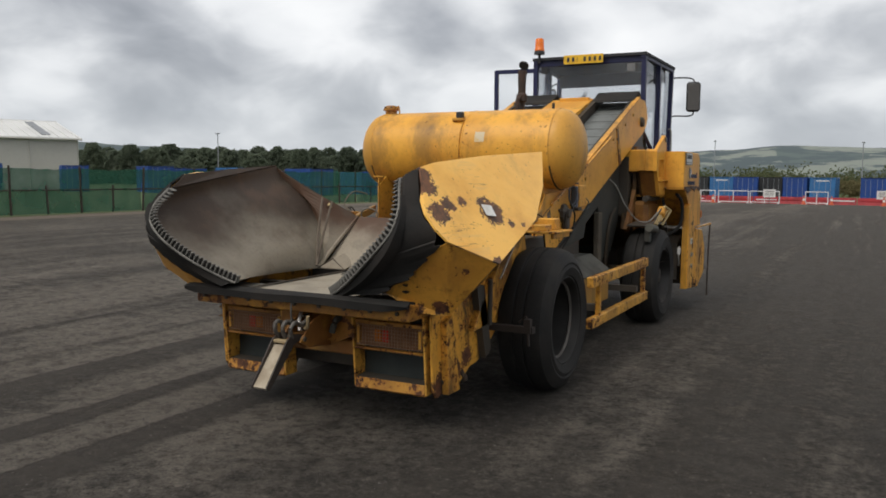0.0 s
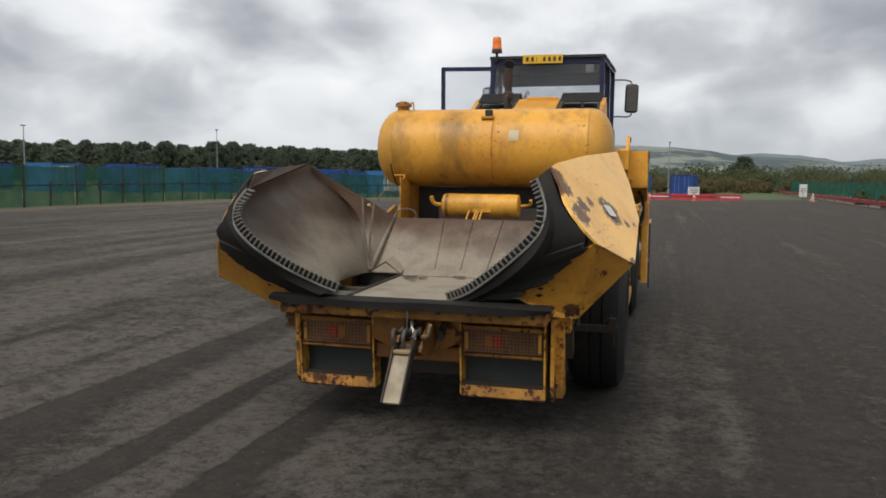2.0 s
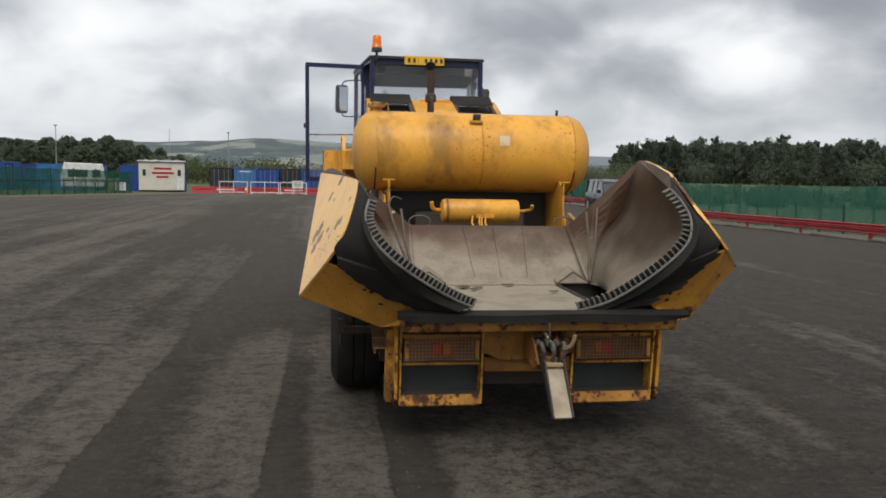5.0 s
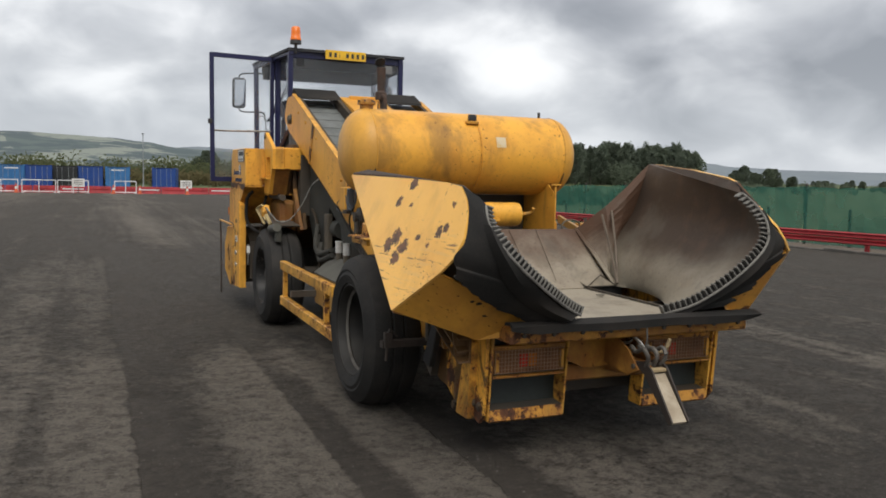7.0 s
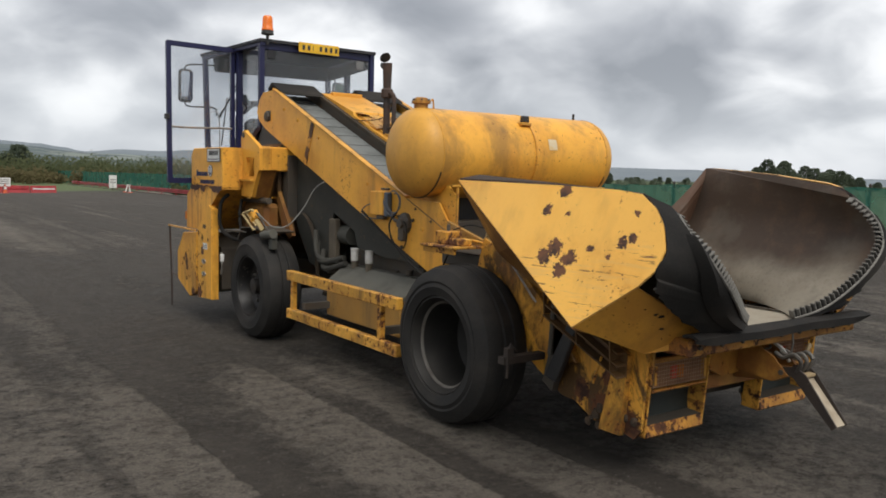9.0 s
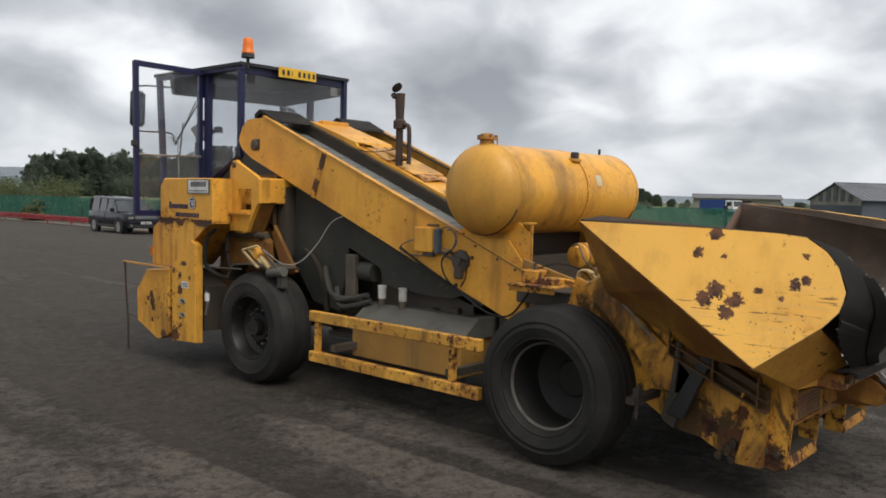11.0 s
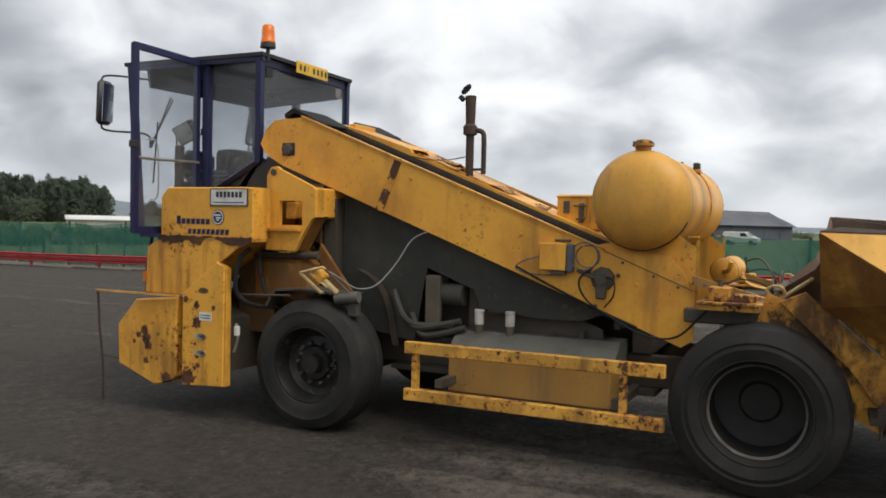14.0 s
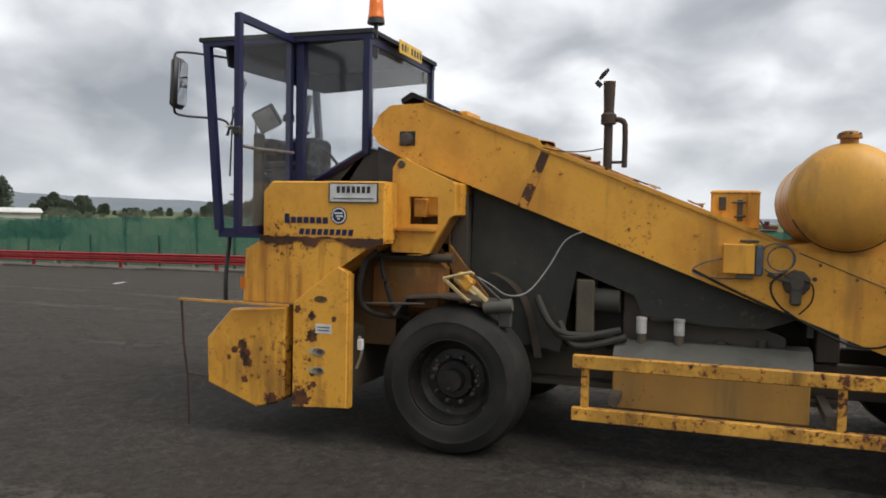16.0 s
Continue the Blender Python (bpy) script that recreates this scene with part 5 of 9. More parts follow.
def rear_side(s):
    out = [(1.45, 1.28), (1.55, 0.95), (1.0, 0.66), (0.92, 0.52), (0.78, 0.44), (0.62, 0.36), (0.50, 0.35), (0.34, 0.27), (0.20, 0.28), (0.03, 0.24), (-0.02, 0.30), (-0.05, 0.78), (0.20, 0.86)]
    part("side_cheek", P(out, s * 0.835, s * 0.855), yellow_paint("cheek_yellow", [(s * 0.856, 0.16, 0.40, 0.10), (s * 0.856, 0.08, 0.31, 0.10), (s * 0.856, 0.28, 0.36, 0.09), (s * 0.856, 0.24, 0.55, 0.045), (s * 0.856, 0.12, 0.62, 0.03), (s * 0.856, 0.45, 0.43, 0.07)], chips=0.635, grime=0.8, soil=0.95, stain=0.10, soil_from=0.47, soil_to=0.57), hopper, "burnt and rusted yellow side cheek")
    part("cheek_rib", P([(0.50, 0.90), (0.62, 0.90), (0.75, 0.43), (0.66, 0.38)], s * 0.855, s * 0.905), M_CHASSIS, hopper)
    part("cheek_rib", P([(0.06, 0.72), (0.14, 0.76), (0.26, 0.25), (0.10, 0.25)], s * 0.855, s * 0.90), M_GRIMY, hopper)
    part("slope_beam", P([(1.216, 1.303), (1.37, 1.23), (0.95, 0.84), (0.80, 0.62), (0.46, 0.60), (0.573, 0.758)], s * 0.855, s * 0.905, "x", 0.004), M_SMEARED, hopper, "grease-stained yellow sloping beam")
    part("bright_rod", T([(s * 0.955, 1.024, 1.146), (s * 0.955, 0.81, 0.955), (s * 0.95, 0.785, 0.93)], 0.007, 6), M_BRIGHT, hopper)
    if s < 0:
        # ribbed channel that carries the wing
        part("channel_web", P([(0.68, 1.02), (0.06, 0.735), (0.06, 0.60), (0.68, 0.86)], -0.900, -0.912), M_BROWN, hopper, "oil-browned ribbed channel under the wing")
        for za, zb in ((1.02, 0.735), (0.935, 0.665), (0.86, 0.60)):
            part("channel_flange", flat([(-0.912, 0.68, za), (-0.985, 0.68, za), (-0.985, 0.06, zb), (-0.912, 0.06, zb)], (0, 0.004, 0.011)), M_BROWN, hopper)
        for y in (0.67, 0.385, 0.11):
            zt = 0.735 + (y - 0.06) * 0.46
            part("channel_rib", flat([(-0.912, y, zt + 0.02), (-1.02, y - 0.02, zt + 0.10), (-0.98, y, zt - 0.14), (-0.912, y, zt - 0.14)], (0, 0.010, 0)), M_BROWN, hopper)
        part("black_strut", P([(0.47, 0.89), (0.40, 0.86), (0.58, 0.46), (0.69, 0.48)], -0.91, -0.955, "x", 0.006), M_BLACK, hopper, "tarred black strut")
        for y, z in ((0.66, 0.98), (0.20, 0.70)):
            part("tie_stud", T([(-0.96, y, z), (-0.96, y + 0.06, z - 0.17)], 0.008, 6), M_RUSTFRAME, hopper)
    part("tie_rod", T([(s * 0.95, 0.62, 0.94), (s * 0.93, 0.66, 0.62)], 0.018, 8), M_CHASSIS, machine)
    # bracket in front of the rear tyre
    bm = B((s * 0.86, 0.78, 0.555), (s * 1.20, 0.84, 0.60))
    box(bm, (s * 1.14, 0.76, 0.56), (s * 1.19, 0.80, 0.66))
    tube(bm, [(s * 1.17, 0.78, 0.56), (s * 1.175, 0.78, 0.47)], 0.01, 6)
    tube(bm, [(s * 1.10, 0.78, 0.63), (s * 1.15, 0.78, 0.68), (s * 1.19, 0.78, 0.60)], 0.008, 6)
    part("tyre_scraper", bm, M_SCRAPER, machine, "rusty scraper bracket behind the tyre")


    rr = random.Random(60 + s)
    for _ in range(10):
        y, z, r = rr.uniform(0.02, 0.42), rr.uniform(0.25, 0.36), rr.uniform(0.014, 0.034)
        bm = L([(-r * 0.5, 0.0), (-r * 0.4, r * 0.8), (0.0, r), (r * 0.4, r * 0.7), (r * 0.5, 0.0)], (s * 0.858, y, z), "x", 7)
        for v in bm.verts:
            v.co += Vector((0.3, 1.0, 1.0)) * 0.010 * noise.noise(v.co * 38)
        part("caked_dirt", bm, M_CAKED, hopper)


both(rear_side)
part("cross_member", P([(-0.31, 0.78), (0.27, 0.78), (0.27, 0.60), (0.16, 0.55), (-0.20, 0.55), (-0.31, 0.60)], -0.06, -0.02, "y"), M_RUSTFRAME, machine, "rusty yellow cross member behind the hitch")
part("rear_backing", B((-0.80, 0.30, 0.30), (0.80, 0.36, 0.86)), M_CHASSIS, machine)
hitch = new("hitch")
hitch.parent = machine
tagged(hitch, "pale worn hitch arm hanging below the hopper")
for dx in (-0.056, 0.056):
    part("arm_flange", P([(-0.34, 0.62), (-0.43, 0.59), (-0.672, 0.350), (-0.70, 0.372), (-0.50, 0.625), (-0.44, 0.66), (-0.36, 0.645)], 0.025 + dx - 0.005, 0.025 + dx + 0.005), M_SCRAPER, hitch, "dark rusty steel arm cheek")
part("arm_web", flat([(-0.026, -0.485, 0.595), (0.076, -0.485, 0.595), (0.076, -0.688, 0.368), (-0.026, -0.688, 0.368)], (0, 0.010, -0.012)), M_TIMBER, hitch)
part("arm_bar", P([(0.08, 0.60), (0.08, 0.50), (-0.30, 0.545), (-0.39, 0.595), (-0.36, 0.635), (-0.20, 0.63)], -0.02, 0.07, "x", 0.006), M_CHEEK, hitch, "soiled yellow arm bar")
part("arm_bridge", B((-0.026, -0.50, 0.605), (0.076, -0.455, 0.625), 0.004), M_TAN, hitch)
part("draw_beam", B((-0.30, -0.02, 0.46), (0.27, 0.06, 0.56), 0.01), M_SHADEBROWNED, hitch, "soiled yellow draw beam")
for dx in (-0.052, 0.0, 0.052):
    part("hook", T(smooth_path([(0.025 + dx, -0.44, 0.63), (0.025 + dx * 1.2, -0.47, 0.69), (0.025 + dx * 1.3, -0.43, 0.73), (0.025 + dx * 1.2, -0.36, 0.70), (0.025 + dx, -0.30, 0.72)]), 0.013, 7), M_LOCKRING, hitch, "worn grey coupling hook", True)
part("release_lever", T(smooth_path([(0.10, -0.34, 0.68), (0.15, -0.38, 0.70), (0.17, -0.40, 0.77)]), 0.012, 7), M_TAN, hitch, "", True)
part("hanging_chain", T([(0.02, -0.372, 0.85), (0.022, -0.38, 0.78), (0.02, -0.37, 0.72)], 0.006, 5), M_LOCKRING, hitch)
part("arm_pin", T([(-0.06, -0.36, 0.615), (0.12, -0.36, 0.615)], 0.016, 8), M_CHASSIS, hitch)
for dx in (-0.075, 0.075):
    part("hook_cheek", P([(-0.08, 0.80), (-0.30, 0.70), (-0.40, 0.60), (-0.30, 0.55), (-0.06, 0.58)], 0.03 + dx - 0.006, 0.03 + dx + 0.006), M_SHADEBROWNED, hitch)
part("spring", T([(0.0 + 0.03 * math.cos(i * 0.9), -0.22 + 0.03 * math.sin(i * 0.9), 0.62 + i * 0.006) for i in range(26)], 0.007, 5), M_CHASSIS, hitch)
part("latch", T(smooth_path([(0.02, -0.08, 0.74), (0.0, -0.20, 0.79), (0.03, -0.30, 0.74), (0.06, -0.34, 0.66)]), 0.012, 6), M_BRIGHT, hitch)
part("air_coupling", T(smooth_path([(0.17, -0.02, 0.72), (0.17, -0.10, 0.70), (0.15, -0.12, 0.62)]), 0.022, 8), M_GREY, hitch)

# big cylinder tank
tank = new("tank")
tank.parent = machine
tagged(tank, "large horizontal yellow cylinder tank, soiled and streaked")
R, TY, TZ = 0.347, 2.285, 1.882
dome = [(0.865 + 0.195 * math.sin(a), R * math.cos(a) ** 0.8 if a < 1.57 else 0.0) for a in [i * math.pi / 2 / 9 for i in range(10)]]
prof = [(-a, r) for a, r in dome[::-1]] + [(-0.4, R), (0.055, R), (0.06, R + 0.004), (0.068, R + 0.004), (0.073, R), (0.5, R)] + dome
part("shell", L(prof[9:-9], (0, TY, TZ), "x", 64, False), M_TANK, tank, "", True)
for q in (-1, 1):
    part("tank_end", L([(q * a, r) for a, r in dome], (0, TY, TZ), "x", 64, False), M_TANKEND, tank, "plain domed tank end, darker round its foot", True)
for x in (-0.862, 0.862):
    part("seam", L([(-0.006, R), (-0.004, R + 0.003), (0.004, R + 0.003), (0.006, R)], (x, TY, TZ), "x", 64, False), M_YELDIRTY, tank)
for x in (-0.868, 0.868):
    part("seam_grime", T([(x, TY + (R + 0.002) * math.cos(q), TZ + (R + 0.002) * math.sin(q)) for q in [radians(-155 + i * 10) for i in range(14)]], 0.007, 6), M_RAILGRIME, tank, "greasy line along the end seam")
cap = part("filler_cap", L([(0, 0.055), (0.04, 0.055), (0.042, 0.075), (0.062, 0.075), (0.064, 0.055), (0.085, 0.05), (0.09, 0.03), (0.09, 0)], (-0.85, TY, TZ + R - 0.012), "z", 24), M_RUSTFRAME, tank, "rust-stained yellow filler cap", True)
for q in range(6):
    part("cap_nut", L([(0, 0.010), (0.016, 0.009), (0.016, 0)], (-0.85 + 0.066 * math.cos(q * 1.047), TY + 0.066 * math.sin(q * 1.047), TZ + R + 0.048), "z", 6), M_CHASSIS, tank)
part("cap_handle", T(smooth_path([(-0.78, TY - 0.02, TZ + R + 0.05), (-0.755, TY - 0.02, TZ + R + 0.065), (-0.745, TY - 0.02, TZ + R + 0.0)]), 0.007, 6), M_YELDIRTY, tank)
part("gauge_bracket", B((-0.06, TY - 0.275, TZ + 0.245), (0.05, TY - 0.20, TZ + 0.27), 0.004), M_YELDIRTY, tank)
part("gauge", B((-0.03, TY - 0.265, TZ + 0.27), (0.035, TY - 0.215, TZ + 0.325), 0.008), M_BLACK, tank, "small black gauge on the tank")
part("sight_line", T([(0.045, TY - (R + 0.006) * math.cos(a), TZ + (R + 0.006) * math.sin(a)) for a in [0.8 - i * 0.14 for i in range(13)]], 0.005, 5), M_YELDIRTY, tank)
bm = bmesh.new()
rows = []
for x in (0.19, 0.235, 0.28):
    rows.append([(x, TY - (R + 0.004) * math.cos(a), TZ + (R + 0.004) * math.sin(a)) for a in (0.16, 0.25, 0.34, 0.42)])
part("sticker", sheet(bm, rows, 0.001), M_FADED, tank, "faded white square sticker")
part("vent", T([(0.78, TY, TZ + R - 0.01), (0.78, TY, TZ + R + 0.05)], 0.012, 8), M_BLACK, tank)


def tank_support(s):
    part("saddle", P([(2.06, 1.66), (2.62, 1.56), (2.62, 1.12), (2.0, 0.885), (1.92, 0.94), (1.92, 1.56)], s * 0.748, s * 0.760, "x"), M_YEL, tank, "yellow steel saddle plate")
    part("saddle_post", B((s * 0.755 - 0.006, 1.90, 1.10), (s * 0.755 + 0.006, 1.92, 1.62)), M_YELDIRTY, tank)
    part("saddle_ledge", B((s * 0.76 - 0.05, 1.90, 1.63), (s * 0.76 + 0.05, 1.97, 1.642)), M_YELDIRTY, tank)
    part("deck_step", B((s * 0.80, 1.46, 1.205), (s * 1.12, 1.86, 1.222), 0.003), M_YELSCRAPED, machine, "battered yellow step over the tyre")
    part("valve_block", B((s * 0.96 - 0.07, 1.66, 1.222), (s * 0.96 + 0.07, 1.80, 1.315), 0.008), M_YELDIRTY, machine)
    part("valve_block", B((s * 0.97 - 0.05, 1.50, 1.222), (s * 0.97 + 0.05, 1.64, 1.27), 0.006), M_YELSCRAPED, machine)
    part("valve_stem", T([(s * 0.96, 1.73, 1.31), (s * 0.96, 1.73, 1.36)], 0.014, 7), M_CHASSIS, machine)
    part("deck_pipe", T(smooth_path([(s * 0.88, 1.82, 1.24), (s * 0.90, 1.66, 1.26), (s * 0.86, 1.50, 1.25), (s * 0.80, 1.40, 1.22)]), 0.010, 6), M_YELDIRTY, machine)
    part("deck_wire", T(smooth_path([(s * 0.92, 1.78, 1.30), (s * 0.86, 1.62, 1.36), (s * 0.78, 1.48, 1.33), (s * 0.70, 1.40, 1.24)]), 0.005, 5), M_RUBBER, machine)
    ring = [(s * (0.80 + 0.03 * math.sin(q * 0.7)), 1.40 + 0.055 * math.cos(q * 0.628), 1.285 + 0.045 * math.sin(q * 0.628)) for q in range(22)]
    part("hose_coil", T(ring, 0.011, 6), M_PALE, machine, "small coil of faded yellow hose")
    part("tie_lever", T([(s * 0.78, 1.36, 1.25), (s * 0.78, 1.16, 1.40)], 0.014, 7), M_PALE, machine, "faded yellow lever")
    part("deck_beam", P([(1.93, 1.37), (1.93, 1.31), (1.50, 1.20), (1.50, 1.26)], s * 0.80, s * 0.83), M_DULL, machine, "dusty sloping deck beam")
    part("deck_lip", B((s * 1.08 - 0.012, 1.48, 1.165), (s * 1.08 + 0.012, 1.86, 1.203), 0.004), M_YELDIRTY, machine)


both(tank_support)
# added sheet: the cavity's shade is drawn as a black surface
part("under_tank_shade", B((-0.74, 2.44, 0.95), (0.74, 2.48, 1.53)), M_BLACK, machine, "added black sheet for the shaded cavity below the tank")
part("rear_deck", B((-0.84, 1.30, 1.05), (0.84, 1.98, 1.15), 0.01), M_CHASSIS, machine)
# small air cylinder with its pipes
air = new("air_cylinder")
air.parent = machine
tagged(air, "small yellow air cylinder under the tank")
part("body", L([(-0.335, 0.0), (-0.335, 0.06), (-0.32, 0.092), (-0.30, 0.099), (0.30, 0.099), (0.32, 0.092), (0.33, 0.06), (0.33, 0.0)], (0.0, 1.785, 1.385), "x", 28), M_YELDIRTY, air, "", True)
part("valve", T(smooth_path([(-0.32, 1.785, 1.385), (-0.40, 1.74, 1.40), (-0.42, 1.72, 1.46)]), 0.018, 8), M_YELDIRTY, air)
part("valve", T(smooth_path([(0.32, 1.785, 1.385), (0.42, 1.74, 1.40), (0.43, 1.71, 1.44)]), 0.014, 8), M_YELDIRTY, air)
part("end_collar", L([(-0.012, 0.102), (0.012, 0.102)], (-0.285, 1.785, 1.385), "x", 24), M_SHADEBROWNED, air, "scuffed end band", True)
part("strap", B((-0.05, 1.675, 1.335), (0.10, 1.695, 1.36)), M_YELDIRTY, air)
for x in (-0.08, -0.02, 0.0, 0.03):
    part("pipe", T(smooth_path([(x, 1.685, 1.345), (x - 0.01, 1.62, 1.28), (x + 0.03, 1.5, 1.25)]), 0.008, 6), M_YELDIRTY, air)
for x, r in ((-0.55, 0.085), (0.62, 0.085)):
    hw = [(x + r * math.cos(q), 1.43, 1.31 + 0.6 * r * math.sin(q)) for q in [i * math.pi / 10 for i in range(20)]]
    part("hand_wheel", T(hw, 0.007, 7, True), M_BOXGREY, machine, "small worn hand wheel")
part("loose_hose", T(smooth_path([(-0.68, 1.60, 1.48), (-0.76, 1.5, 1.50), (-0.80, 1.42, 1.40), (-0.72, 1.4, 1.33)]), 0.007, 6), M_BOXGREY, machine)


# twin conveyors
def on_beam(y):
    """Height of the conveyor's upper edge."""
    return 1.52 + (y - 2.55) * (2.575 - 1.52) / (5.25 - 2.55)


for s in (-1, 1):
    cv = new("conveyor")
    cv.parent = machine
    tagged(cv, "inclined yellow chip conveyor with a grey cleated belt")
    out = [(5.22, 2.575), (5.50, 2.565), (5.60, 2.49), (5.66, 2.36), (5.60, 2.27), (5.43, 2.17), (4.46, 1.80), (2.0, 0.865), (1.915, 0.92), (1.925, 1.30), (2.10, 1.50), (2.55, 1.52)]
    xo, xi = s * 0.79, s * 0.26
    part("outer_plate", P(out, xo, xo - s * 0.016), M_YEL, cv, "long yellow side plate, chipped along the edges")
    inn = [(5.22, 2.585), (5.50, 2.565), (5.60, 2.4), (5.43, 2.25), (2.5, 1.10), (2.5, 1.50)]
    part("inner_plate", P(inn, xi, xi + s * 0.016), M_CHASSIS, cv)
    part("top_flange", P([(5.22, 2.578), (5.22, 2.592), (2.56, 1.537), (2.56, 1.523)], xo - s * 0.04, xo + s * 0.014), M_YELDIRTY, cv)
    part("belt_skirt", P([(5.20, 2.56), (5.20, 2.578), (2.58, 1.524), (2.58, 1.506)], xo - s * 0.075, xo - s * 0.041), M_RAILGRIME, cv, "greasy rubber skirt along the belt")
    part("inner_flange", P([(5.20, 2.550), (5.20, 2.585), (2.56, 1.535), (2.56, 1.50)], xi - s * 0.02, xi + s * 0.04), M_RAILGRIME, cv, "greasy brown inner rail")
    part("joint_strap", P([(4.30, 2.20), (4.24, 2.175), (4.40, 1.775), (4.47, 1.80)], xo, xo + s * 0.008), worn("rusty_strap", RUST, DARKRUST, OCHRE, 0.56), cv, "rusted joint strap")
    part("belt", P([(5.45, 2.55), (5.45, 2.53), (2.55, 1.40), (2.55, 1.42)], xo - s * 0.03, xi + s * 0.03), M_BELT, cv, "grey conveyor belt")
    part("plate_seam", T([(xo + s * 0.002, 2.55, 1.515), (xo + s * 0.002, 1.93, 1.265)], 0.0035, 4), M_CHASSIS, cv)
    for y in (2.42, 2.20, 2.03):
        part("seam_bolt", L([(0, 0.011), (s * 0.010, 0.009), (s * 0.010, 0)], (xo, y, 1.49 - (2.55 - y) * 0.40), "x", 7), M_CHASSIS, cv)
    fl = mesh_from(B((-0.235, -0.010, 0.0), (0.235, 0.010, 0.011), 0.003), "cleat", M_BELT)
    for i in range(11):
        y = 2.75 + i * 0.25
        ob = new("cleat", fl)
        ob.matrix_basis = pose((xo + xi) / 2, y, on_beam(y) - 0.105, 21.4)
        ob.parent = cv
    part("end_cover", P([(5.43, 2.615), (5.34, 2.668), (5.10, 2.555), (5.08, 2.53), (5.11, 2.525), (5.32, 2.625), (5.42, 2.58)], xi - s * 0.0, xo - s * 0.03), M_RUBBER, cv, "bent black steel flap over the conveyor head")
    part("head_shaft", L([(0, 0.055), (s * 0.03, 0.05), (s * 0.035, 0.03), (s * 0.035, 0)], (xo, 5.36, 2.30), "x", 8), M_CHASSIS, cv, "square black shaft bearing")
    part("bearing_hole", B((min(xo, xo + s * 0.004), 5.29, 2.25), (max(xo, xo + s * 0.004), 5.42, 2.36)), M_BLACK, cv)
    part("tail_bearing", L([(0, 0.09), (s * 0.03, 0.085), (s * 0.05, 0.045), (s * 0.07, 0.04), (s * 0.07, 0)], (xo, 2.56, 1.315), "x", 9), M_CHASSIS, cv, "oily black tail bearing")
    part("tail_motor", B((min(xo, xo + s * 0.06), 2.53, 1.17), (max(xo, xo + s * 0.06), 2.60, 1.30), 0.012), M_CHASSIS, cv)
    for y in (4.95, 4.62, 4.15, 3.2, 2.32):
        part("bolt_head", L([(0, 0.016), (s * 0.012, 0.014), (s * 0.012, 0)], (xo, y, on_beam(y) - 0.10 - 0.05 * (y < 4)), "x", 8), M_YELDIRTY, cv)
    part("junction_box", B((min(xo, xo + s * 0.07), 2.825, 1.365), (max(xo, xo + s * 0.07), 3.025, 1.565), 0.006), M_YEL, cv, "small yellow junction box")
    part("cable_loom", B((min(xo + s * 0.002, xo + s * 0.06), 2.77, 1.355), (max(xo + s * 0.002, xo + s * 0.06), 2.822, 1.56), 0.010), M_CABLE, cv, "taped blue-grey cable loom")
    part("box_foot", B((min(xo + s * 0.01, xo + s * 0.06), 2.83, 1.33), (max(xo + s * 0.01, xo + s * 0.06), 2.94, 1.363), 0.006), M_CHASSIS, cv)
    part("loom_clip", T([(xo + s * 0.02, 2.92, 1.585), (xo + s * 0.02, 2.80, 1.585)], 0.010, 6), M_CHASSIS, cv)
    for dy, dz, a in ((0.10, 0.05, 0.010), (-0.11, 0.03, 0.012), (0.05, -0.20, 0.010)):
        part("bearing_bolt", L([(0, 0.016), (s * 0.016, 0.014), (s * 0.016, 0)], (xo, 2.56 + dy, 1.315 + dz), "x", 7), M_CHASSIS, cv)
    part("hydraulic_lead", T(smooth_path([(xo + s * 0.05, 2.56, 1.32), (xo + s * 0.05, 2.66, 1.34), (xo + s * 0.03, 2.74, 1.37)]), 0.014, 7), M_CHASSIS, cv, "", True)
    part("hydraulic_lead", T(smooth_path([(xo + s * 0.05, 2.56, 1.34), (xo + s * 0.06, 2.47, 1.31), (xo + s * 0.05, 2.47, 1.20), (xo + s * 0.03, 2.54, 1.11)]), 0.006, 6), M_RUBBER, cv, "", True)
    part("spreader_pipe", T([(s * 0.815, 2.2, 1.40), (s * 0.815, 4.0, 2.07)], 0.012, 7), M_YELDIRTY, cv) if s > 0 else None
    # loose cables: two coils hung beside the box, long sags along the lower edge
    for r, dy, q0 in ((0.105, 0.0, 0.3), (0.085, -0.03, 1.2)):
        coil = [(s * (0.825 + 0.004 * i), 2.69 + dy + r * math.cos(q0 + i * 0.62), 1.475 + 0.95 * r * math.sin(q0 + i * 0.62)) for i in range(11)]
        part("cable_coil", T(smooth_path(coil, 3), 0.0050, 6), M_CABLE, cv, "dull blue-grey cable coil")
    part("cable", T(smooth_path([(s * 0.84, 2.62, 1.40), (s * 0.85, 2.72, 1.30), (s * 0.85, 2.66, 1.16), (s * 0.845, 2.45, 1.03), (s * 0.84, 2.22, 0.93), (s * 0.85, 2.02, 0.945), (s * 0.88, 1.86, 1.10), (s * 0.92, 1.72, 1.26)]), 0.008, 6), M_RUBBER, cv, "loose black cable")
    part("cable", T(smooth_path([(s * 0.815, 2.83, 1.50), (s * 0.83, 3.12, 1.44), (s * 0.83, 3.22, 1.37), (s * 0.82, 3.10, 1.33), (s * 0.82, 2.85, 1.335)]), 0.005, 6), M_CABLE, cv)
    part("cable", T(smooth_path([(s * 0.82, 3.22, 1.38), (s * 0.82, 2.95, 1.25), (s * 0.825, 2.6, 1.10), (s * 0.825, 2.3, 0.985)]), 0.010, 6), M_RUBBER, cv)

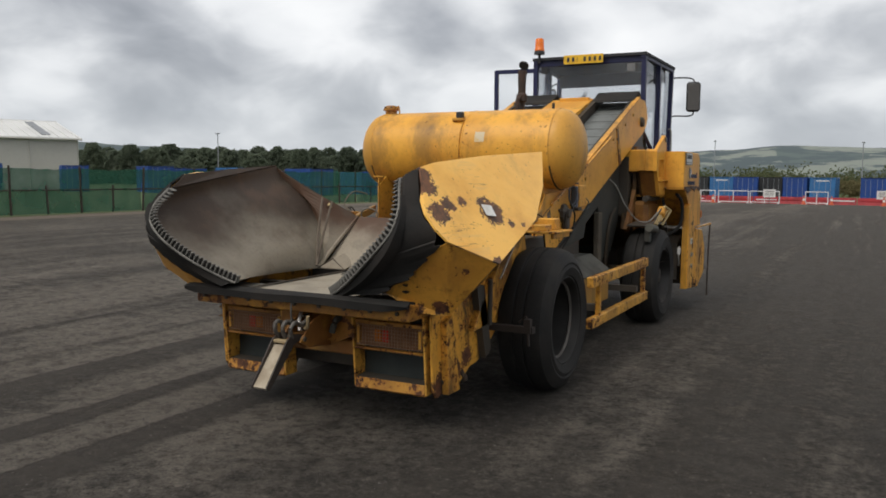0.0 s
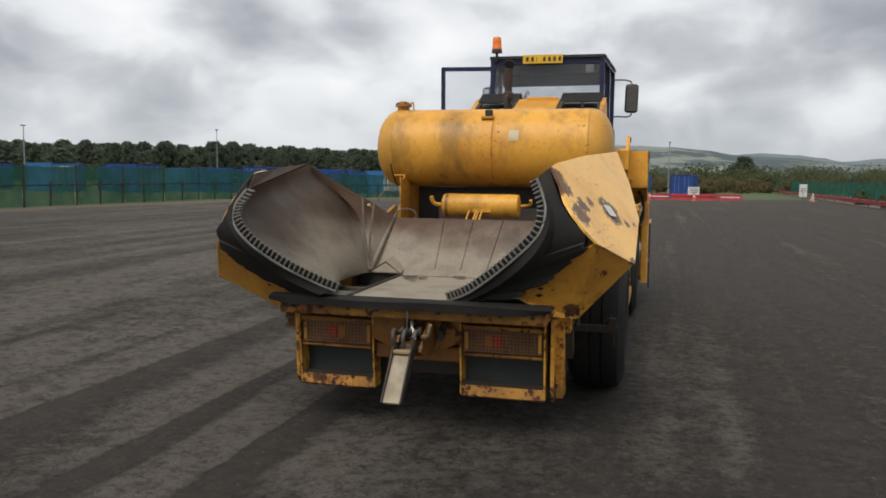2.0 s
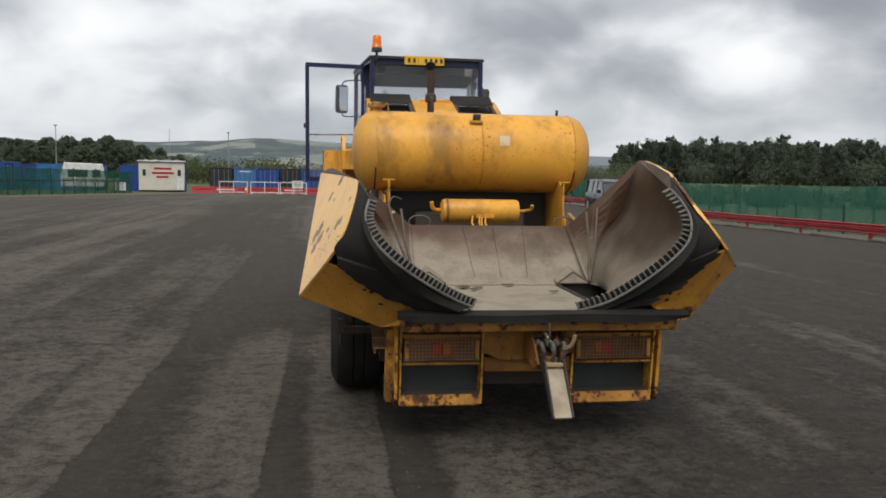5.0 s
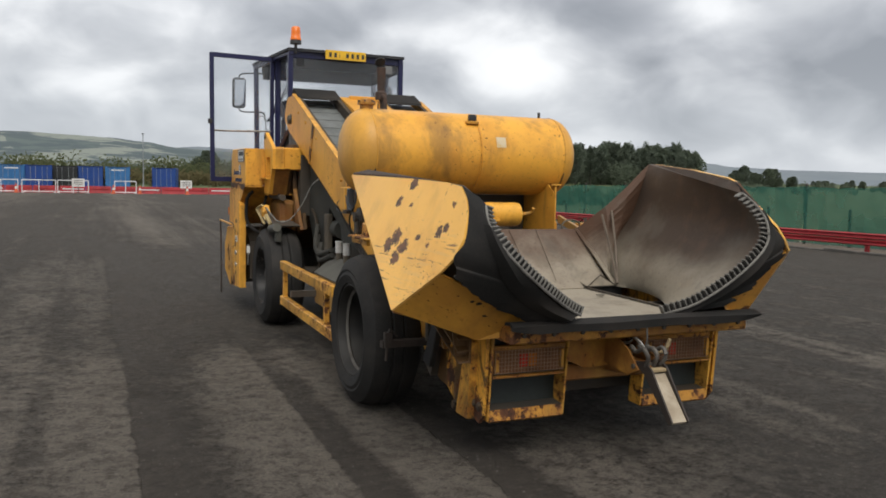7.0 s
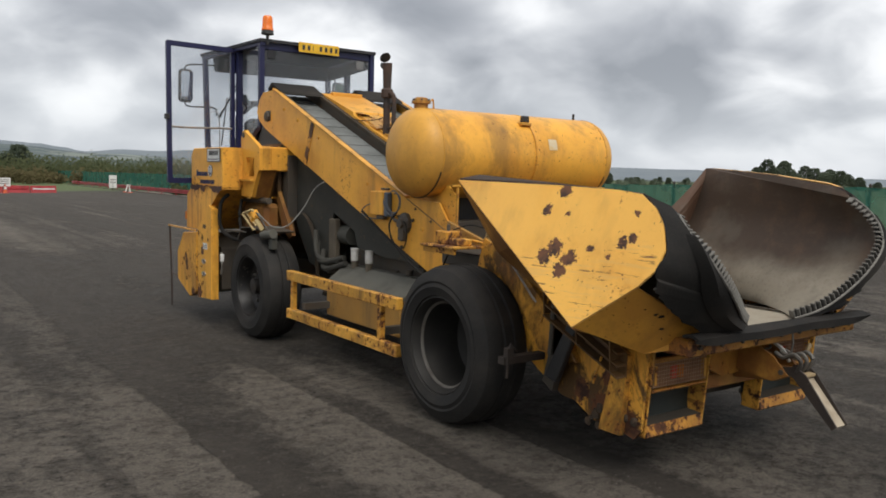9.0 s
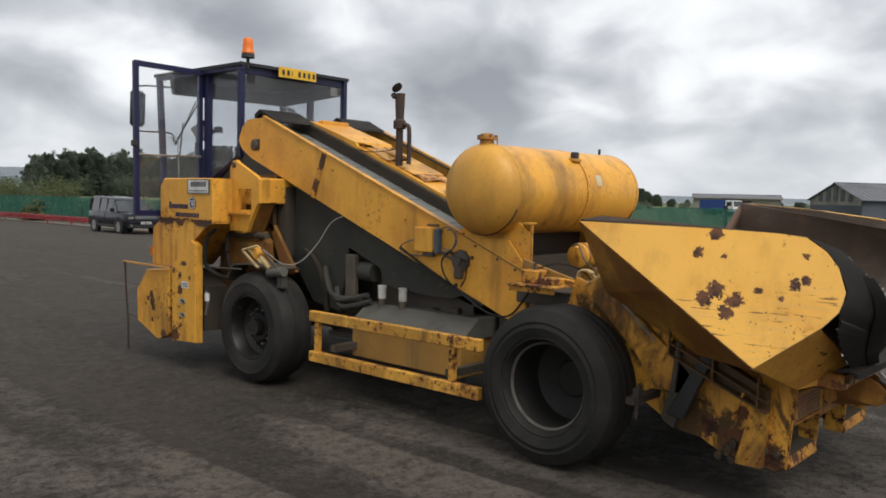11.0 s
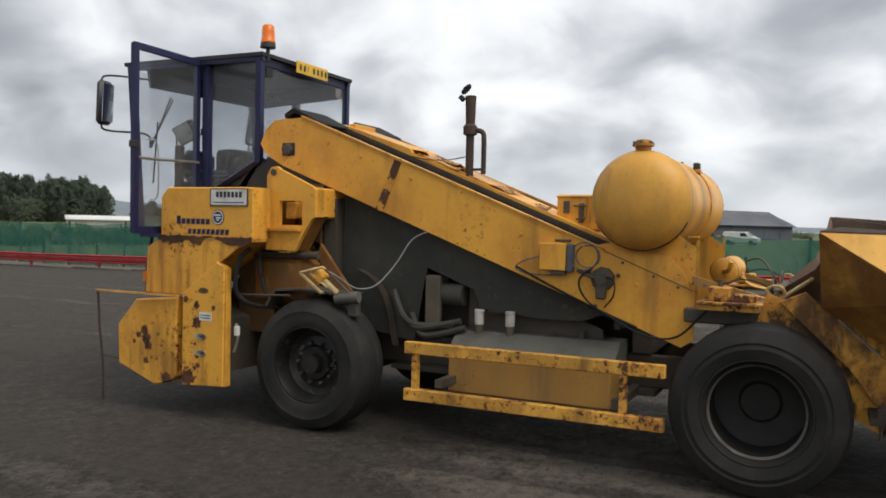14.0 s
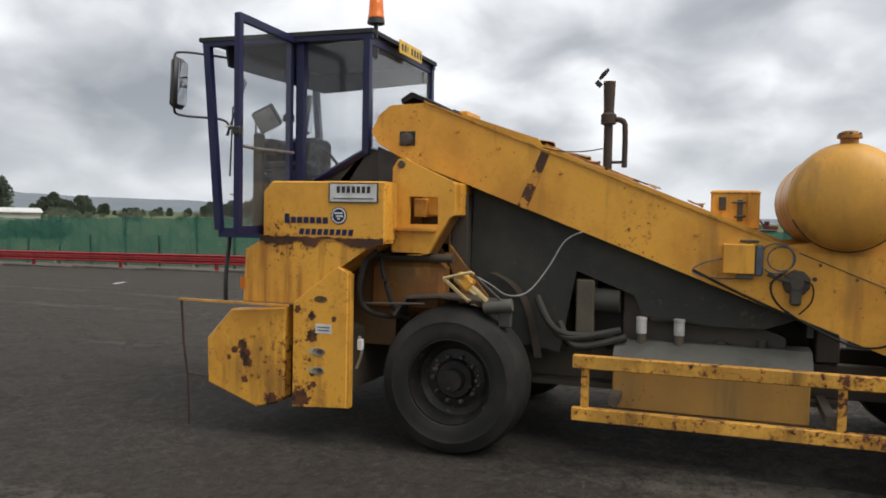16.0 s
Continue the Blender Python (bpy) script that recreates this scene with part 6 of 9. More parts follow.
# hood between the conveyors
part("centre_hood", P([(5.16, 2.56), (5.16, 2.58), (4.45, 2.345), (4.43, 2.305), (2.55, 1.555), (2.55, 1.52)], -0.25, 0.25), M_YEL, machine, "yellow cover between the conveyors")
part("hood_lid", P([(4.40, 2.296), (4.40, 2.312), (3.70, 2.033), (3.70, 2.017)], -0.20, 0.24), M_YELSCRAPED, machine, "rust-scuffed cover lid")
part("hood_box", B((-0.15, 5.08, 2.48), (0.22, 5.15, 2.595), 0.006), M_YEL, machine)
# torn cover plates lifted off the hood
rr = random.Random(14)
for y0, y1, x0, x1, lift in ((4.62, 4.34, -0.22, 0.05, 0.035), (4.36, 4.08, -0.05, 0.23, 0.045), (4.12, 3.98, -0.23, -0.02, 0.03), (3.72, 3.52, -0.2, 0.12, 0.02), (3.30, 3.18, -0.22, -0.08, 0.03)):
    rows = []
    for i in range(6):
        y = y0 + (y1 - y0) * i / 5
        z = 1.555 + (y - 2.55) * 0.400 + 0.012
        rows.append([(x0 + (x1 - x0) * j / 4 + rr.uniform(-0.008, 0.008), y + rr.uniform(-0.012, 0.012), z + lift * (i / 5) ** 2 * (0.4 + 0.6 * math.sin(j * 1.1 + y0 * 3)) + rr.uniform(0, 0.008)) for j in range(5)])
    part("torn_cover", sheet(bmesh.new(), rows, 0.004), M_RUSTEATEN, machine, "torn rusty cover plate")
exhaust = new("exhaust")
exhaust.parent = machine
tagged(exhaust, "sooty upright exhaust stack with a rain flap")
part("stack_pipe", L([(2.10, 0.035), (2.45, 0.035), (2.46, 0.06), (2.53, 0.06), (2.55, 0.04), (2.79, 0.048), (2.79, 0.03)], (-0.17, 3.91, 0), "z", 16), M_PIPE, exhaust, "", True)
part("side_pipe", T(smooth_path([(-0.17, 3.90, 2.50), (-0.17, 3.80, 2.48), (-0.17, 3.78, 2.40), (-0.17, 3.78, 2.12)]), 0.022, 10), M_PIPE, exhaust, "", True)
part("brace", T([(-0.17, 3.91, 2.16), (-0.17, 3.78, 2.16)], 0.012, 6), M_PIPE, exhaust)
part("rain_flap", L([(-0.005, 0.055), (0.005, 0.055), (0.005, 0)], (0, 0, 0), "z", 20), M_BLACK, exhaust).matrix_basis = pose(-0.17, 3.955, 2.85, -48)
part("flap_weight", B((-0.02, 0.05, -0.04), (0.02, 0.09, 0.01), 0.004, pose(-0.17, 3.955, 2.835, -45)), M_BLACK, exhaust)
part("stay_wire", T(sag((-0.17, 3.95, 2.27), (-0.3, 4.4, 2.27), 0.03), 0.005, 5), M_PIPE, exhaust)
part("tool_box", B((-0.13, 2.78, 1.66), (0.20, 3.13, 1.95), 0.012), M_YEL, machine, "small yellow box behind the tank")
part("box_latch", B((-0.148, 3.02, 1.80), (-0.128, 3.07, 1.90), 0.004), M_CHASSIS, machine, "black toggle latch")
part("box_latch", B((-0.148, 2.90, 1.72), (-0.128, 2.94, 1.88), 0.004), M_CHASSIS, machine, "black toggle latch")
part("latch_bar", T([(-0.15, 2.88, 1.86), (-0.15, 2.98, 1.86)], 0.008, 6), M_CHASSIS, machine)
part("latch_bar", T([(-0.15, 2.88, 1.76), (-0.15, 2.96, 1.75)], 0.008, 6), M_CHASSIS, machine)
part("box_lid_edge", B((-0.136, 2.775, 1.925), (0.206, 3.136, 1.94), 0.004), M_YELDIRTY, machine)
part("box_hinge", T([(-0.14, 2.86, 1.72), (-0.14, 2.86, 1.93)], 0.014, 8), M_YELDIRTY, machine)

# engine and dark works between the axles
eng = new("engine")
eng.parent = machine
tagged(eng, "grimy diesel engine in the dark under the conveyors")
part("block", B((-0.34, 2.9, 0.72), (0.40, 4.1, 1.20), 0.03), M_CHASSIS, eng)
part("gearbox", B((-0.28, 4.1, 0.62), (0.28, 4.55, 1.05), 0.06), M_GREY, eng)
part("pump", L([(0, 0.09), (0.2, 0.09), (0.24, 0.05), (0.24, 0)], (-0.62, 3.72, 1.12), "y", 14), M_GREY, eng, "", True)
part("radiator", B((-0.50, 2.25, 0.75), (0.50, 2.40, 1.35), 0.01), M_CHASSIS, eng)
part("air_filter", L([(0, 0.11), (0.36, 0.11), (0.40, 0.05)], (-0.45, 3.9, 1.22), "y", 18), worn("rusty_can", (0.05, 0.03, 0.02), (0.03, 0.022, 0.018)), eng, "", True)
for s in (-1, 1):
    part("inner_hopper_plate", P([(4.84, 1.95), (4.86, 1.15), (4.55, 0.78), (4.15, 0.72), (4.04, 1.33), (3.62, 1.17), (3.56, 1.03), (3.10, 0.98), (2.75, 0.98), (2.55, 1.05), (2.55, 1.10), (4.46, 1.82)], s * 0.655, s * 0.675), M_DARKPLATE, eng, "dark hopper side plate")
    part("stay", B((s * 0.70 - 0.03, 3.90, 0.74), (s * 0.70 + 0.03, 4.03, 1.27), 0.01), M_BOXGREY, eng)
    part("battery_bay", P([(3.70, 0.70), (3.70, 1.30), (2.60, 0.92), (2.60, 0.70)], s * 0.56, s * 0.58), M_CHASSIS, eng)
for i, (y0, z0, y1, z1) in enumerate(((4.32, 1.13, 3.76, 0.88), (4.28, 1.02, 3.70, 0.92), (4.15, 0.95, 3.66, 0.87))):
    part("hose", T(smooth_path([(-0.72, y0, z0), (-0.78, (y0 + y1) / 2 + 0.1, (z0 + z1) / 2 - 0.12), (-0.74, y1, z1)]), 0.026, 8), M_HOSE, eng, "thick dusty hydraulic hose", True)
# added dark panel blocks the view through the shaded engine bay
part("centre_gap_panel", P([(4.86, 1.86), (4.86, 0.55), (2.3, 0.55), (2.3, 0.98)], -0.02, 0.02), M_CHASSIS, eng)
part("oil_cooler", B((-0.66, 3.30, 0.98), (-0.50, 3.52, 1.25), 0.02), M_CHASSIS, eng, "grimy dark cooler")
part("belly_plate", B((-0.6, 2.2, 0.46), (0.6, 4.4, 0.50)), M_CHASSIS, eng)


def deck_tank(s):
    t = new("deck_tank")
    t.parent = machine
    tagged(t, "dusty fuel tank with a sloping grey top")
    part("tank_body", B((min(s * 0.46, s * 0.90), 2.46, 0.39), (max(s * 0.46, s * 0.90), 3.73, 0.69), 0.01), M_DULL, t)
    bm = bmesh.new()
    prism(bm, [(s * 0.905, 0.69), (s * 0.905, 0.70), (s * 0.70, 0.85), (s * 0.44, 0.85), (s * 0.44, 0.69)], 2.44, 3.74, "y")
    part("tank_top", bm, M_TANKTOP, t, "dusty grey sloping tank top")
    if s < 0:
        for y in (3.56, 3.30):
            part("filter", L([(0.905, 0.037), (1.0, 0.037), (1.003, 0.041), (1.020, 0.039), (1.022, 0)], (-0.70, y, 0), "z", 20), M_FILTER, t, "white canister filter", True)
            part("filter_neck", L([(0.83, 0.030), (0.905, 0.034)], (-0.70, y, 0), "z", 14), M_BOXGREY, t)
    part("filler", L([(0.84, 0.03), (0.90, 0.03), (0.90, 0)], (s * 0.62, 2.75, 0), "z", 14), M_CHASSIS, t)
    part("filler", L([(0.84, 0.045), (0.87, 0.045), (0.87, 0)], (s * 0.60, 3.02, 0), "z", 14), M_CHASSIS, t)
    st = new("side_step")
    st.parent = machine
    tagged(st, "scraped yellow side step rail")
    ya, yb = (2.03, 3.96) if s < 0 else (2.20, 4.18)
    for z0, z1 in ((0.705, 0.795), (0.35, 0.44)):
        part("rail", B((s * 1.17 - 0.03, ya, z0), (s * 1.17 + 0.03, yb, z1), 0.006), M_YELSCRAPED, st)
    for y in (ya + 0.25, yb - 0.11):
        part("step_post", B((s * 1.165 - 0.02, y, 0.44), (s * 1.165 + 0.02, y + 0.05, 0.705)), M_YELSCRAPED, st)
    for y in (ya + 0.3, yb - 0.3):
        part("step_arm", B((min(s * 0.45, s * 1.15), y, 0.46), (max(s * 0.45, s * 1.15), y + 0.06, 0.52)), M_CHASSIS, st)


both(deck_tank)


# front end: arms, cabinets, spread box
def front_side(s):
    xa, xb = sorted((s * 1.06, s * 1.10))
    arm = bmesh.new()
    for poly in ([(5.34, 1.42), (5.34, 2.06), (5.30, 2.125), (5.245, 2.135), (5.21, 2.11), (5.21, 1.42)],
                 [(5.21, 2.11), (4.88, 1.965), (4.855, 1.94), (4.855, 1.85), (5.21, 1.85)],
                 [(4.98, 1.85), (4.855, 1.85), (4.855, 1.72), (4.89, 1.70), (4.98, 1.56)],
                 [(5.21, 1.65), (4.98, 1.65), (4.98, 1.56), (5.05, 1.435), (5.21, 1.425)]):
        prism(arm, poly, xa, xb)
    part("lift_arm", arm, M_YEL, machine, "thick yellow bracket plate with a square opening")
    part("arm_edge", P([(4.88, 1.965), (4.855, 1.94), (4.855, 1.72), (4.875, 1.72), (4.875, 1.955)], s * 0.97, s * 1.06), M_YELDIRTY, machine)
    part("arm_edge", P([(4.855, 1.725), (4.89, 1.70), (5.05, 1.435), (5.065, 1.45), (4.90, 1.72)], s * 0.90, s * 1.06), M_SHADEBROWNED, machine, "brown underside of the bracket")
    part("arm_pin", L([(0, 0.028), (s * 0.012, 0.028), (s * 0.012, 0)], (s * 1.10, 5.27, 2.085), "x", 12), M_CHASSIS, machine)
    part("arm_beam", B((min(s * 0.60, s * 0.97), 4.875, 1.71), (max(s * 0.60, s * 0.97), 5.16, 1.96), 0.012), M_YEL, machine, "yellow box beam across under the conveyor")
    # added plate: the dark of the opening is drawn as brown
    part("arm_shade_plate", B((min(s * 0.93, s * 0.94), 5.165, 1.60), (max(s * 0.93, s * 0.94), 5.30, 1.98)), M_BROWN, machine, "added brown plate for the shade inside the bracket opening")
    part("arm_ledge", B((min(s * 0.92, s * 1.14), 4.99, 1.60), (max(s * 0.92, s * 1.14), 5.34, 1.62)), M_YELDIRTY, machine)
    part("arm_gusset", P([(4.92, 1.71), (5.16, 1.71), (5.34, 1.42), (5.10, 1.42)], s * 0.86, s * 0.90), M_BROWN, machine)
    part("arm_gusset", P([(5.10, 1.42), (5.34, 1.42), (5.34, 1.44), (5.10, 1.44)], s * 0.80, s * 1.10), M_YELDIRTY, machine)
    part("arm_inner", B((min(s * 0.80, s * 0.84), 4.98, 1.44), (max(s * 0.80, s * 0.84), 5.34, 2.0)), M_BROWN, machine)
    part("strut", P([(5.00, 1.66), (5.08, 1.66), (5.28, 1.42), (5.12, 1.42), (4.92, 1.05), (4.80, 1.05)], s * 0.72, s * 0.76), M_BROWN, machine)
    # added sheet keeps sky out and draws the gap's shade as black
    part("dark_gap_sheet", P([(4.90, 1.95), (5.62, 2.25), (5.62, 1.55), (4.90, 1.55)], s * 0.72, s * 0.75), M_BLACK, machine, "added black sheet for the dark gap behind the conveyor head")
    cab_ = new("side_cabinet")
    cab_.parent = machine
    tagged(cab_, "yellow steel side cabinet with a rusted seam")
    xo = s * 1.32
    part("upper_box", P([(6.30, 1.87), (6.22, 1.95), (5.305, 1.95), (5.305, 1.53), (6.30, 1.53)], xo, s * 0.82, "x", 0.01), M_YEL, cab_)
    edge = [5.31 + q * 1.01 / 60 for q in range(61)]
    ragged = [(y, 1.492 + 0.055 * noise.noise((y * 8.3, s * 0.37 + 0.5, 1.3)) + 0.025 * noise.noise((y * 27.0, s * 0.21, 2.6))) for y in edge]
    bm = bmesh.new()
    sheet(bm, [[(xo + s * 0.008, y, 1.538 + 0.015 * noise.noise((y * 19.0, 0.4, s * 0.3))), (xo + s * 0.008, y, z)] for y, z in ragged], 0.003)
    part("seam", bm, worn("seam_rust", DARKRUST, RUST, None, 0.70), cab_, "ragged rust line along the seam")
    part("seam_ledge", B((min(xo + s * 0.002, xo - s * 0.2), 5.31, 1.505), (max(xo + s * 0.002, xo - s * 0.2), 6.32, 1.53)), M_YELDIRTY, cab_)
    part("lower_skirt", P([(6.32, 1.505), (5.36, 1.515), (5.68, 1.30), (6.03, 1.035), (6.47, 1.035), (6.45, 1.43)], xo, s * 0.85, "x", 0.006), M_DRIP, cab_, "rust-streaked sloping skirt")
    pn = part("control_panel", P([(5.575, 1.29), (5.66, 1.33), (6.02, 1.05), (6.02, 0.27), (5.575, 0.30)], s * 1.345, s * 1.27, "x", 0.006), yellow_paint("panel_yellow", [(s * 1.345, 5.86, 0.955, 0.032), (s * 1.345, 5.86, 0.817, 0.05), (s * 1.345, 5.68, 0.945, 0.02), (s * 1.345, 5.84, 0.45, 0.022), (s * 1.345, 5.96, 0.34, 0.075), (s * 1.345, 5.855, 0.53, 0.02), (s * 1.345, 5.88, 0.43, 0.018), (s * 1.345, 5.98, 1.0, 0.03)], chips=0.63, grime=0.7), cab_, "yellow control panel with worn switches")
    part("flange", B((min(s * 1.27, s * 1.335), 5.56, 0.30), (max(s * 1.27, s * 1.335), 5.585, 1.28)), M_YELDIRTY, cab_)
    bm = L([(0, 0.055), (s * 0.004, 0.053), (s * 0.003, 0.02), (s * 0.002, 0)], (s * 1.343, 5.79, 1.085), "x", 18)
    for v in bm.verts:
        v.co.z = 1.085 + (v.co.z - 1.085) * 0.48 + 0.006 * noise.noise(v.co * 40)
    part("worn_recess", bm, M_BROWN, cab_, "worn brown switch recess")
    for z, r in ((0.70, 0.046), (0.56, 0.043)):
        for nm, prof, yy, m, lab in (("lamp_ring", [(0, r), (s * 0.012, r * 0.96), (s * 0.012, r * 0.80), (s * 0.004, r * 0.76), (s * 0.004, 0)], 5.80, M_BRIGHT, "scraped bare-metal lamp ring"),
                                     ("lamp_socket", [(0, r * 0.66), (s * 0.010, r * 0.58), (s * 0.008, 0)], 5.783, M_CHASSIS, "dark broken lamp socket"),
                                     ("scrape", [(0, 0.043), (s * 0.0015, 0.040), (s * 0.0015, 0)], 5.85, M_PALE, "")):
            bm = L(prof, (s * 1.3445, yy, z), "x", 18)
            for v in bm.verts:
                v.co.z = z + (v.co.z - z) * 0.62 + 0.004 * noise.noise(v.co * 45)
                v.co.y = yy + (v.co.y - yy) * 1.12
            part(nm, bm, m, cab_, lab)
    part("notice", B((min(s * 1.344, s * 1.348), 5.70, 0.835), (max(s * 1.344, s * 1.348), 5.83, 0.905)), M_WHITE, cab_, "small white notice")
    for i in range(2):
        part("notice_line", B((min(s * 1.347, s * 1.350), 5.715, 0.855 + i * 0.022), (max(s * 1.347, s * 1.350), 5.815, 0.862 + i * 0.022)), M_GREY, cab_)
    part("door_handle", T(smooth_path([(s * 1.25, 5.52, 0.82), (s * 1.25, 5.50, 0.70), (s * 1.25, 5.54, 0.58)]), 0.012, 7), M_BRIGHT, cab_)
    part("handle_grip", B((s * 1.25 - 0.018, 5.49, 0.72), (s * 1.25 + 0.018, 5.53, 0.80), 0.005), M_WHITE, cab_)
    # sign plate with lettering shown as plain bars
    sx = xo + s * 0.004
    part("sign_plate", B((min(sx, sx + s * 0.006), 5.355, 1.795), (max(sx, sx + s * 0.006), 5.745, 1.94), 0.002), M_WHITE, cab_, "white maker's sign plate with a black border")
    for y in (5.355, 5.737):
        part("sign_edge", B((min(sx, sx + s * 0.008), y, 1.795), (max(sx, sx + s * 0.008), y + 0.008, 1.94)), M_BLACK, cab_)
    for z in (1.795, 1.932):
        part("sign_edge", B((min(sx, sx + s * 0.008), 5.363, z), (max(sx, sx + s * 0.008), 5.737, z + 0.008)), M_BLACK, cab_)
    for i in range(7):
        y = 5.415 + i * 0.040
        part("sign_bar", B((min(sx, sx + s * 0.009), y, 1.865), (max(sx, sx + s * 0.009), y + 0.026, 1.912)), M_BLACK, cab_)
    part("sign_line", B((min(sx, sx + s * 0.009), 5.39, 1.820), (max(sx, sx + s * 0.009), 5.71, 1.828)), M_GREY, cab_)
    # owner's marking: disc and two rows of bars
    part("logo_disc", L([(0, 0.064), (s * 0.005, 0.064), (s * 0.005, 0)], (xo + s * 0.001, 5.665, 1.70), "x", 28), M_LETTER, cab_, "round dark blue emblem")
    part("logo_ring", L([(s * 0.0, 0.057), (s * 0.007, 0.057), (s * 0.007, 0.048), (0, 0.048)], (xo + s * 0.001, 5.665, 1.70), "x", 28), M_WHITE, cab_)
    for dz, a, b in ((0.018, -0.03, 0.035), (-0.004, -0.035, 0.02), (-0.022, -0.012, 0.012)):
        part("logo_bar", B((min(xo + s * 0.004, xo + s * 0.009), 5.665 + a, 1.70 + dz - 0.006), (max(xo + s * 0.004, xo + s * 0.009), 5.665 + b, 1.70 + dz + 0.006)), M_WHITE, cab_)
    for i in range(7):
        y = 5.755 + i * 0.053
        part("letter_bar", B((min(xo, xo + s * 0.004), y, 1.640), (max(xo, xo + s * 0.004), y + 0.040, 1.686 + 0.022 * (i == 6))), M_LETTER, cab_)
    for i in range(9):
        y = 5.555 + i * 0.050
        hi_ = 1.600
        part("letter_bar", P([(y, 1.556), (y + 0.036, 1.556), (y + 0.028, hi_), (y - 0.008, hi_)], xo, xo + s * 0.004), M_LETTER, cab_)
    # end plate of the spread box
    part("end_plate", P([(6.78, 0.735), (6.565, 0.97), (6.09, 1.01), (6.10, 0.33), (6.16, 0.28), (6.34, 0.235), (6.77, 0.39)], s * 1.335, s * 1.215, "x", 0.012), yellow_paint("end_yellow", [(s * 1.34, 6.46, 0.70, 0.045), (s * 1.34, 6.44, 0.64, 0.05), (s * 1.34, 6.415, 0.58, 0.045), (s * 1.34, 6.53, 0.66, 0.03), (s * 1.34, 6.58, 0.60, 0.02), (s * 1.34, 6.44, 0.44, 0.03), (s * 1.34, 6.2, 0.3, 0.06)], chips=0.635, grime=0.7), machine, "yellow eight-sided end plate")
    part("marker_arm", B((s * 1.36 - 0.012, 6.05, 1.018), (s * 1.36 + 0.012, 7.02, 1.034)), M_YELDIRTY, machine, "thin marker arm")
    part("marker_rod", T([(s * 1.36, 7.0, 1.03), (s * 1.355, 6.98, 0.7), (s * 1.36, 6.93, 0.4), (s * 1.36, 6.92, 0.05)], 0.011, 6), M_PIPE, machine, "thin hanging marker rod")
    part("marker_tie", T([(s * 1.34, 6.76, 0.43), (s * 1.36, 6.93, 0.45)], 0.008, 5), M_PIPE, machine)
    part("side_marker", B((min(s * 1.325, s * 1.335), 6.45, 1.13), (max(s * 1.325, s * 1.335), 6.485, 1.22)), M_AMBERLAMP, machine, "small amber side marker")
    # lamp on a bracket over the front tyre
    wl_ = new("work_lamp")
    wl_.parent = machine
    tagged(wl_, "broken yellow work lamp bracket above the tyre")
    part("frame", T([(s * 1.27, 4.87, 1.275), (s * 1.25, 4.67, 1.325), (s * 1.24, 4.655, 1.31)], 0.012, 5), M_PALE, wl_, "bleached bent lamp guard")
    part("frame", T([(s * 1.27, 4.87, 1.275), (s * 1.22, 4.70, 1.12), (s * 1.22, 4.685, 1.13)], 0.014, 5), M_PALE, wl_)
    part("frame", T([(s * 1.26, 4.80, 1.29), (s * 1.215, 4.65, 1.165)], 0.008, 5), M_PALE, wl_)
    part("lamp_body", B((-0.045, -0.065, -0.040), (0.045, 0.065, 0.045), 0.012, pose(s * 1.20, 4.735, 1.255, 35)), M_YELDIRTY, wl_)
    part("lamp_arm", T([(s * 1.20, 4.70, 1.23), (s * 1.17, 4.58, 1.12)], 0.024, 8), M_PALE, wl_)
    part("lamp_arm", T([(s * 1.21, 4.66, 1.30), (s * 1.16, 4.48, 1.13)], 0.009, 6), M_CHASSIS, wl_)
    part("lamp_can", T([(s * 1.16, 4.60, 1.075), (s * 1.14, 4.40, 1.10)], 0.046, 14), M_TANKTOP, wl_, "", True)
    part("can_end", L([(-0.004, 0.0), (-0.004, 0.026), (0.012, 0.028), (0.014, 0.0)], (s * 1.165, 4.55, 1.083), "y", 12), M_YEL, wl_)
    part("lamp_foot", B((s * 1.12 - 0.03, 4.41, 0.94), (s * 1.12 + 0.03, 4.50, 1.08), 0.008), M_GREY, wl_)
    part("wire", T(smooth_path([(s * 1.20, 4.64, 1.29), (s * 1.18, 4.55, 1.24), (s * 1.12, 4.44, 1.165), (s * 1.02, 4.32, 1.19), (s * 0.92, 4.20, 1.36), (s * 0.85, 4.10, 1.55), (s * 0.81, 3.98, 1.62)]), 0.006, 6), M_CABLEPALE, wl_, "pale loose wire")
    part("mudguard", P([(5.30, 0.98), (5.20, 1.12), (4.95, 1.14), (4.52, 1.11), (4.53, 1.095), (4.95, 1.125), (5.19, 1.105), (5.28, 0.975)], s * 0.86, s * 1.16), M_CHASSIS, machine, "dirty black mudguard")
    # added backing panel closes the view through beside the hopper cheek
    part("inner_panel", B((min(s * 0.93, s * 0.95), 5.36, 0.72), (max(s * 0.93, s * 0.95), 5.74, 1.52)), M_BROWN, machine, "dark brown inner panel")
    part("hose_loop", T(smooth_path([(s * 1.22, 5.40, 1.45), (s * 1.27, 5.48, 1.35), (s * 1.26, 5.52, 1.1), (s * 1.15, 5.45, 0.98), (s * 1.0, 5.3, 0.95)]), 0.02, 8), M_RUBBER, machine, "", True)
    part("hose_loop", T(smooth_path([(s * 1.05, 5.45, 1.40), (s * 1.1, 5.38, 1.2), (s * 1.08, 5.30, 1.0), (s * 0.95, 5.2, 0.9)]), 0.018, 8), M_RUBBER, machine, "", True)


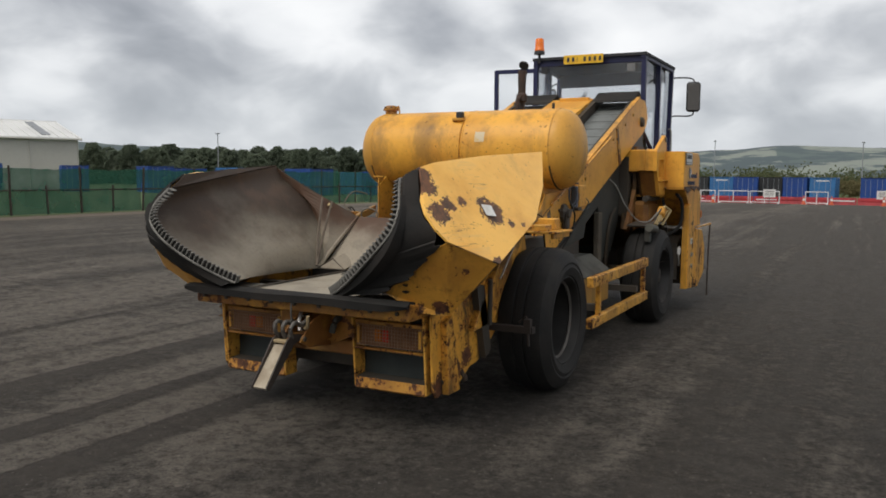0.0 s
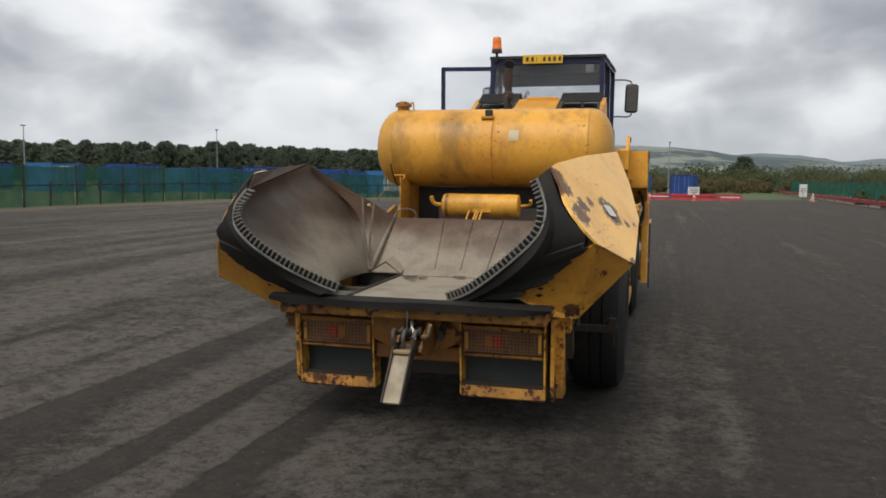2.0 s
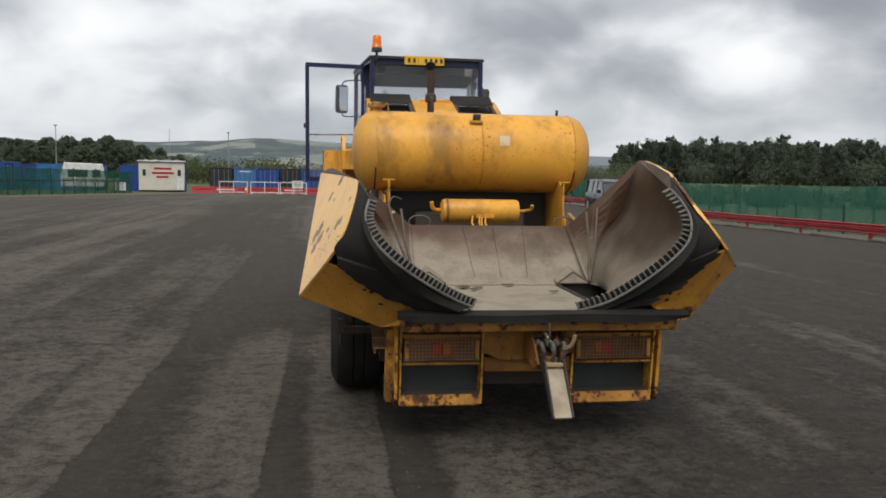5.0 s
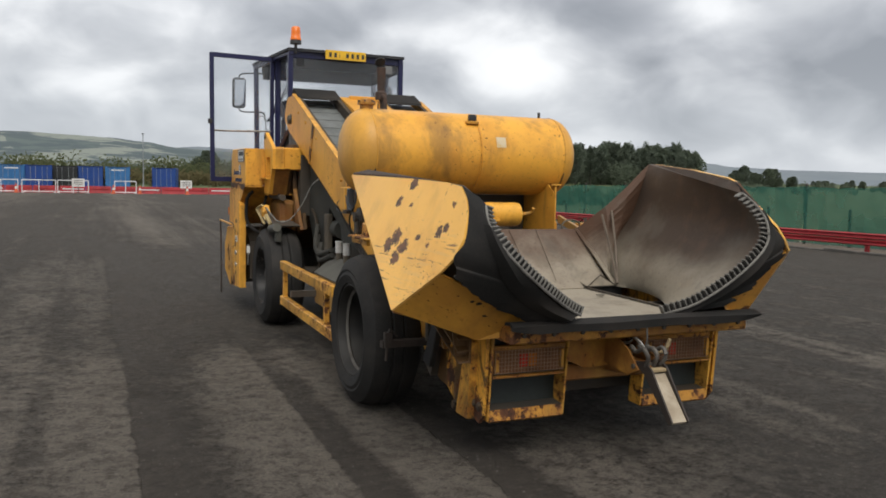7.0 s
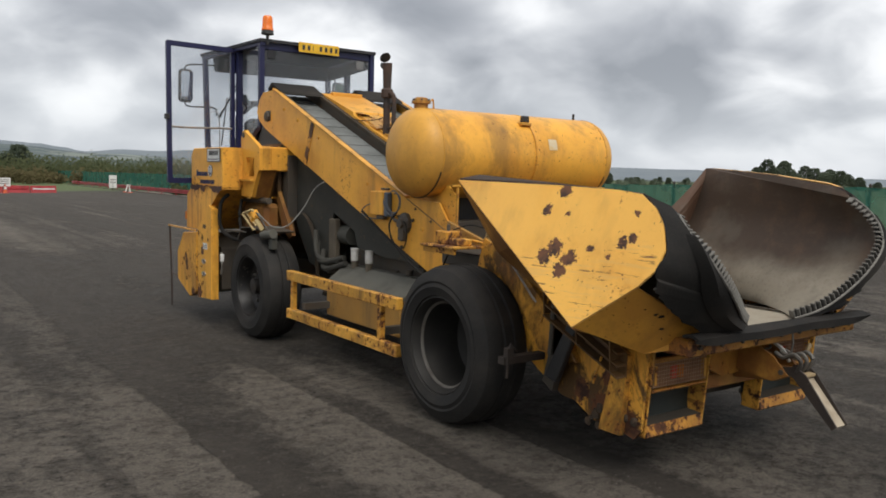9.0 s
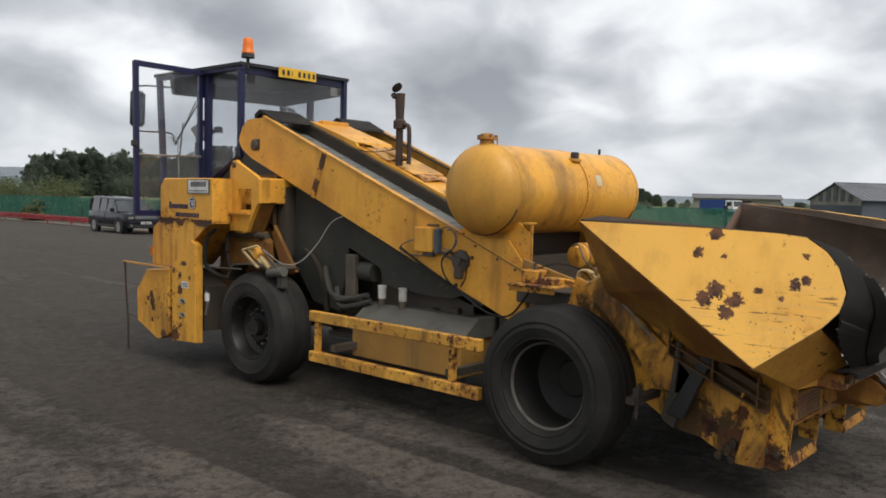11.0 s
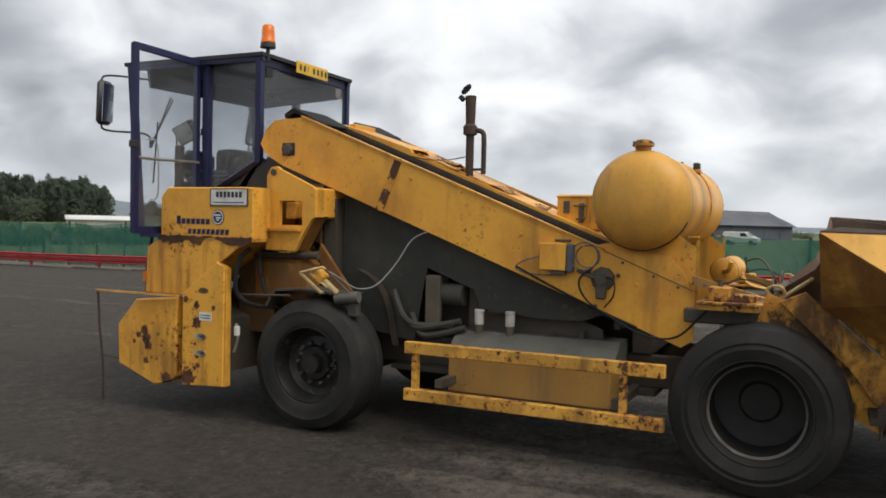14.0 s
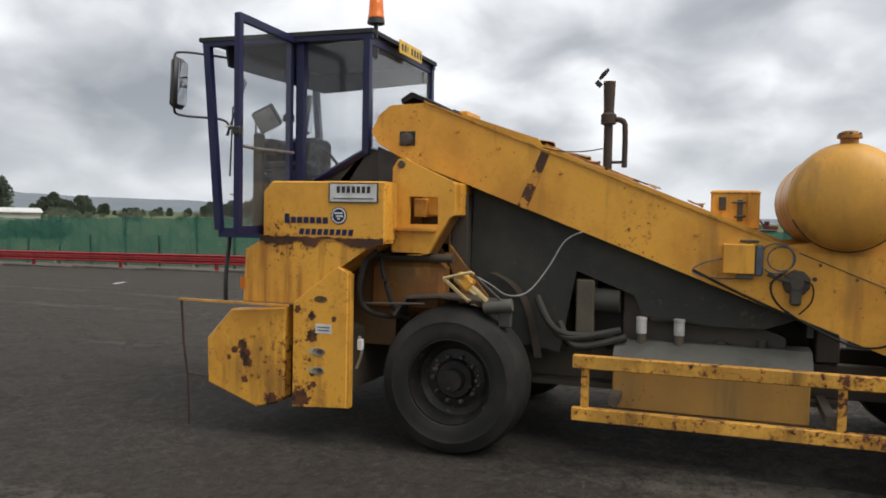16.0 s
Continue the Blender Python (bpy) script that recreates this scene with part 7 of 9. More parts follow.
both(front_side)
part("front_hopper", P([(5.0, 1.50), (5.62, 1.50), (6.0, 1.0), (6.0, 0.75), (5.65, 0.75), (5.05, 1.05)], -0.80, 0.80), M_BROWN, machine, "soiled yellow front hopper")
for s in (-1, 1):
    part("front_hopper_cheek", B((min(s * 0.80, s * 0.98), 4.97, 0.98), (max(s * 0.80, s * 0.98), 5.58, 1.37), 0.045), M_CHEEK, machine, "soiled hopper cheek, part of its brown put in for shade")
    part("cheek_strut", P([(4.98, 1.50), (5.06, 1.52), (4.86, 1.12), (4.70, 1.02), (4.62, 1.06)], s * 0.80, s * 0.84), M_CHEEK, machine)
    part("cross_pipe", T([(s * 0.97, 5.64, 1.405), (s * 0.97, 4.90, 1.40)], 0.034, 10), M_CHASSIS, machine, "black pipe along the hopper cheek", True)
    part("stay_rod", T([(s * 1.18, 5.57, 1.055), (s * 1.16, 5.05, 1.075)], 0.010, 6), M_CHASSIS, machine)
    guard = smooth_path([(s * 0.69, 4.64, 1.29), (s * 0.69, 4.475, 1.20), (s * 0.69, 4.355, 1.01), (s * 0.69, 4.28, 0.67)], 5)
    part("curved_guard", sheet(bmesh.new(), [[p, p + Vector((s * 0.01, 0.055, 0.0))] for p in guard], 0.008), M_RAILGRIME, machine, "curved oil-browned guard behind the tyre", True)
part("spread_box", P([(6.75, 0.72), (6.55, 0.95), (6.05, 1.0), (5.62, 0.85), (5.62, 0.40), (6.15, 0.30), (6.35, 0.26), (6.74, 0.40)], -1.21, 1.21), M_CHASSIS, machine, "full-width spread box at the front")
# added wall: shade under the heads is drawn as a dark surface
part("shade_wall", B((-0.78, 4.86, 1.2), (0.78, 4.98, 1.88)), M_CHASSIS, machine, "added dark sheet for the shade below the conveyor heads")
part("cross_beam", B((-1.03, 5.1, 1.70), (1.03, 5.2, 1.84), 0.01), M_YELDIRTY, machine)

# cab
cab = new("cab")
cab.parent = machine
tagged(cab, "navy-framed glazed operator's cab with an open door")
XR, YR, YM, YF = 0.71, 5.74, 6.40, 7.02


def post(a, b, w=0.028, d=0.028, name="cab_post", m=M_BLUE, parent=cab):
    a, b = Vector(a), Vector(b)
    bm = bmesh.new()
    offs = ((-w, -d), (w, -d), (w, d), (-w, d))
    lo = [bm.verts.new(a + Vector((u, v, 0))) for u, v in offs]
    hi = [bm.verts.new(b + Vector((u, v, 0))) for u, v in offs]
    bm.faces.new(lo)
    bm.faces.new(hi[::-1])
    for i in range(4):
        bm.faces.new((lo[i], hi[i], hi[(i + 1) % 4], lo[(i + 1) % 4]))
    return part(name, bm, m, parent)


for s in (-1, 1):
    post((s * XR, YR, 2.20), (s * XR, YR, 3.13))
    ym = 6.315 if s < 0 else YM
    post((s * (XR + 0.03), ym, 1.75), (s * (XR + 0.03), ym, 3.12), 0.03, 0.034)
    fx, fy = (-0.87, 7.13) if s < 0 else (0.775, 7.02)
    post((fx, fy - 0.13, 1.56), (fx, fy, 3.10), 0.028, 0.03)
    part("sill_rail", T([(s * XR, YR, 2.22), (s * (XR + 0.02), YM - 0.2, 1.97)], 0.03, 4), M_BLUE, cab)
    part("roof_rail", flat([(s * (XR + 0.02), 5.70, 3.11), (fx + s * 0.03, fy + 0.03, 3.075), (fx + s * 0.03, fy + 0.03, 3.125), (s * (XR + 0.02), 5.70, 3.16)], (-s * 0.05, 0, 0)), M_BLUE, cab)
    part("floor_rail", flat([(s * 0.76, 6.38, 1.50), (fx, fy - 0.12, 1.50), (fx, fy - 0.12, 1.58), (s * 0.76, 6.38, 1.58)], (-s * 0.05, 0, 0)), M_BLUE, cab)
    if s > 0:
        part("side_header", P([(5.78, 2.98), (6.85, 2.92), (6.88, 3.09), (5.78, 3.12)], 0.695, 0.705), M_CABDARK, cab)
        part("side_window", P([(6.36, 1.66), (6.90, 1.62), (6.99, 3.08), (6.36, 3.10)], 0.742, 0.746), M_GLASS, cab).visible_shadow = False
        part("door_handle_rail", T(smooth_path([(0.78, 6.9, 2.3), (0.82, 6.9, 2.25), (0.82, 6.9, 1.8), (0.78, 6.9, 1.75)]), 0.010, 6), M_BRIGHT, cab)
    part("quarter_window", P([(5.77, 2.22), (6.20, 1.99), (6.36, 1.98), (6.36, 3.10), (5.77, 3.12)], s * 0.722, s * 0.726), M_GLASS, cab).visible_shadow = False
post((-0.10, YF - 0.02, 1.9), (-0.10, YF, 1.95), 0.02, 0.02)
part("rear_header", B((-0.70, YR - 0.012, 3.07), (0.70, YR + 0.02, 3.165), 0.006), M_BLUE, cab)
part("rear_sill", B((-0.70, YR - 0.02, 2.18), (0.70, YR + 0.02, 2.24)), M_BLUE, cab)
part("rear_window", B((-0.69, YR - 0.004, 2.24), (0.69, YR, 3.07)), M_GLASS, cab, "dusty rear window").visible_shadow = False
part("front_header", flat([(-0.80, 6.96, 2.92), (0.72, 6.86, 2.92), (0.72, 6.88, 3.10), (-0.82, 6.98, 3.10)], (0, 0.02, 0)), M_CABDARK, cab, "dark sun visor panel")
part("front_window", flat([(-0.84, 7.005, 1.6), (0.745, 6.895, 1.6), (0.745, 7.01, 3.08), (-0.84, 7.12, 3.08)], (0, 0.005, 0)), M_GLASS, cab, "large front window").visible_shadow = False
part("roof", flat([(-0.745, 5.69, 3.15), (0.745, 5.69, 3.15), (0.815, 7.06, 3.115), (-0.91, 7.19, 3.115)], (0, 0, 0.034)), M_CABDARK, cab, "flat black cab roof")
part("cab_floor", flat([(-0.74, 5.9, 1.50), (0.74, 5.9, 1.50), (0.76, 6.9, 1.50), (-0.82, 7.0, 1.50)], (0, 0, 0.06)), M_CHASSIS, cab)
part("cab_lower_back", P([(5.74, 2.20), (5.78, 2.20), (6.30, 1.62), (6.30, 1.55), (6.2, 1.55)], -0.70, 0.70), M_BLACK, cab, "black sloping lower panel")
for s in (-1, 1):
    part("black_infill", P([(6.24, 1.93), (5.72, 2.215), (5.40, 2.215), (5.40, 1.93)], s * 0.69, s * 0.70), M_BLACK, cab)
part("rear_sticker", B((-0.635, YR - 0.010, 2.98), (-0.545, YR - 0.006, 3.07)), M_CABDARK, cab)
part("rear_sticker", B((0.50, YR - 0.010, 2.96), (0.60, YR - 0.006, 3.06)), M_SEAT, cab, "faded square sticker on the glass")
# number plate, characters shown as plain bars
np_ = part("number_plate", B((-0.30, YR - 0.100, 3.075), (0.215, YR - 0.092, 3.187), 0.002), M_PLATE, cab, "yellow number plate under the roof edge")
for i in range(7):
    x = -0.262 + i * 0.066 + (0.02 if i > 2 else 0)
    w = 0.018 if i == 2 else 0.044
    part("plate_bar", B((x + 0.006, YR - 0.103, 3.102), (x + w - 0.006, YR - 0.099, 3.158)), M_BLACK, np_)
# seat, wheel and levers
part("seat_base", B((-0.20, 6.02, 1.70), (0.24, 6.45, 1.86), 0.04), M_SEAT, cab, "grey operator's seat", True)
part("seat_back", B((-0.18, 5.93, 1.84), (0.22, 6.04, 2.30), 0.04), M_SEAT, cab, "", True)
part("console", B((-0.50, 6.55, 1.56), (0.50, 6.88, 2.05), 0.03), M_GREY, cab)
part("console_top", B((-0.46, 6.50, 2.05), (0.46, 6.84, 2.10), 0.02), M_CABDARK, cab)
part("instrument_box", B((-0.095, -0.055, -0.095), (0.095, 0.075, 0.095), 0.012, pose(-0.538, 6.764, 2.518, 20, -27, -75)), M_BLACK, cab, "tilted instrument box")
part("instrument_face", B((-0.088, -0.062, -0.088), (0.088, -0.054, 0.088), 0.004, pose(-0.538, 6.764, 2.518, 20, -27, -75)), M_LIGHTGREY, cab, "pale grey instrument face")
part("instrument_bracket", T([(-0.57, 6.85, 2.50), (-0.56, 6.86, 2.40), (-0.55, 6.80, 2.38)], 0.010, 6), M_LIGHTGREY, cab)
part("dash_cowl", B((-0.46, 6.74, 2.06), (-0.10, 6.93, 2.36), 0.055), M_BLACK, cab, "dark rounded dash cowl", True)
part("dash_panel", B((-0.08, 6.56, 2.06), (0.30, 6.82, 2.40), 0.04), M_CABDARK, cab, "", True)
part("instrument_lamp", L([(0, 0.05), (0.06, 0.05), (0.07, 0.03), (0.07, 0)], (-0.42, 6.62, 2.50), "z", 14), M_BLACK, cab)
part("side_console", B((-0.60, 6.42, 1.60), (-0.42, 6.70, 2.10), 0.03), M_GREY, cab, "grey side console")
part("console_cap", B((-0.62, 6.34, 2.10), (-0.40, 6.72, 2.15), 0.015), M_BLACK, cab)
part("instrument_stalk", B((-0.58, 6.785, 1.60), (-0.52, 6.875, 2.39), 0.012), M_BOXGREY, cab, "dusty grey instrument post")
part("grab_rail", T(smooth_path([(-0.86, 6.96, 2.42), (-0.80, 6.90, 2.42), (-0.78, 6.88, 2.30), (-0.78, 6.88, 1.90), (-0.84, 6.92, 1.86)]), 0.007, 6), M_LIGHTGREY, cab)
part("steering_column", T([(0.0, 6.62, 1.9), (0.0, 6.45, 2.14)], 0.03, 8), M_BLACK, cab)
part("steering_wheel", T([(0.19 * math.cos(q), 6.44 + 0.10 * math.sin(q), 2.15 + 0.16 * math.sin(q)) for q in [i * math.pi / 12 for i in range(24)]], 0.014, 7, True), M_BLACK, cab)
for x, y in ((-0.56, 6.36), (-0.50, 6.40), (-0.45, 6.36), (-0.30, 6.5), (-0.2, 6.5)):
    part("lever", T([(x, y, 2.12), (x, y - 0.05, 2.30)], 0.008, 6), M_BLACK, cab)
    part("lever_knob", L([(0, 0.0), (0.004, 0.014), (0.03, 0.018), (0.042, 0.010), (0.045, 0)], (x, y - 0.05, 2.295), "z", 10), M_BLACK, cab, "", True)
for a, b in (((-0.70, 7.02, 2.02), (-0.62, 7.05, 2.62)), ((-0.74, 7.03, 2.36), (-0.42, 7.05, 2.86)), ((-0.72, 7.03, 2.36), (-0.45, 7.05, 2.88))):
    part("wiper", T([a, b], 0.008, 5), M_BLACK, cab)
# open door
door = new("door")
door.parent = cab
tagged(door, "open glazed cab door in a navy frame")
DY = 6.37
post((-0.80, DY + 0.02, 1.60), (-0.80, DY + 0.02, 3.12), 0.024, 0.022, "door_stile", M_BLUE, door)
post((-1.545, DY, 1.56), (-1.555, DY, 3.14), 0.026, 0.022, "door_stile", M_BLUE, door)
part("door_top", P([(-1.57, 3.095), (-0.79, 3.085), (-0.79, 3.14), (-1.57, 3.15)], DY - 0.02, DY + 0.02, "y"), M_BLUE, door)
part("door_bottom", B((-1.56, DY - 0.02, 1.55), (-0.79, DY + 0.02, 1.61)), M_BLUE, door)
part("door_glass", B((-1.53, DY - 0.003, 1.60), (-0.82, DY + 0.003, 3.10)), M_GLASS, door, "clear door pane").visible_shadow = False
part("door_bar", T([(-1.53, DY - 0.03, 2.19), (-1.40, DY - 0.04, 2.185), (-0.82, DY - 0.03, 2.20)], 0.012, 7), M_BRIGHT, door)
part("door_catch", B((-1.60, DY - 0.04, 2.27), (-1.55, DY + 0.02, 2.33), 0.006), M_BLACK, door)
for s in (-1, 1):
    mr = new("wing_mirror")
    mr.parent = cab
    tagged(mr, "black rectangular wing mirror on a bent tube")
    turn, tilt = (-12, 2) if s < 0 else (12, 8)
    x, y, z = (-1.07, 7.25, 2.75) if s < 0 else (1.04, 7.22, 2.755)
    part("mirror_shell", B((-0.094, -0.02, -0.205), (0.094, 0.055, 0.205), 0.030, pose(x, y, z, tilt, 0, s * turn)), M_BLACK, mr, "", True)
    part("mirror_face", B((-0.078, -0.025, -0.175), (0.078, -0.021, 0.175), 0.0, pose(x, y, z, tilt, 0, s * turn)), M_MIRROR, mr)
    part("mirror_arm", T(smooth_path([(s * 0.78, 7.0, 3.00), (x * 0.93, y + 0.03, 3.02), (x, y + 0.06, 2.96), (x, y + 0.06, z)]), 0.010, 7), M_BLACK, mr)
    part("mirror_arm", T(smooth_path([(s * 0.78, 6.98, 2.38), (s * 0.80, 7.02, 2.48), (x * 0.95, y + 0.03, 2.50), (x, y + 0.06, 2.56), (x, y + 0.06, z)]), 0.010, 7), M_BLACK, mr)
part("cab_step_rail", T(smooth_path([(-0.74, 6.98, 1.55), (-0.80, 6.98, 1.2), (-0.80, 6.98, 0.95)]), 0.018, 7), M_BLACK, cab)
beacon = new("beacon")
beacon.parent = machine
tagged(beacon, "amber warning beacon on a black base")
part("beacon_stem", T([(-0.655, 5.70, 3.12), (-0.655, 5.70, 3.235)], 0.018, 8), M_BLACK, beacon)
part("beacon_base", L([(3.228, 0.03), (3.232, 0.07), (3.275, 0.066), (3.285, 0.0)], (-0.655, 5.70, 0), "z", 22), M_BLACK, beacon, "", True)
part("beacon_lens", L([(3.278, 0.066), (3.30, 0.064), (3.305, 0.060), (3.36, 0.058), (3.42, 0.054), (3.436, 0.040), (3.44, 0)], (-0.655, 5.70, 0), "z", 24), M_BEACON, beacon, "amber plastic lens", True)


# ---- the yard's surroundings ----
def along_line(pts, step):
    """Even steps along a broken line: points with the heading in degrees."""
    out, left = [], 0.0
    for a, b in zip(pts, pts[1:]):
        a, b = Vector(a), Vector(b)
        d = (b - a).length
        q = math.degrees(math.atan2(b.y - a.y, b.x - a.x))
        t = left
        while t < d:
            p = a.lerp(b, t / d)
            out.append((p.x, p.y, q))
            t += step
        left = t - d
    return out


def net_fence(name, pts, height, step, net_mat, label, rail_z, seed, gap=()):
    rr = random.Random(seed)
    fence = thing(name, label, "fence")
    ps = along_line(pts, step)
    post_me = mesh_from(L([(-0.3, 0.045), (1.0, 0.042), (1.02, 0.02), (1.02, 0)], (0, 0, 0), "z", 7), "post", M_POST)
    for i, (x, y, q) in enumerate(ps):
        ob = new("post", post_me)
        h = (height + 0.06) if i % 2 == 0 else height * 0.62
        h *= 1.0 - 0.17 * min(max((9.0 - y) / 7.0, 0.0), 1.0) if x > 0 else 1.0
        ob.matrix_basis = pose(x + rr.uniform(-0.05, 0.05) + (0.12 if x > 0 else 0.0), y, level(x, y), rr.uniform(-2, 2), rr.uniform(-2, 2), 0) @ Matrix.Diagonal((1, 1, h, 1))
        ob.parent = fence
    for (x0, y0, q), (x1, y1, _) in list(zip(ps, ps[1:]))[::2]:
        x2, y2 = 2 * x1 - x0, 2 * y1 - y0
        if gap and gap[0] < y1 < gap[1]:
            for (px0, py0), (px1, py1) in (((x0, y0), (x0 - 0.25, y0 - 0.9)), ((x2, y2), (x2 + 0.25, y2 + 0.9))):
                part("gate_brace", T([(px0, py0, level(px0, py0) + 1.0), (px1, py1, level(px1, py1) + 0.02)], 0.045, 5), M_POST, fence)
            continue
        a, b = Vector((x0, y0, level(x0, y0))), Vector((x2, y2, level(x2, y2)))
        rows = []
        n = 10
        for i in range(n + 1):
            p = a.lerp(b, i / n)
            droop = 0.05 * math.sin(math.pi * i / n) * rr.uniform(0.3, 1.5)
            tall = height * (1.0 - 0.17 * min(max((9.0 - p.y) / 7.0, 0.0), 1.0)) if p.x > 0 else height
            rows.append([p + Vector((0.06 * math.sin(i * 1.7 + j + x0), 0.05 * math.cos(i * 1.3 + j * 2), z)) for j, z in enumerate((0.03, tall * 0.35, tall * 0.7, tall - droop))])
        part("net_panel", sheet(bmesh.new(), rows), net_mat, fence)
        if rail_z:
            part("fence_rail", T([a + Vector((0, 0, rail_z)), b + Vector((0, 0, rail_z))], 0.03, 5), M_POST, fence)
    return fence


net_fence("netting_fence", [(-26.0, -24), (-25.3, 10), (-24.7, 25), (-22.9, 43), (-20.3, 52), (-17.6, 64)], 1.80, 1.5, M_NET, "green netting fence on dark timber posts beside the yard", 0.95, 1, (42.3, 45.3))
net_fence("netting_fence", [(16.9, -40), (17.3, 15), (17.6, 32), (17.9, 60), (18.2, 78), (18.8, 104), (19.0, 130)], 1.78, 1.6, M_NETRIGHT, "low green netting fence behind the red barrier", 0, 2)

# red crash barrier and kerb
bar_line = [(15.6, -40), (16.0, 15), (16.25, 31), (16.6, 61), (16.8, 78), (17.2, 110)]
barrier = thing("crash_barrier", "red-painted double rail crash barrier on short posts", "barrier")
for (x0, y0), (x1, y1) in zip(bar_line, bar_line[1:]):
    n = max(1, int(round((y1 - y0) / 4.0)))
    for i in range(n):
        a = Vector((x0 + (x1 - x0) * i / n, y0 + (y1 - y0) * i / n, 0))
        b = Vector((x0 + (x1 - x0) * (i + 1) / n, y0 + (y1 - y0) * (i + 1) / n, 0))
        a.z, b.z = level(a.x, a.y), level(b.x, b.y)
        for z in (0.285, 0.455):
            prof = [(-0.04, -0.08), (0.0, -0.05), (-0.035, -0.012), (-0.035, 0.012), (0.0, 0.05), (-0.04, 0.08), (-0.05, 0.08), (-0.012, 0.05), (-0.047, 0.012), (-0.047, -0.012), (-0.012, -0.05), (-0.05, -0.08)]
            bm = bmesh.new()
            lo = [bm.verts.new(a + Vector((-u - 0.04, 0.02, z + v))) for u, v in prof]
            hi = [bm.verts.new(b + Vector((-u - 0.04, 0.06, z + v))) for u, v in prof]
            for j in range(len(prof)):
                bm.faces.new((lo[j], lo[(j + 1) % len(prof)], hi[(j + 1) % len(prof)], hi[j]))
            part("rail", bm, M_REDBAR, barrier)
        part("barrier_post", B((a.x + 0.03, a.y - 0.06, a.z - 0.1), (a.x + 0.11, a.y + 0.06, a.z + 0.53), 0.01), M_REDBAR, barrier)
kerb = thing("kerb", "low concrete kerb along the yard edge", "kerb", kind="structure")
for (x0, y0), (x1, y1) in zip(bar_line, bar_line[1:]):
    n = max(1, int(round((y1 - y0) / 3.0)))
    for i in range(n):
        ya, yb = y0 + (y1 - y0) * i / n, y0 + (y1 - y0) * (i + 1) / n
        xa = x0 + (x1 - x0) * (i + 0.5) / n
        part("kerb_stone", B((xa - 0.55, ya + 0.01, level(xa, (ya + yb) / 2) - 0.1), (xa - 0.38, yb - 0.01, level(xa, (ya + yb) / 2) + 0.065), 0.012), M_KERB, kerb)


# stacked site containers
def container(x, y, turn, length, material, label, doors=True):
    ob = thing("container", label, "container", "storage containers", at=(x, y, fall(y)))
    ob.rotation_euler = (0, 0, radians(turn))
    w, h = 1.22, 2.59
    for s in (-1, 1):
        pts = []
        n = int(length / 0.28)
        for i in range(n):
            u = i * length / n
            pts += [(s * (w - 0.01), u), (s * (w - 0.01), u + 0.09), (s * (w - 0.045), u + 0.14), (s * (w - 0.045), u + 0.23)]
        pts += [(s * (w - 0.01), length), (s * (w - 0.07), length), (s * (w - 0.07), 0.0)]
        part("side_wall", P(pts, 0.15, h - 0.1, "z"), material, ob)
        for u in (0.0, length - 0.12):
            part("corner_post", B((s * w - (0.14 if s > 0 else 0), u, 0.0), (s * w + (0.14 if s < 0 else 0), u + 0.12, h), 0.01), material, ob)
        part("top_rail", B((s * w - 0.05, 0.1, h - 0.12), (s * w + 0.0 if s < 0 else s * w, length - 0.1, h - 0.01)) if s > 0 else B((-w, 0.1, h - 0.12), (-w + 0.05, length - 0.1, h - 0.01)), material, ob)
    part("roof_panel", B((-w + 0.02, 0.02, h - 0.06), (w - 0.02, length - 0.02, h - 0.02)), material, ob)
    for s in (-1, 1):
        d = part("door", B((min(s * 0.015, s * 1.08), 0.0, 0.18), (max(s * 0.015, s * 1.08), 0.05, h - 0.12), 0.01), material, ob)
        for u in (0.3, 0.75):
            part("locking_bar", T([(s * u, -0.03, 0.2), (s * u, -0.03, h - 0.14)], 0.02, 6), M_POLE, d)
    part("header_bar", B((-0.6, -0.012, h - 0.42), (0.6, -0.002, h - 0.30)), M_WHITEBAR if material is M_CLIGHT else material, ob)
    part("end_wall", B((-w + 0.05, length - 0.05, 0.1), (w - 0.05, length, h - 0.05)), material, ob)
    part("base", B((-w + 0.02, 0.02, 0.02), (w - 0.02, length - 0.02, 0.16)), material, ob)
    return ob


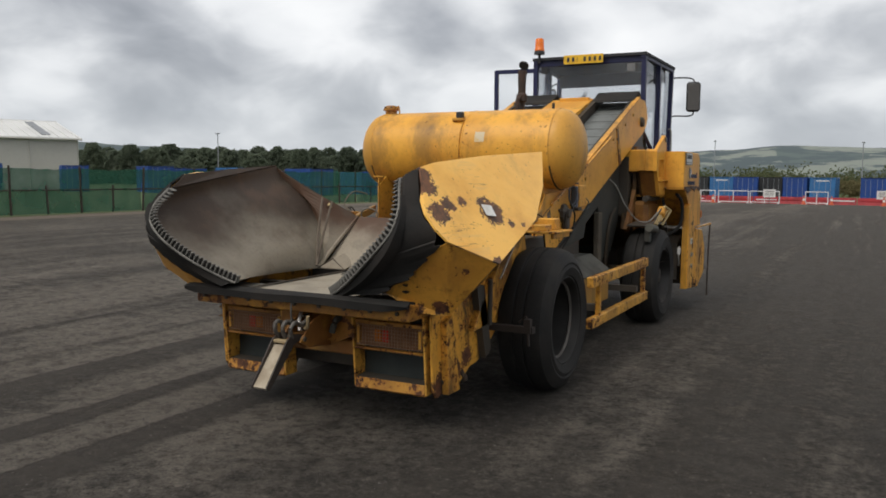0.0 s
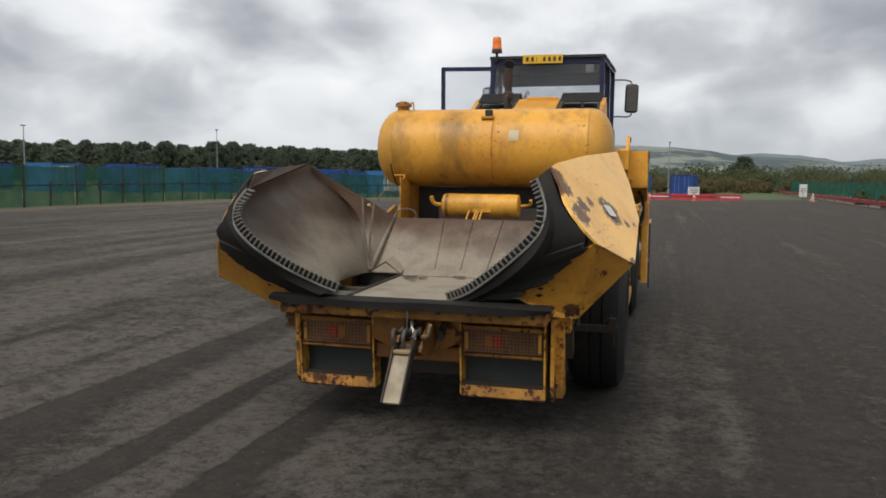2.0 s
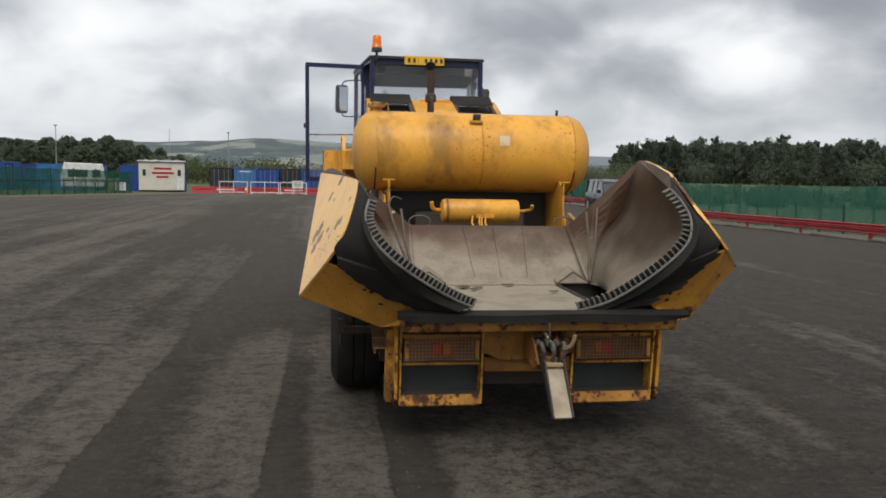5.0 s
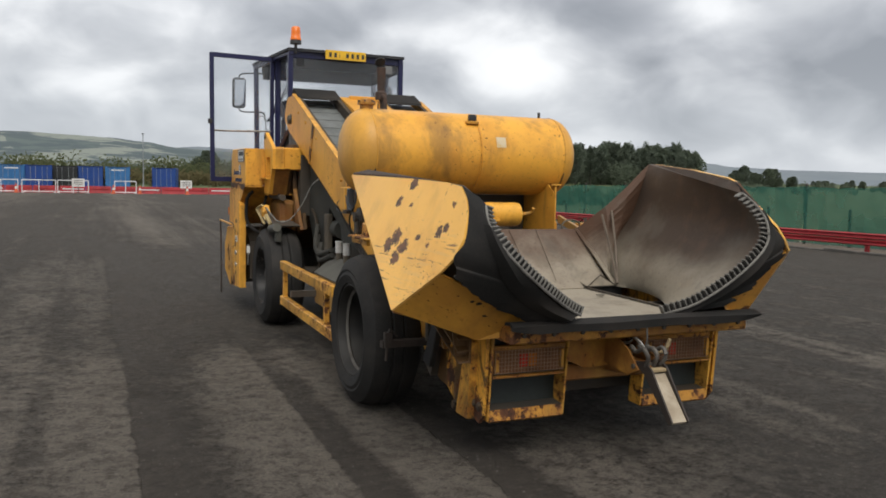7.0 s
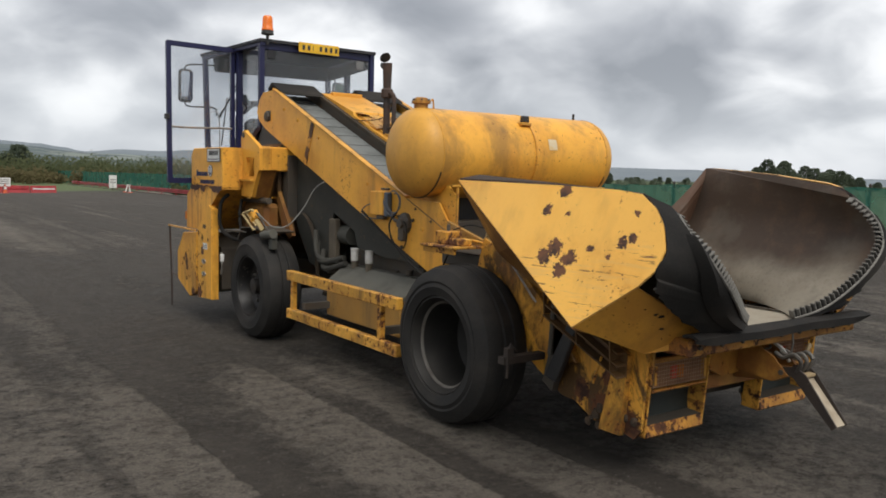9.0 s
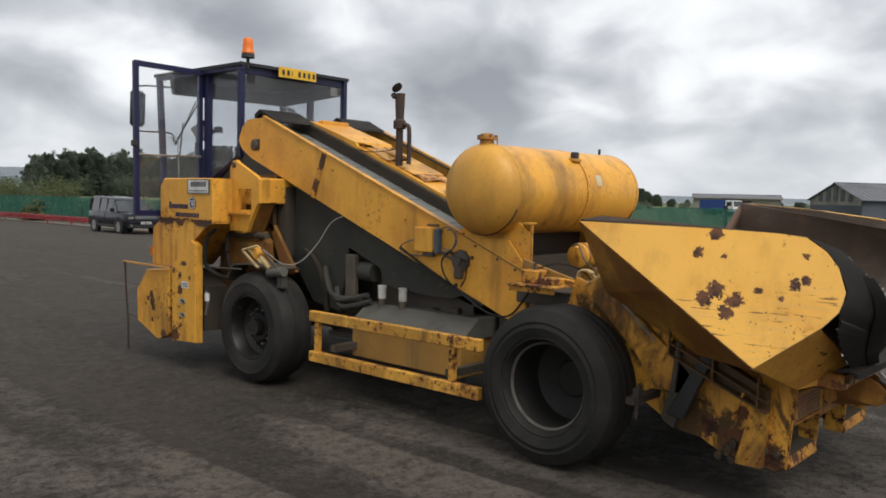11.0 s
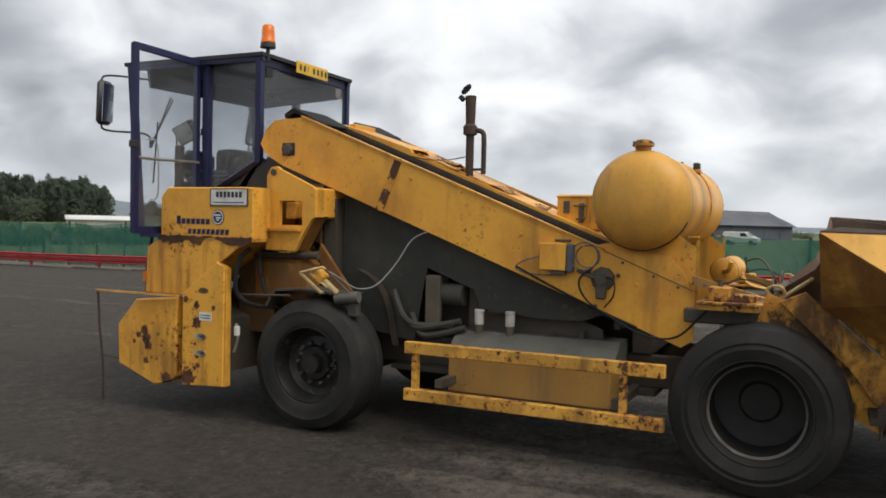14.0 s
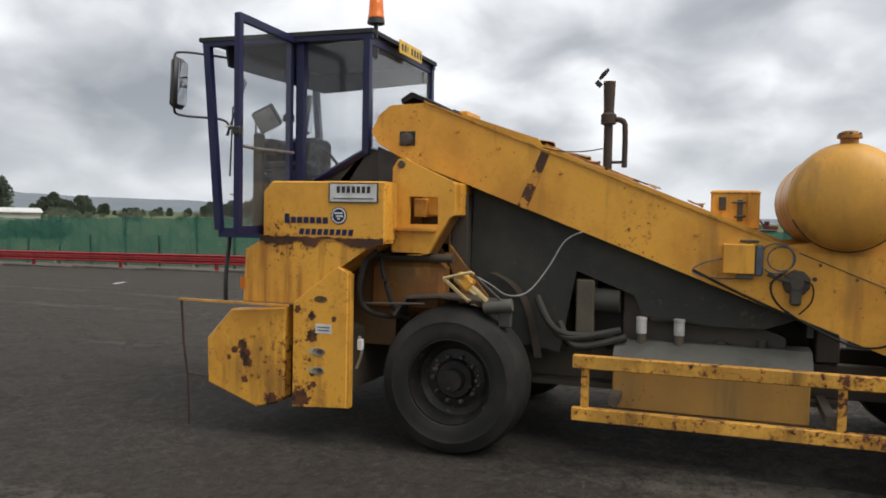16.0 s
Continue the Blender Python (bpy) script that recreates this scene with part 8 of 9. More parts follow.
for x, y, turn, ln, m, lab in ((-12.9, 86.6, 4, 6.06, M_CBLACK, "dark grey storage container with closed doors"),
                               (-10.35, 86.6, 4, 6.06, M_CLIGHT, "light blue storage container with closed doors"),
                               (-7.9, 86.4, 3, 6.06, M_CBLUE, "dark blue storage container with closed doors"),
                               (-5.55, 88.0, 2, 6.06, M_CBLACK, "black open-fronted storage container"),
                               (-3.15, 87.4, 0, 6.06, M_CBLUE, "deep blue storage container with closed doors"),
                               (-0.55, 87.4, -2, 6.06, M_CLIGHT, "light blue storage container beside a dark one"),
                               (4.15, 89.0, -8, 6.06, M_CBLUE, "blue storage container standing alone"),
                               (-16.0, 79.5, 70, 6.06, M_CBLUE, "blue storage container behind the netting fence"),
                               (-23.8, 80.5, 78, 6.06, M_CLIGHT, "faded blue storage container behind the netting fence"),
                               (-31.5, 78.5, 80, 6.06, M_CBLUE, "blue storage container behind the netting fence"),
                               (-36.0, 66.0, 5, 6.06, M_CBLUE, "blue storage container end beyond the fence gap"),
                               (-40.5, 71.5, 75, 6.06, M_CBLUE, "blue storage container behind the netting fence"),
                               (-47.0, 66.0, 68, 6.06, M_CGREEN, "grey-green storage container behind the fence"),
                               (-54.0, 63.0, 65, 6.06, M_CBLUE, "blue storage container near the pale shed"),
                               (-43.5, 60.0, 62, 6.06, M_CBLUE, "blue storage container behind the netting fence"),
                               (-50.0, 57.0, 62, 6.06, M_CLIGHT, "weathered blue storage container behind the fence"),
                               (-57.0, 52.5, 58, 6.06, M_CBLUE, "blue storage container behind the netting fence"),
                               (-29.0, 86.0, 82, 6.06, M_CBLUE, "blue storage container behind the caravan"),
                               (-61.0, 58.0, 60, 6.06, M_CBLUE, "blue storage container near the pale shed"),
                               (-66.0, 50.0, 55, 6.06, M_CBLUE, "blue storage container before the pale shed"),
                               (-70.0, 43.5, 55, 6.06, M_CBLUE, "blue storage container before the pale shed")):
    container(x, y, turn, ln, m, lab)

for i, (az, m) in enumerate(((-29.5, M_CBLUE), (-34.6, M_CLIGHT), (-39.0, M_CBLUE), (-43.6, M_CBLUE), (-48.0, M_CBLUE))):
    x, y, _ = polar(az, 91.0 + 0.6 * (i % 2))
    container(x, y, -az - 90, 6.06, m, "blue storage container in a row behind the netting" if m is M_CBLUE else "faded blue storage container in a row behind the netting")

# site cabin and caravan
sc = thing("site_cabin", "cream site cabin with roof vents behind the fence", "cabin", at=(-17.2, 76.5, fall(76.5)))
sc.rotation_euler = (0, 0, radians(12))
part("wall", B((-2.1, 0, 0.15), (2.1, 2.6, 2.9), 0.03), M_CREAM, sc)
part("roof", B((-2.2, -0.08, 2.9), (2.2, 2.7, 3.02), 0.02), M_WHITEBAR, sc)
for zz, xa, xb in ((2.15, -0.7, 0.9), (1.72, -0.9, 1.1), (1.35, -0.5, 0.6)):
    part("text_bar", B((xa, -0.02, zz), (xb, 0.0, zz + 0.2)), M_REDBAR, sc, "dark red painted lettering")
for x in (-1.6, -0.8, 0.2, 1.2):
    part("roof_vent", B((x, 0.2, 3.02), (x + 0.35, 0.6, 3.12)), M_POLE, sc)
for zz, x in ((2.30, -1.75), (2.30, 1.45)):
    part("small_window", B((x, -0.03, zz - 0.75), (x + 0.3, 0.0, zz - 0.15), 0.01), M_CARGLASS, sc)
part("door", B((1.35, -0.03, 0.2), (2.0, 0.0, 1.5), 0.01), M_WHITEBAR, sc)
part("eaves_trim", B((-2.2, -0.1, 2.82), (2.2, -0.08, 2.9)), M_CBLACK, sc)
part("skid", B((-2.0, 0.2, -0.2), (2.0, 2.4, 0.15)), M_CBLACK, sc)
mast = thing("radio_mast", "thin lattice radio mast behind the cream cabin", "mast", at=(-17.2, 80.5, fall(80.5)))
for dx, dy in ((-0.16, -0.1), (0.16, -0.1), (0.0, 0.18)):
    part("leg", T([(dx, dy, 0), (dx * 0.5, dy * 0.5, 3.6)], 0.022, 5), M_POLE, mast)
for i in range(7):
    f = 1.0 - 0.07 * i
    part("lacing", T([(-0.16 * f, -0.1 * f, i * 0.5), (0.16 * f, -0.1 * f, i * 0.5 + 0.5), (0.0, 0.18 * f, i * 0.5)], 0.012, 4), M_POLE, mast)
part("aerial", T([(0, 0, 3.5), (0, 0, 6.3)], 0.022, 5), M_POLE, mast)
board = thing("notice_board", "white notice board fixed on the fence end", "sign", at=(-17.78, 63.0, fall(63.0)))
part("panel", B((-0.42, -0.02, 0.25), (0.42, 0.01, 0.88), 0.005), M_WHITEBAR, board)
for i, w in enumerate((0.3, 0.24, 0.28)):
    part("text_bar", B((-w, -0.024, 0.74 - i * 0.17), (w, -0.019, 0.80 - i * 0.17)), M_CBLACK, board)
for x in (-0.36, 0.36):
    part("leg", B((x - 0.025, 0.012, 0.0), (x + 0.025, 0.05, 0.86)), M_POST, board)
kiosk = thing("red_hut", "small faded red hut beyond the fence gap", "hut", at=(-28.6, 57.5, fall(57.5)))
kiosk.rotation_euler = (0, 0, radians(25))
part("wall", B((-0.75, -0.6, 0.0), (0.75, 0.6, 1.25), 0.02), M_REDBOARD, kiosk)
part("roof", P([(-0.85, 1.25), (0.85, 1.25), (0.2, 1.5), (-0.2, 1.5)], -0.7, 0.7, "y", 0.02), M_REDBOARD, kiosk)
part("door", B((-0.3, -0.63, 0.05), (0.3, -0.6, 1.1), 0.01), M_CBLACK, kiosk)
cv = thing("caravan", "white touring caravan behind the fence", "caravan", at=(-24.0, 75.0, fall(75.0)))
cv.rotation_euler = (0, 0, radians(16))
part("body", P([(-1.9, 0.4), (1.8, 0.4), (1.95, 1.2), (1.7, 2.55), (-1.6, 2.65), (-1.95, 1.4)], 0, 2.1, "y", 0.06), M_WHITEBAR, cv)
part("window", B((-1.3, -0.015, 1.3), (0.4, 0.0, 2.0), 0.005), M_CARGLASS, cv)
part("window", B((0.8, -0.015, 1.3), (1.5, 0.0, 2.0), 0.005), M_CARGLASS, cv)
part("stripe", B((-1.85, -0.01, 1.0), (1.85, 0.0, 1.12)), M_POLE, cv)
for y in (0.1, 1.85):
    part("wheel", L([(0, 0.33), (0.18, 0.33), (0.18, 0)], (0.1, y, 0.33), "y", 18), M_TYRE, cv)


# buildings
def gable(name, origin, u, length, depth, eave, top, wall_m, roof_m, label, gable_m=None):
    u = Vector((u[0], u[1], 0)).normalized()
    v = Vector((-u.y, u.x, 0))
    o = Vector((origin[0], origin[1], -0.85))
    ob = thing(name, label, "building")

    def at(a, b, z):
        return o + u * a + v * b + Vector((0, 0, z + 0.85))
    for b, n in ((0, 1), (depth, -1)):
        part("long_wall", flat([at(0, b, -0.9), at(length, b, -0.9), at(length, b, eave), at(0, b, eave)], v * 0.2 * n), wall_m, ob)
    for a, n in ((0, 1), (length, -1)):
        part("gable_wall", flat([at(a, 0.2, -0.9), at(a, depth - 0.2, -0.9), at(a, depth - 0.2, eave), at(a, depth / 2, top), at(a, 0.2, eave)], u * 0.2 * n), gable_m or wall_m, ob)
    for b in (-0.4, depth + 0.4):
        ez = eave - (top - eave) * 0.8 / depth
        part("roof_slope", flat([at(-0.4, b, ez + 0.05), at(length + 0.4, b, ez + 0.05), at(length + 0.4, depth / 2, top + 0.08), at(-0.4, depth / 2, top + 0.08)], (0, 0, 0.15)), roof_m, ob)
    part("ridge_cap", T([at(-0.4, depth / 2, top + 0.2), at(length + 0.4, depth / 2, top + 0.2)], 0.16, 6), roof_m, ob)
    part("gutter", T([at(-0.4, -0.5, eave - 0.05), at(length + 0.4, -0.5, eave - 0.05)], 0.10, 6), wall_m, ob)
    n = int(length / 1.0)
    for i in range(n + 1):
        part("sheet_rib", T([at(i * length / n, -0.4, eave + 0.2), at(i * length / n, depth / 2, top + 0.24)], 0.05, 4), roof_m, ob)
    for i in range(int(length / 5) + 1):
        part("wall_rib", B((-0.05, -0.05, -0.8), (0.05, 0.05, eave - 0.1), 0, Matrix.Translation(at(min(i * 5, length), -0.05, 0))), wall_m, ob)
    return ob, at


shed, at = gable("warehouse_shed", (-94.0, 22.8), (0.428, 0.904), 40, 24, 5.4, 7.7, M_SHEDWALL, M_SHEDROOF, "pale grey metal shed with a white roof")
for a in (24.5, 30.5, 36.5):
    part("roof_light", flat([at(a, 1.0, 5.80), at(a + 0.9, 1.0, 5.80), at(a + 0.9, 10.6, 7.65), at(a, 10.6, 7.65)], (0, 0, 0.12)), M_POLE, shed)
barn, at = gable("barn", (137.6, 35.6), (0.83, -0.558), 49, 12.3, 2.75, 5.45, M_BARNWALL, M_BARNROOF, "dark slate-grey barn with a weathered boarded gable", M_BARNWOOD)
part("base_boards", flat([at(-0.06, 0.25, -0.85), at(-0.06, 12.05, -0.85), at(-0.06, 12.05, 1.9), at(-0.06, 0.25, 1.9)], (-0.05, 0.03, 0)), M_BARNWALL, barn, "dark lower boarding")
for b in (2.0, 3.9, 5.6, 7.3, 9.2):
    # dark gaps between the bleached gable boards
    peak = 2.7 + 2.5 * (1.0 - abs(b + 0.45 - 6.15) / 6.15)
    part("dark_board", flat([at(-0.06, b, 2.5), at(-0.06, b + 0.9, 2.5), at(-0.06, b + 0.9, peak), at(-0.06, b, peak)], (-0.05, 0.03, 0)), M_BARNWALL, barn)
low, at = gable("low_shed", (165.0, 77.0), (0.42, -0.91), 18, 9, 2.9, 3.5, M_BARNWOOD, M_BARNROOF, "low weathered farm shed with a dark opening")
# flat dark sheet on the wall stands for the shaded open front
part("dark_opening", flat([at(8, -0.05, -0.8), at(12, -0.05, -0.8), at(12, -0.05, 2.4), at(8, -0.05, 2.4)], (-0.06, -0.03, 0)), M_CBLACK, low)
long, at = gable("field_shed", (116, 150), (0.80, -0.6), 14, 7, 0.9, 1.5, M_SHEDWALL, M_SHEDROOF, "long low pale field shed beyond the netting")


def light_pole(az, d, top):
    x, y, _ = polar(az, d)
    ob = thing("light_pole", "tall slim galvanised lighting pole", "street lamp", "yard lighting poles", at=(x, y, -0.8))
    part("mast", L([(0, 0.11), (0.6, 0.11), (0.62, 0.08), (top + 0.8, 0.045), (top + 0.8, 0)], (0, 0, 0), "z", 10), M_POLE, ob, "", True)
    part("lamp_head", B((-0.15, -0.35, top + 0.72), (0.15, 0.25, top + 0.86), 0.04), M_POLE, ob)


for az, d, top in ((-43.3, 100, 6.6), (-30.9, 120, 7.7), (-18.7, 120, 7.2), (-7.7, 112, 6.6), (1.6, 106, 6.0)):
    light_pole(az, d, top)


# gate line: pedestrian barriers, signs, cones
def ped_barrier(x0, x1, y, material, label):
    ob = thing("pedestrian_barrier", label, "barrier", "barriers across the gate")
    z = fall(y)
    for zz in (0.12, 1.08):
        part("bar", T([(x0, y, z + zz), (x1, y, z + zz)], 0.04, 6), material, ob)
    for x in (x0, x1, (x0 + x1) / 2):
        part("leg", T([(x, y, z), (x, y, z + 1.1)], 0.04, 6), material, ob)
    for x in (x0 + 0.1, x1 - 0.1):
        part("foot", B((x - 0.05, y - 0.3, z), (x + 0.05, y + 0.3, z + 0.05)), material, ob)


for a, b in ((-11.2, -8.7), (-8.4, -5.85), (-5.7, -3.3), (-1.2, 0.55)):
    ped_barrier(a, b, 72.0, M_WHITEBAR, "white tubular pedestrian barrier")
for i in range(11):
    x = -14.0 + i * 2.1
    ob = thing("barrier_block", "red plastic water-filled road barrier", "barrier", "red barriers across the gate")
    z = fall(74.0)
    part("block", P([(-0.25, 0), (0.25, 0), (0.16, 0.3), (0.1, 0.62), (-0.1, 0.62), (-0.16, 0.3)], x, x + 2.04, "x", 0.02), M_REDBAR, ob)
    part("pale_band", B((x + 0.2, -0.2, 0.3), (x + 1.9, -0.16, 0.40)), M_WHITEBAR if i % 3 == 1 else M_REDBAR, ob)
    ob.location = (0, 74.0, z)
for x, y, w in ((-4.1, 71.8, 1.0), (4.7, 71.4, 1.0), (15.4, 81.0, 0.72)):
    ob = thing("sign_board", "white notice board with unreadable writing on a post", "sign", at=(x, y, level(x, y)))
    part("post", T([(0, 0, 0), (0, 0, 0.7)], 0.04, 6), M_POST if w < 1.05 else M_POLE, ob)
    part("board", B((-w / 2, -0.03, 0.55 if w > 0.8 else 0.25), (w / 2, 0.0, 1.25 if w > 0.8 else 1.5), 0.008), M_WHITE, ob)
    for zz in (0.75, 0.9, 1.05):
        part("text_bar", B((-w * 0.35, -0.036, zz), (w * 0.35, -0.031, zz + 0.05)), M_GREY, ob)


def cone(x, y):
    ob = thing("traffic_cone", "orange and white traffic cone", "cone", "cones at the gate", at=(x, y, level(x, y)))
    part("base", B((-0.22, -0.22, 0), (0.22, 0.22, 0.05), 0.02), M_CONE, ob)
    part("body", L([(0.05, 0.15), (0.75, 0.035), (0.75, 0)], (0, 0, 0), "z", 16), M_CONE, ob)
    part("sleeve", L([(0.33, 0.113), (0.52, 0.08)], (0, 0, 0), "z", 16, False), M_WHITE, ob)


def edge_post(x, y, lean):
    ob = thing("marker_post", "white plastic marker post leaning beside the red barrier", "post", "marker posts by the barrier", at=(x, y, level(x, y)))
    ob.rotation_euler = (0, radians(lean), 0)
    part("stem", L([(-0.05, 0.09), (0.05, 0.09), (0.06, 0.06), (0.72, 0.06), (0.75, 0.03), (0.75, 0)], (0, 0, 0), "z", 10), M_WHITE, ob, "", True)
    part("foot", L([(-0.05, 0.24), (0.04, 0.22), (0.06, 0.1)], (0, 0, 0), "z", 12), M_CONE, ob)


edge_post(15.1, 75.0, 14)
edge_post(15.0, 73.0, -7)
for x, y in ((-8.8, 71.6), (-1.3, 71.6), (0.85, 71.6), (4.75, 71.0)):
    cone(x, y)

# parked four by four
car = thing("parked_car", "dark grey estate four-by-four parked by the red barrier", "car", at=(14.52, 38.78, level(14.52, 38.78)))
car.rotation_euler = (0, 0, radians(-2.2))


def loft(stations):
    """Skin over cross-sections: each station is y and a list of (half width, height) from sill to crown."""
    bm = bmesh.new()
    rings = []
    for y, prof in stations:
        ring = [bm.verts.new((w, y, z)) for w, z in prof] + [bm.verts.new((-w, y, z)) for w, z in reversed(prof)]
        rings.append(ring)
    for r0, r1 in zip(rings, rings[1:]):
        n = len(r0)
        for i in range(n):
            bm.faces.new((r0[i], r0[(i + 1) % n], r1[(i + 1) % n], r1[i]))
    bm.faces.new(rings[0])
    bm.faces.new(rings[-1][::-1])
    bmesh.ops.recalc_face_normals(bm, faces=bm.faces[:])
    return bm


def car_section(w, belt, crown):
    return [(w - 0.06, 0.36), (w - 0.01, 0.46), (w, 0.70), (w - 0.015, belt - 0.12), (w - 0.06, belt - 0.03), (w - 0.20, belt), (0.25, crown)]


part("body", loft([(-2.40, car_section(0.84, 1.00, 1.00)), (-2.36, car_section(0.90, 1.06, 1.065)), (-2.20, car_section(0.945, 1.09, 1.105)), (-1.7, car_section(0.955, 1.11, 1.14)), (-1.2, car_section(0.96, 1.13, 1.15)),
                   (0.0, car_section(0.965, 1.14, 1.15)), (1.6, car_section(0.96, 1.14, 1.15)), (2.25, car_section(0.93, 1.13, 1.14)), (2.38, car_section(0.88, 1.05, 1.06))]), M_CARPAINT, car, "", True)
part("glasshouse", loft([(-1.20, [(0.86, 1.12), (0.845, 1.135), (0.20, 1.15)]), (-0.62, [(0.87, 1.12), (0.745, 1.66), (0.20, 1.70)]), (-0.45, [(0.875, 1.12), (0.74, 1.73), (0.20, 1.765)]),
                         (1.95, [(0.86, 1.12), (0.725, 1.79), (0.20, 1.82)]), (2.28, [(0.84, 1.12), (0.72, 1.70), (0.20, 1.73)])]), M_CARGLASS, car, "dark tinted windows")
part("roof", loft([(-0.62, [(0.735, 1.685), (0.70, 1.71), (0.20, 1.725)]), (-0.42, [(0.76, 1.73), (0.70, 1.785), (0.20, 1.80)]), (0.55, [(0.755, 1.76), (0.69, 1.83), (0.20, 1.845)]), (0.75, [(0.755, 1.77), (0.69, 1.865), (0.20, 1.88)]),
                   (1.95, [(0.75, 1.78), (0.68, 1.87), (0.20, 1.885)]), (2.30, [(0.73, 1.70), (0.66, 1.80), (0.20, 1.815)])]), M_CARPAINT, car, "", True)
part("wiper_panel", B((-0.80, -1.30, 1.115), (0.80, -1.14, 1.15), 0.01), M_CBLACK, car)
for s in (-1, 1):
    for y0, y1, lean, w in ((-1.20, -0.58, 0, 0.030), (0.16, 0.22, 1, 0.018), (1.06, 1.12, 1, 0.022), (2.20, 2.24, 1, 0.05)):
        top = 1.68 if not lean else 1.78
        part("window_pillar", T([(s * 0.868, y0, 1.13), (s * 0.75, y1, top)], w, 6), M_CARPAINT, car)
    head = part("headlight", P([(-0.98, 0.72), (-0.62, 0.74), (-0.62, 0.93), (-0.98, 0.95)] if s < 0 else [(0.62, 0.74), (0.98, 0.72), (0.98, 0.95), (0.62, 0.93)], -2.36, -2.10, "y", 0.015), M_CBLACK, car, "dark headlight housing")
    head.location.y = -0.06
    for x in (0.70, 0.84):
        part("lamp_lens", L([(0, 0.07), (-0.03, 0.06), (-0.045, 0.0)], (s * x, -2.36, 0.835), "y", 14), M_BRIGHT, head, "bright round lens", True)
    part("fog_lamp", L([(0, 0.06), (-0.02, 0.05), (-0.025, 0.0)], (s * 0.74, -2.44, 0.47), "y", 12), M_BRIGHT, car)
    part("door_mirror", B((s * 1.04 - 0.10, -0.98, 1.13), (s * 1.04 + 0.10, -0.84, 1.31), 0.035), M_CARPAINT, car)
    part("roof_bar", T([(s * 0.66, -0.2, 1.80), (s * 0.66, -0.1, 1.86), (s * 0.66, 1.7, 1.93), (s * 0.66, 1.85, 1.88)], 0.018, 5), M_CBLACK, car)
    part("door_seam", B((s * 0.966 - 0.004, 0.17, 0.5), (s * 0.966 + 0.004, 0.19, 1.08)), M_CBLACK, car)
    part("sill", B((min(s * 0.90, s * 0.975), -1.0, 0.33), (max(s * 0.90, s * 0.975), 1.0, 0.46), 0.02), M_CBLACK, car)
    for y in (-1.45, 1.43):
        part("wheel_arch", L([(s * 0.80, 0.47), (s * 0.968, 0.47), (s * 0.972, 0.44), (s * 0.972, 0.38), (s * 0.80, 0.38)], (0, y, 0.40), "x", 28), M_CBLACK, car, "black wheel arch", True)
        w = part("wheel", L([(-s * 0.12, 0.2), (-s * 0.12, 0.36), (-s * 0.09, 0.385), (s * 0.09, 0.385), (s * 0.12, 0.36), (s * 0.12, 0.27), (s * 0.09, 0.26), (s * 0.07, 0.06), (s * 0.09, 0.0)], (s * 0.87, y, 0.385), "x", 28), M_TYRE, car, "", True)
        part("rim", L([(0, 0.265), (s * 0.012, 0.255), (s * 0.002, 0.22), (-s * 0.01, 0.12), (s * 0.015, 0.06), (s * 0.015, 0)], (s * 0.972, y, 0.385), "x", 20), M_BRIGHT, w)
        for q in range(5):
            part("spoke", T([(s * 0.985, y + 0.05 * math.cos(q * 1.2566), 0.385 + 0.05 * math.sin(q * 1.2566)), (s * 0.982, y + 0.25 * math.cos(q * 1.2566), 0.385 + 0.25 * math.sin(q * 1.2566))], 0.022, 5), M_POLE, w)
part("grille", B((-0.60, -2.43, 0.76), (0.60, -2.36, 0.96), 0.02), M_CBLACK, car)
for z in (0.80, 0.86, 0.92):
    part("grille_bar", B((-0.57, -2.442, z - 0.013), (0.57, -2.425, z + 0.013), 0.004), M_POLE, car)
part("bumper", B((-0.93, -2.46, 0.52), (0.93, -2.30, 0.71), 0.05), M_CARPAINT, car)
part("lower_bumper", B((-0.88, -2.44, 0.34), (0.88, -2.30, 0.53), 0.04), M_CBLACK, car)
pl = part("number_plate", B((-0.26, -2.475, 0.54), (0.26, -2.46, 0.65)), M_WHITE, car)
for i in range(6):
    part("plate_bar", B((-0.22 + i * 0.075, -2.479, 0.565), (-0.17 + i * 0.075, -2.474, 0.625)), M_CBLACK, pl)
# faint paint dash on the yard
mark = tagged(new("paint_mark", mesh_from(B((-0.3, -0.05, 0.003), (0.3, 0.05, 0.006), 0, pose(9.3, 17.0, level(9.3, 17.0), 0, 0, 15)), "paint_mark", M_WHITEBAR)), "short worn white paint dash on tarmac", "road marking", kind="structure")


def lorry(x, y, turn, box_m, label):
    ob = thing("lorry", label, "lorry", at=(x, y, fall(y)))
    ob.rotation_euler = (0, 0, radians(turn))
    part("cab_body", P([(0, 0.6), (1.9, 0.6), (1.9, 2.55), (0.35, 2.55), (0.05, 1.5)], -1.15, 1.15, "y", 0.06), M_WHITEBAR, ob)
    part("windscreen", flat([(0.03, -1.0, 1.55), (0.03, 1.0, 1.55), (0.30, 1.0, 2.40), (0.30, -1.0, 2.40)], (-0.02, 0, 0.01)), M_CARGLASS, ob)
    for s in (-1, 1):
        part("side_window", B((0.5, s * 1.155 - 0.01, 1.6), (1.5, s * 1.155 + 0.01, 2.3)), M_CARGLASS, ob)
        for u in (0.9, 5.0, 6.1):
            part("wheel", L([(-0.14, 0.25), (-0.14, 0.48), (0.14, 0.48), (0.14, 0.25), (0.05, 0.0)], (u, s * 1.0, 0.48), "y", 20), M_TYRE, ob)
    part("load_body", B((2.1, -1.22, 0.96), (7.6, 1.22, 2.62), 0.03), box_m, ob)
    part("frame", B((0.3, -0.5, 0.6), (7.4, 0.5, 0.95)), M_CBLACK, ob)


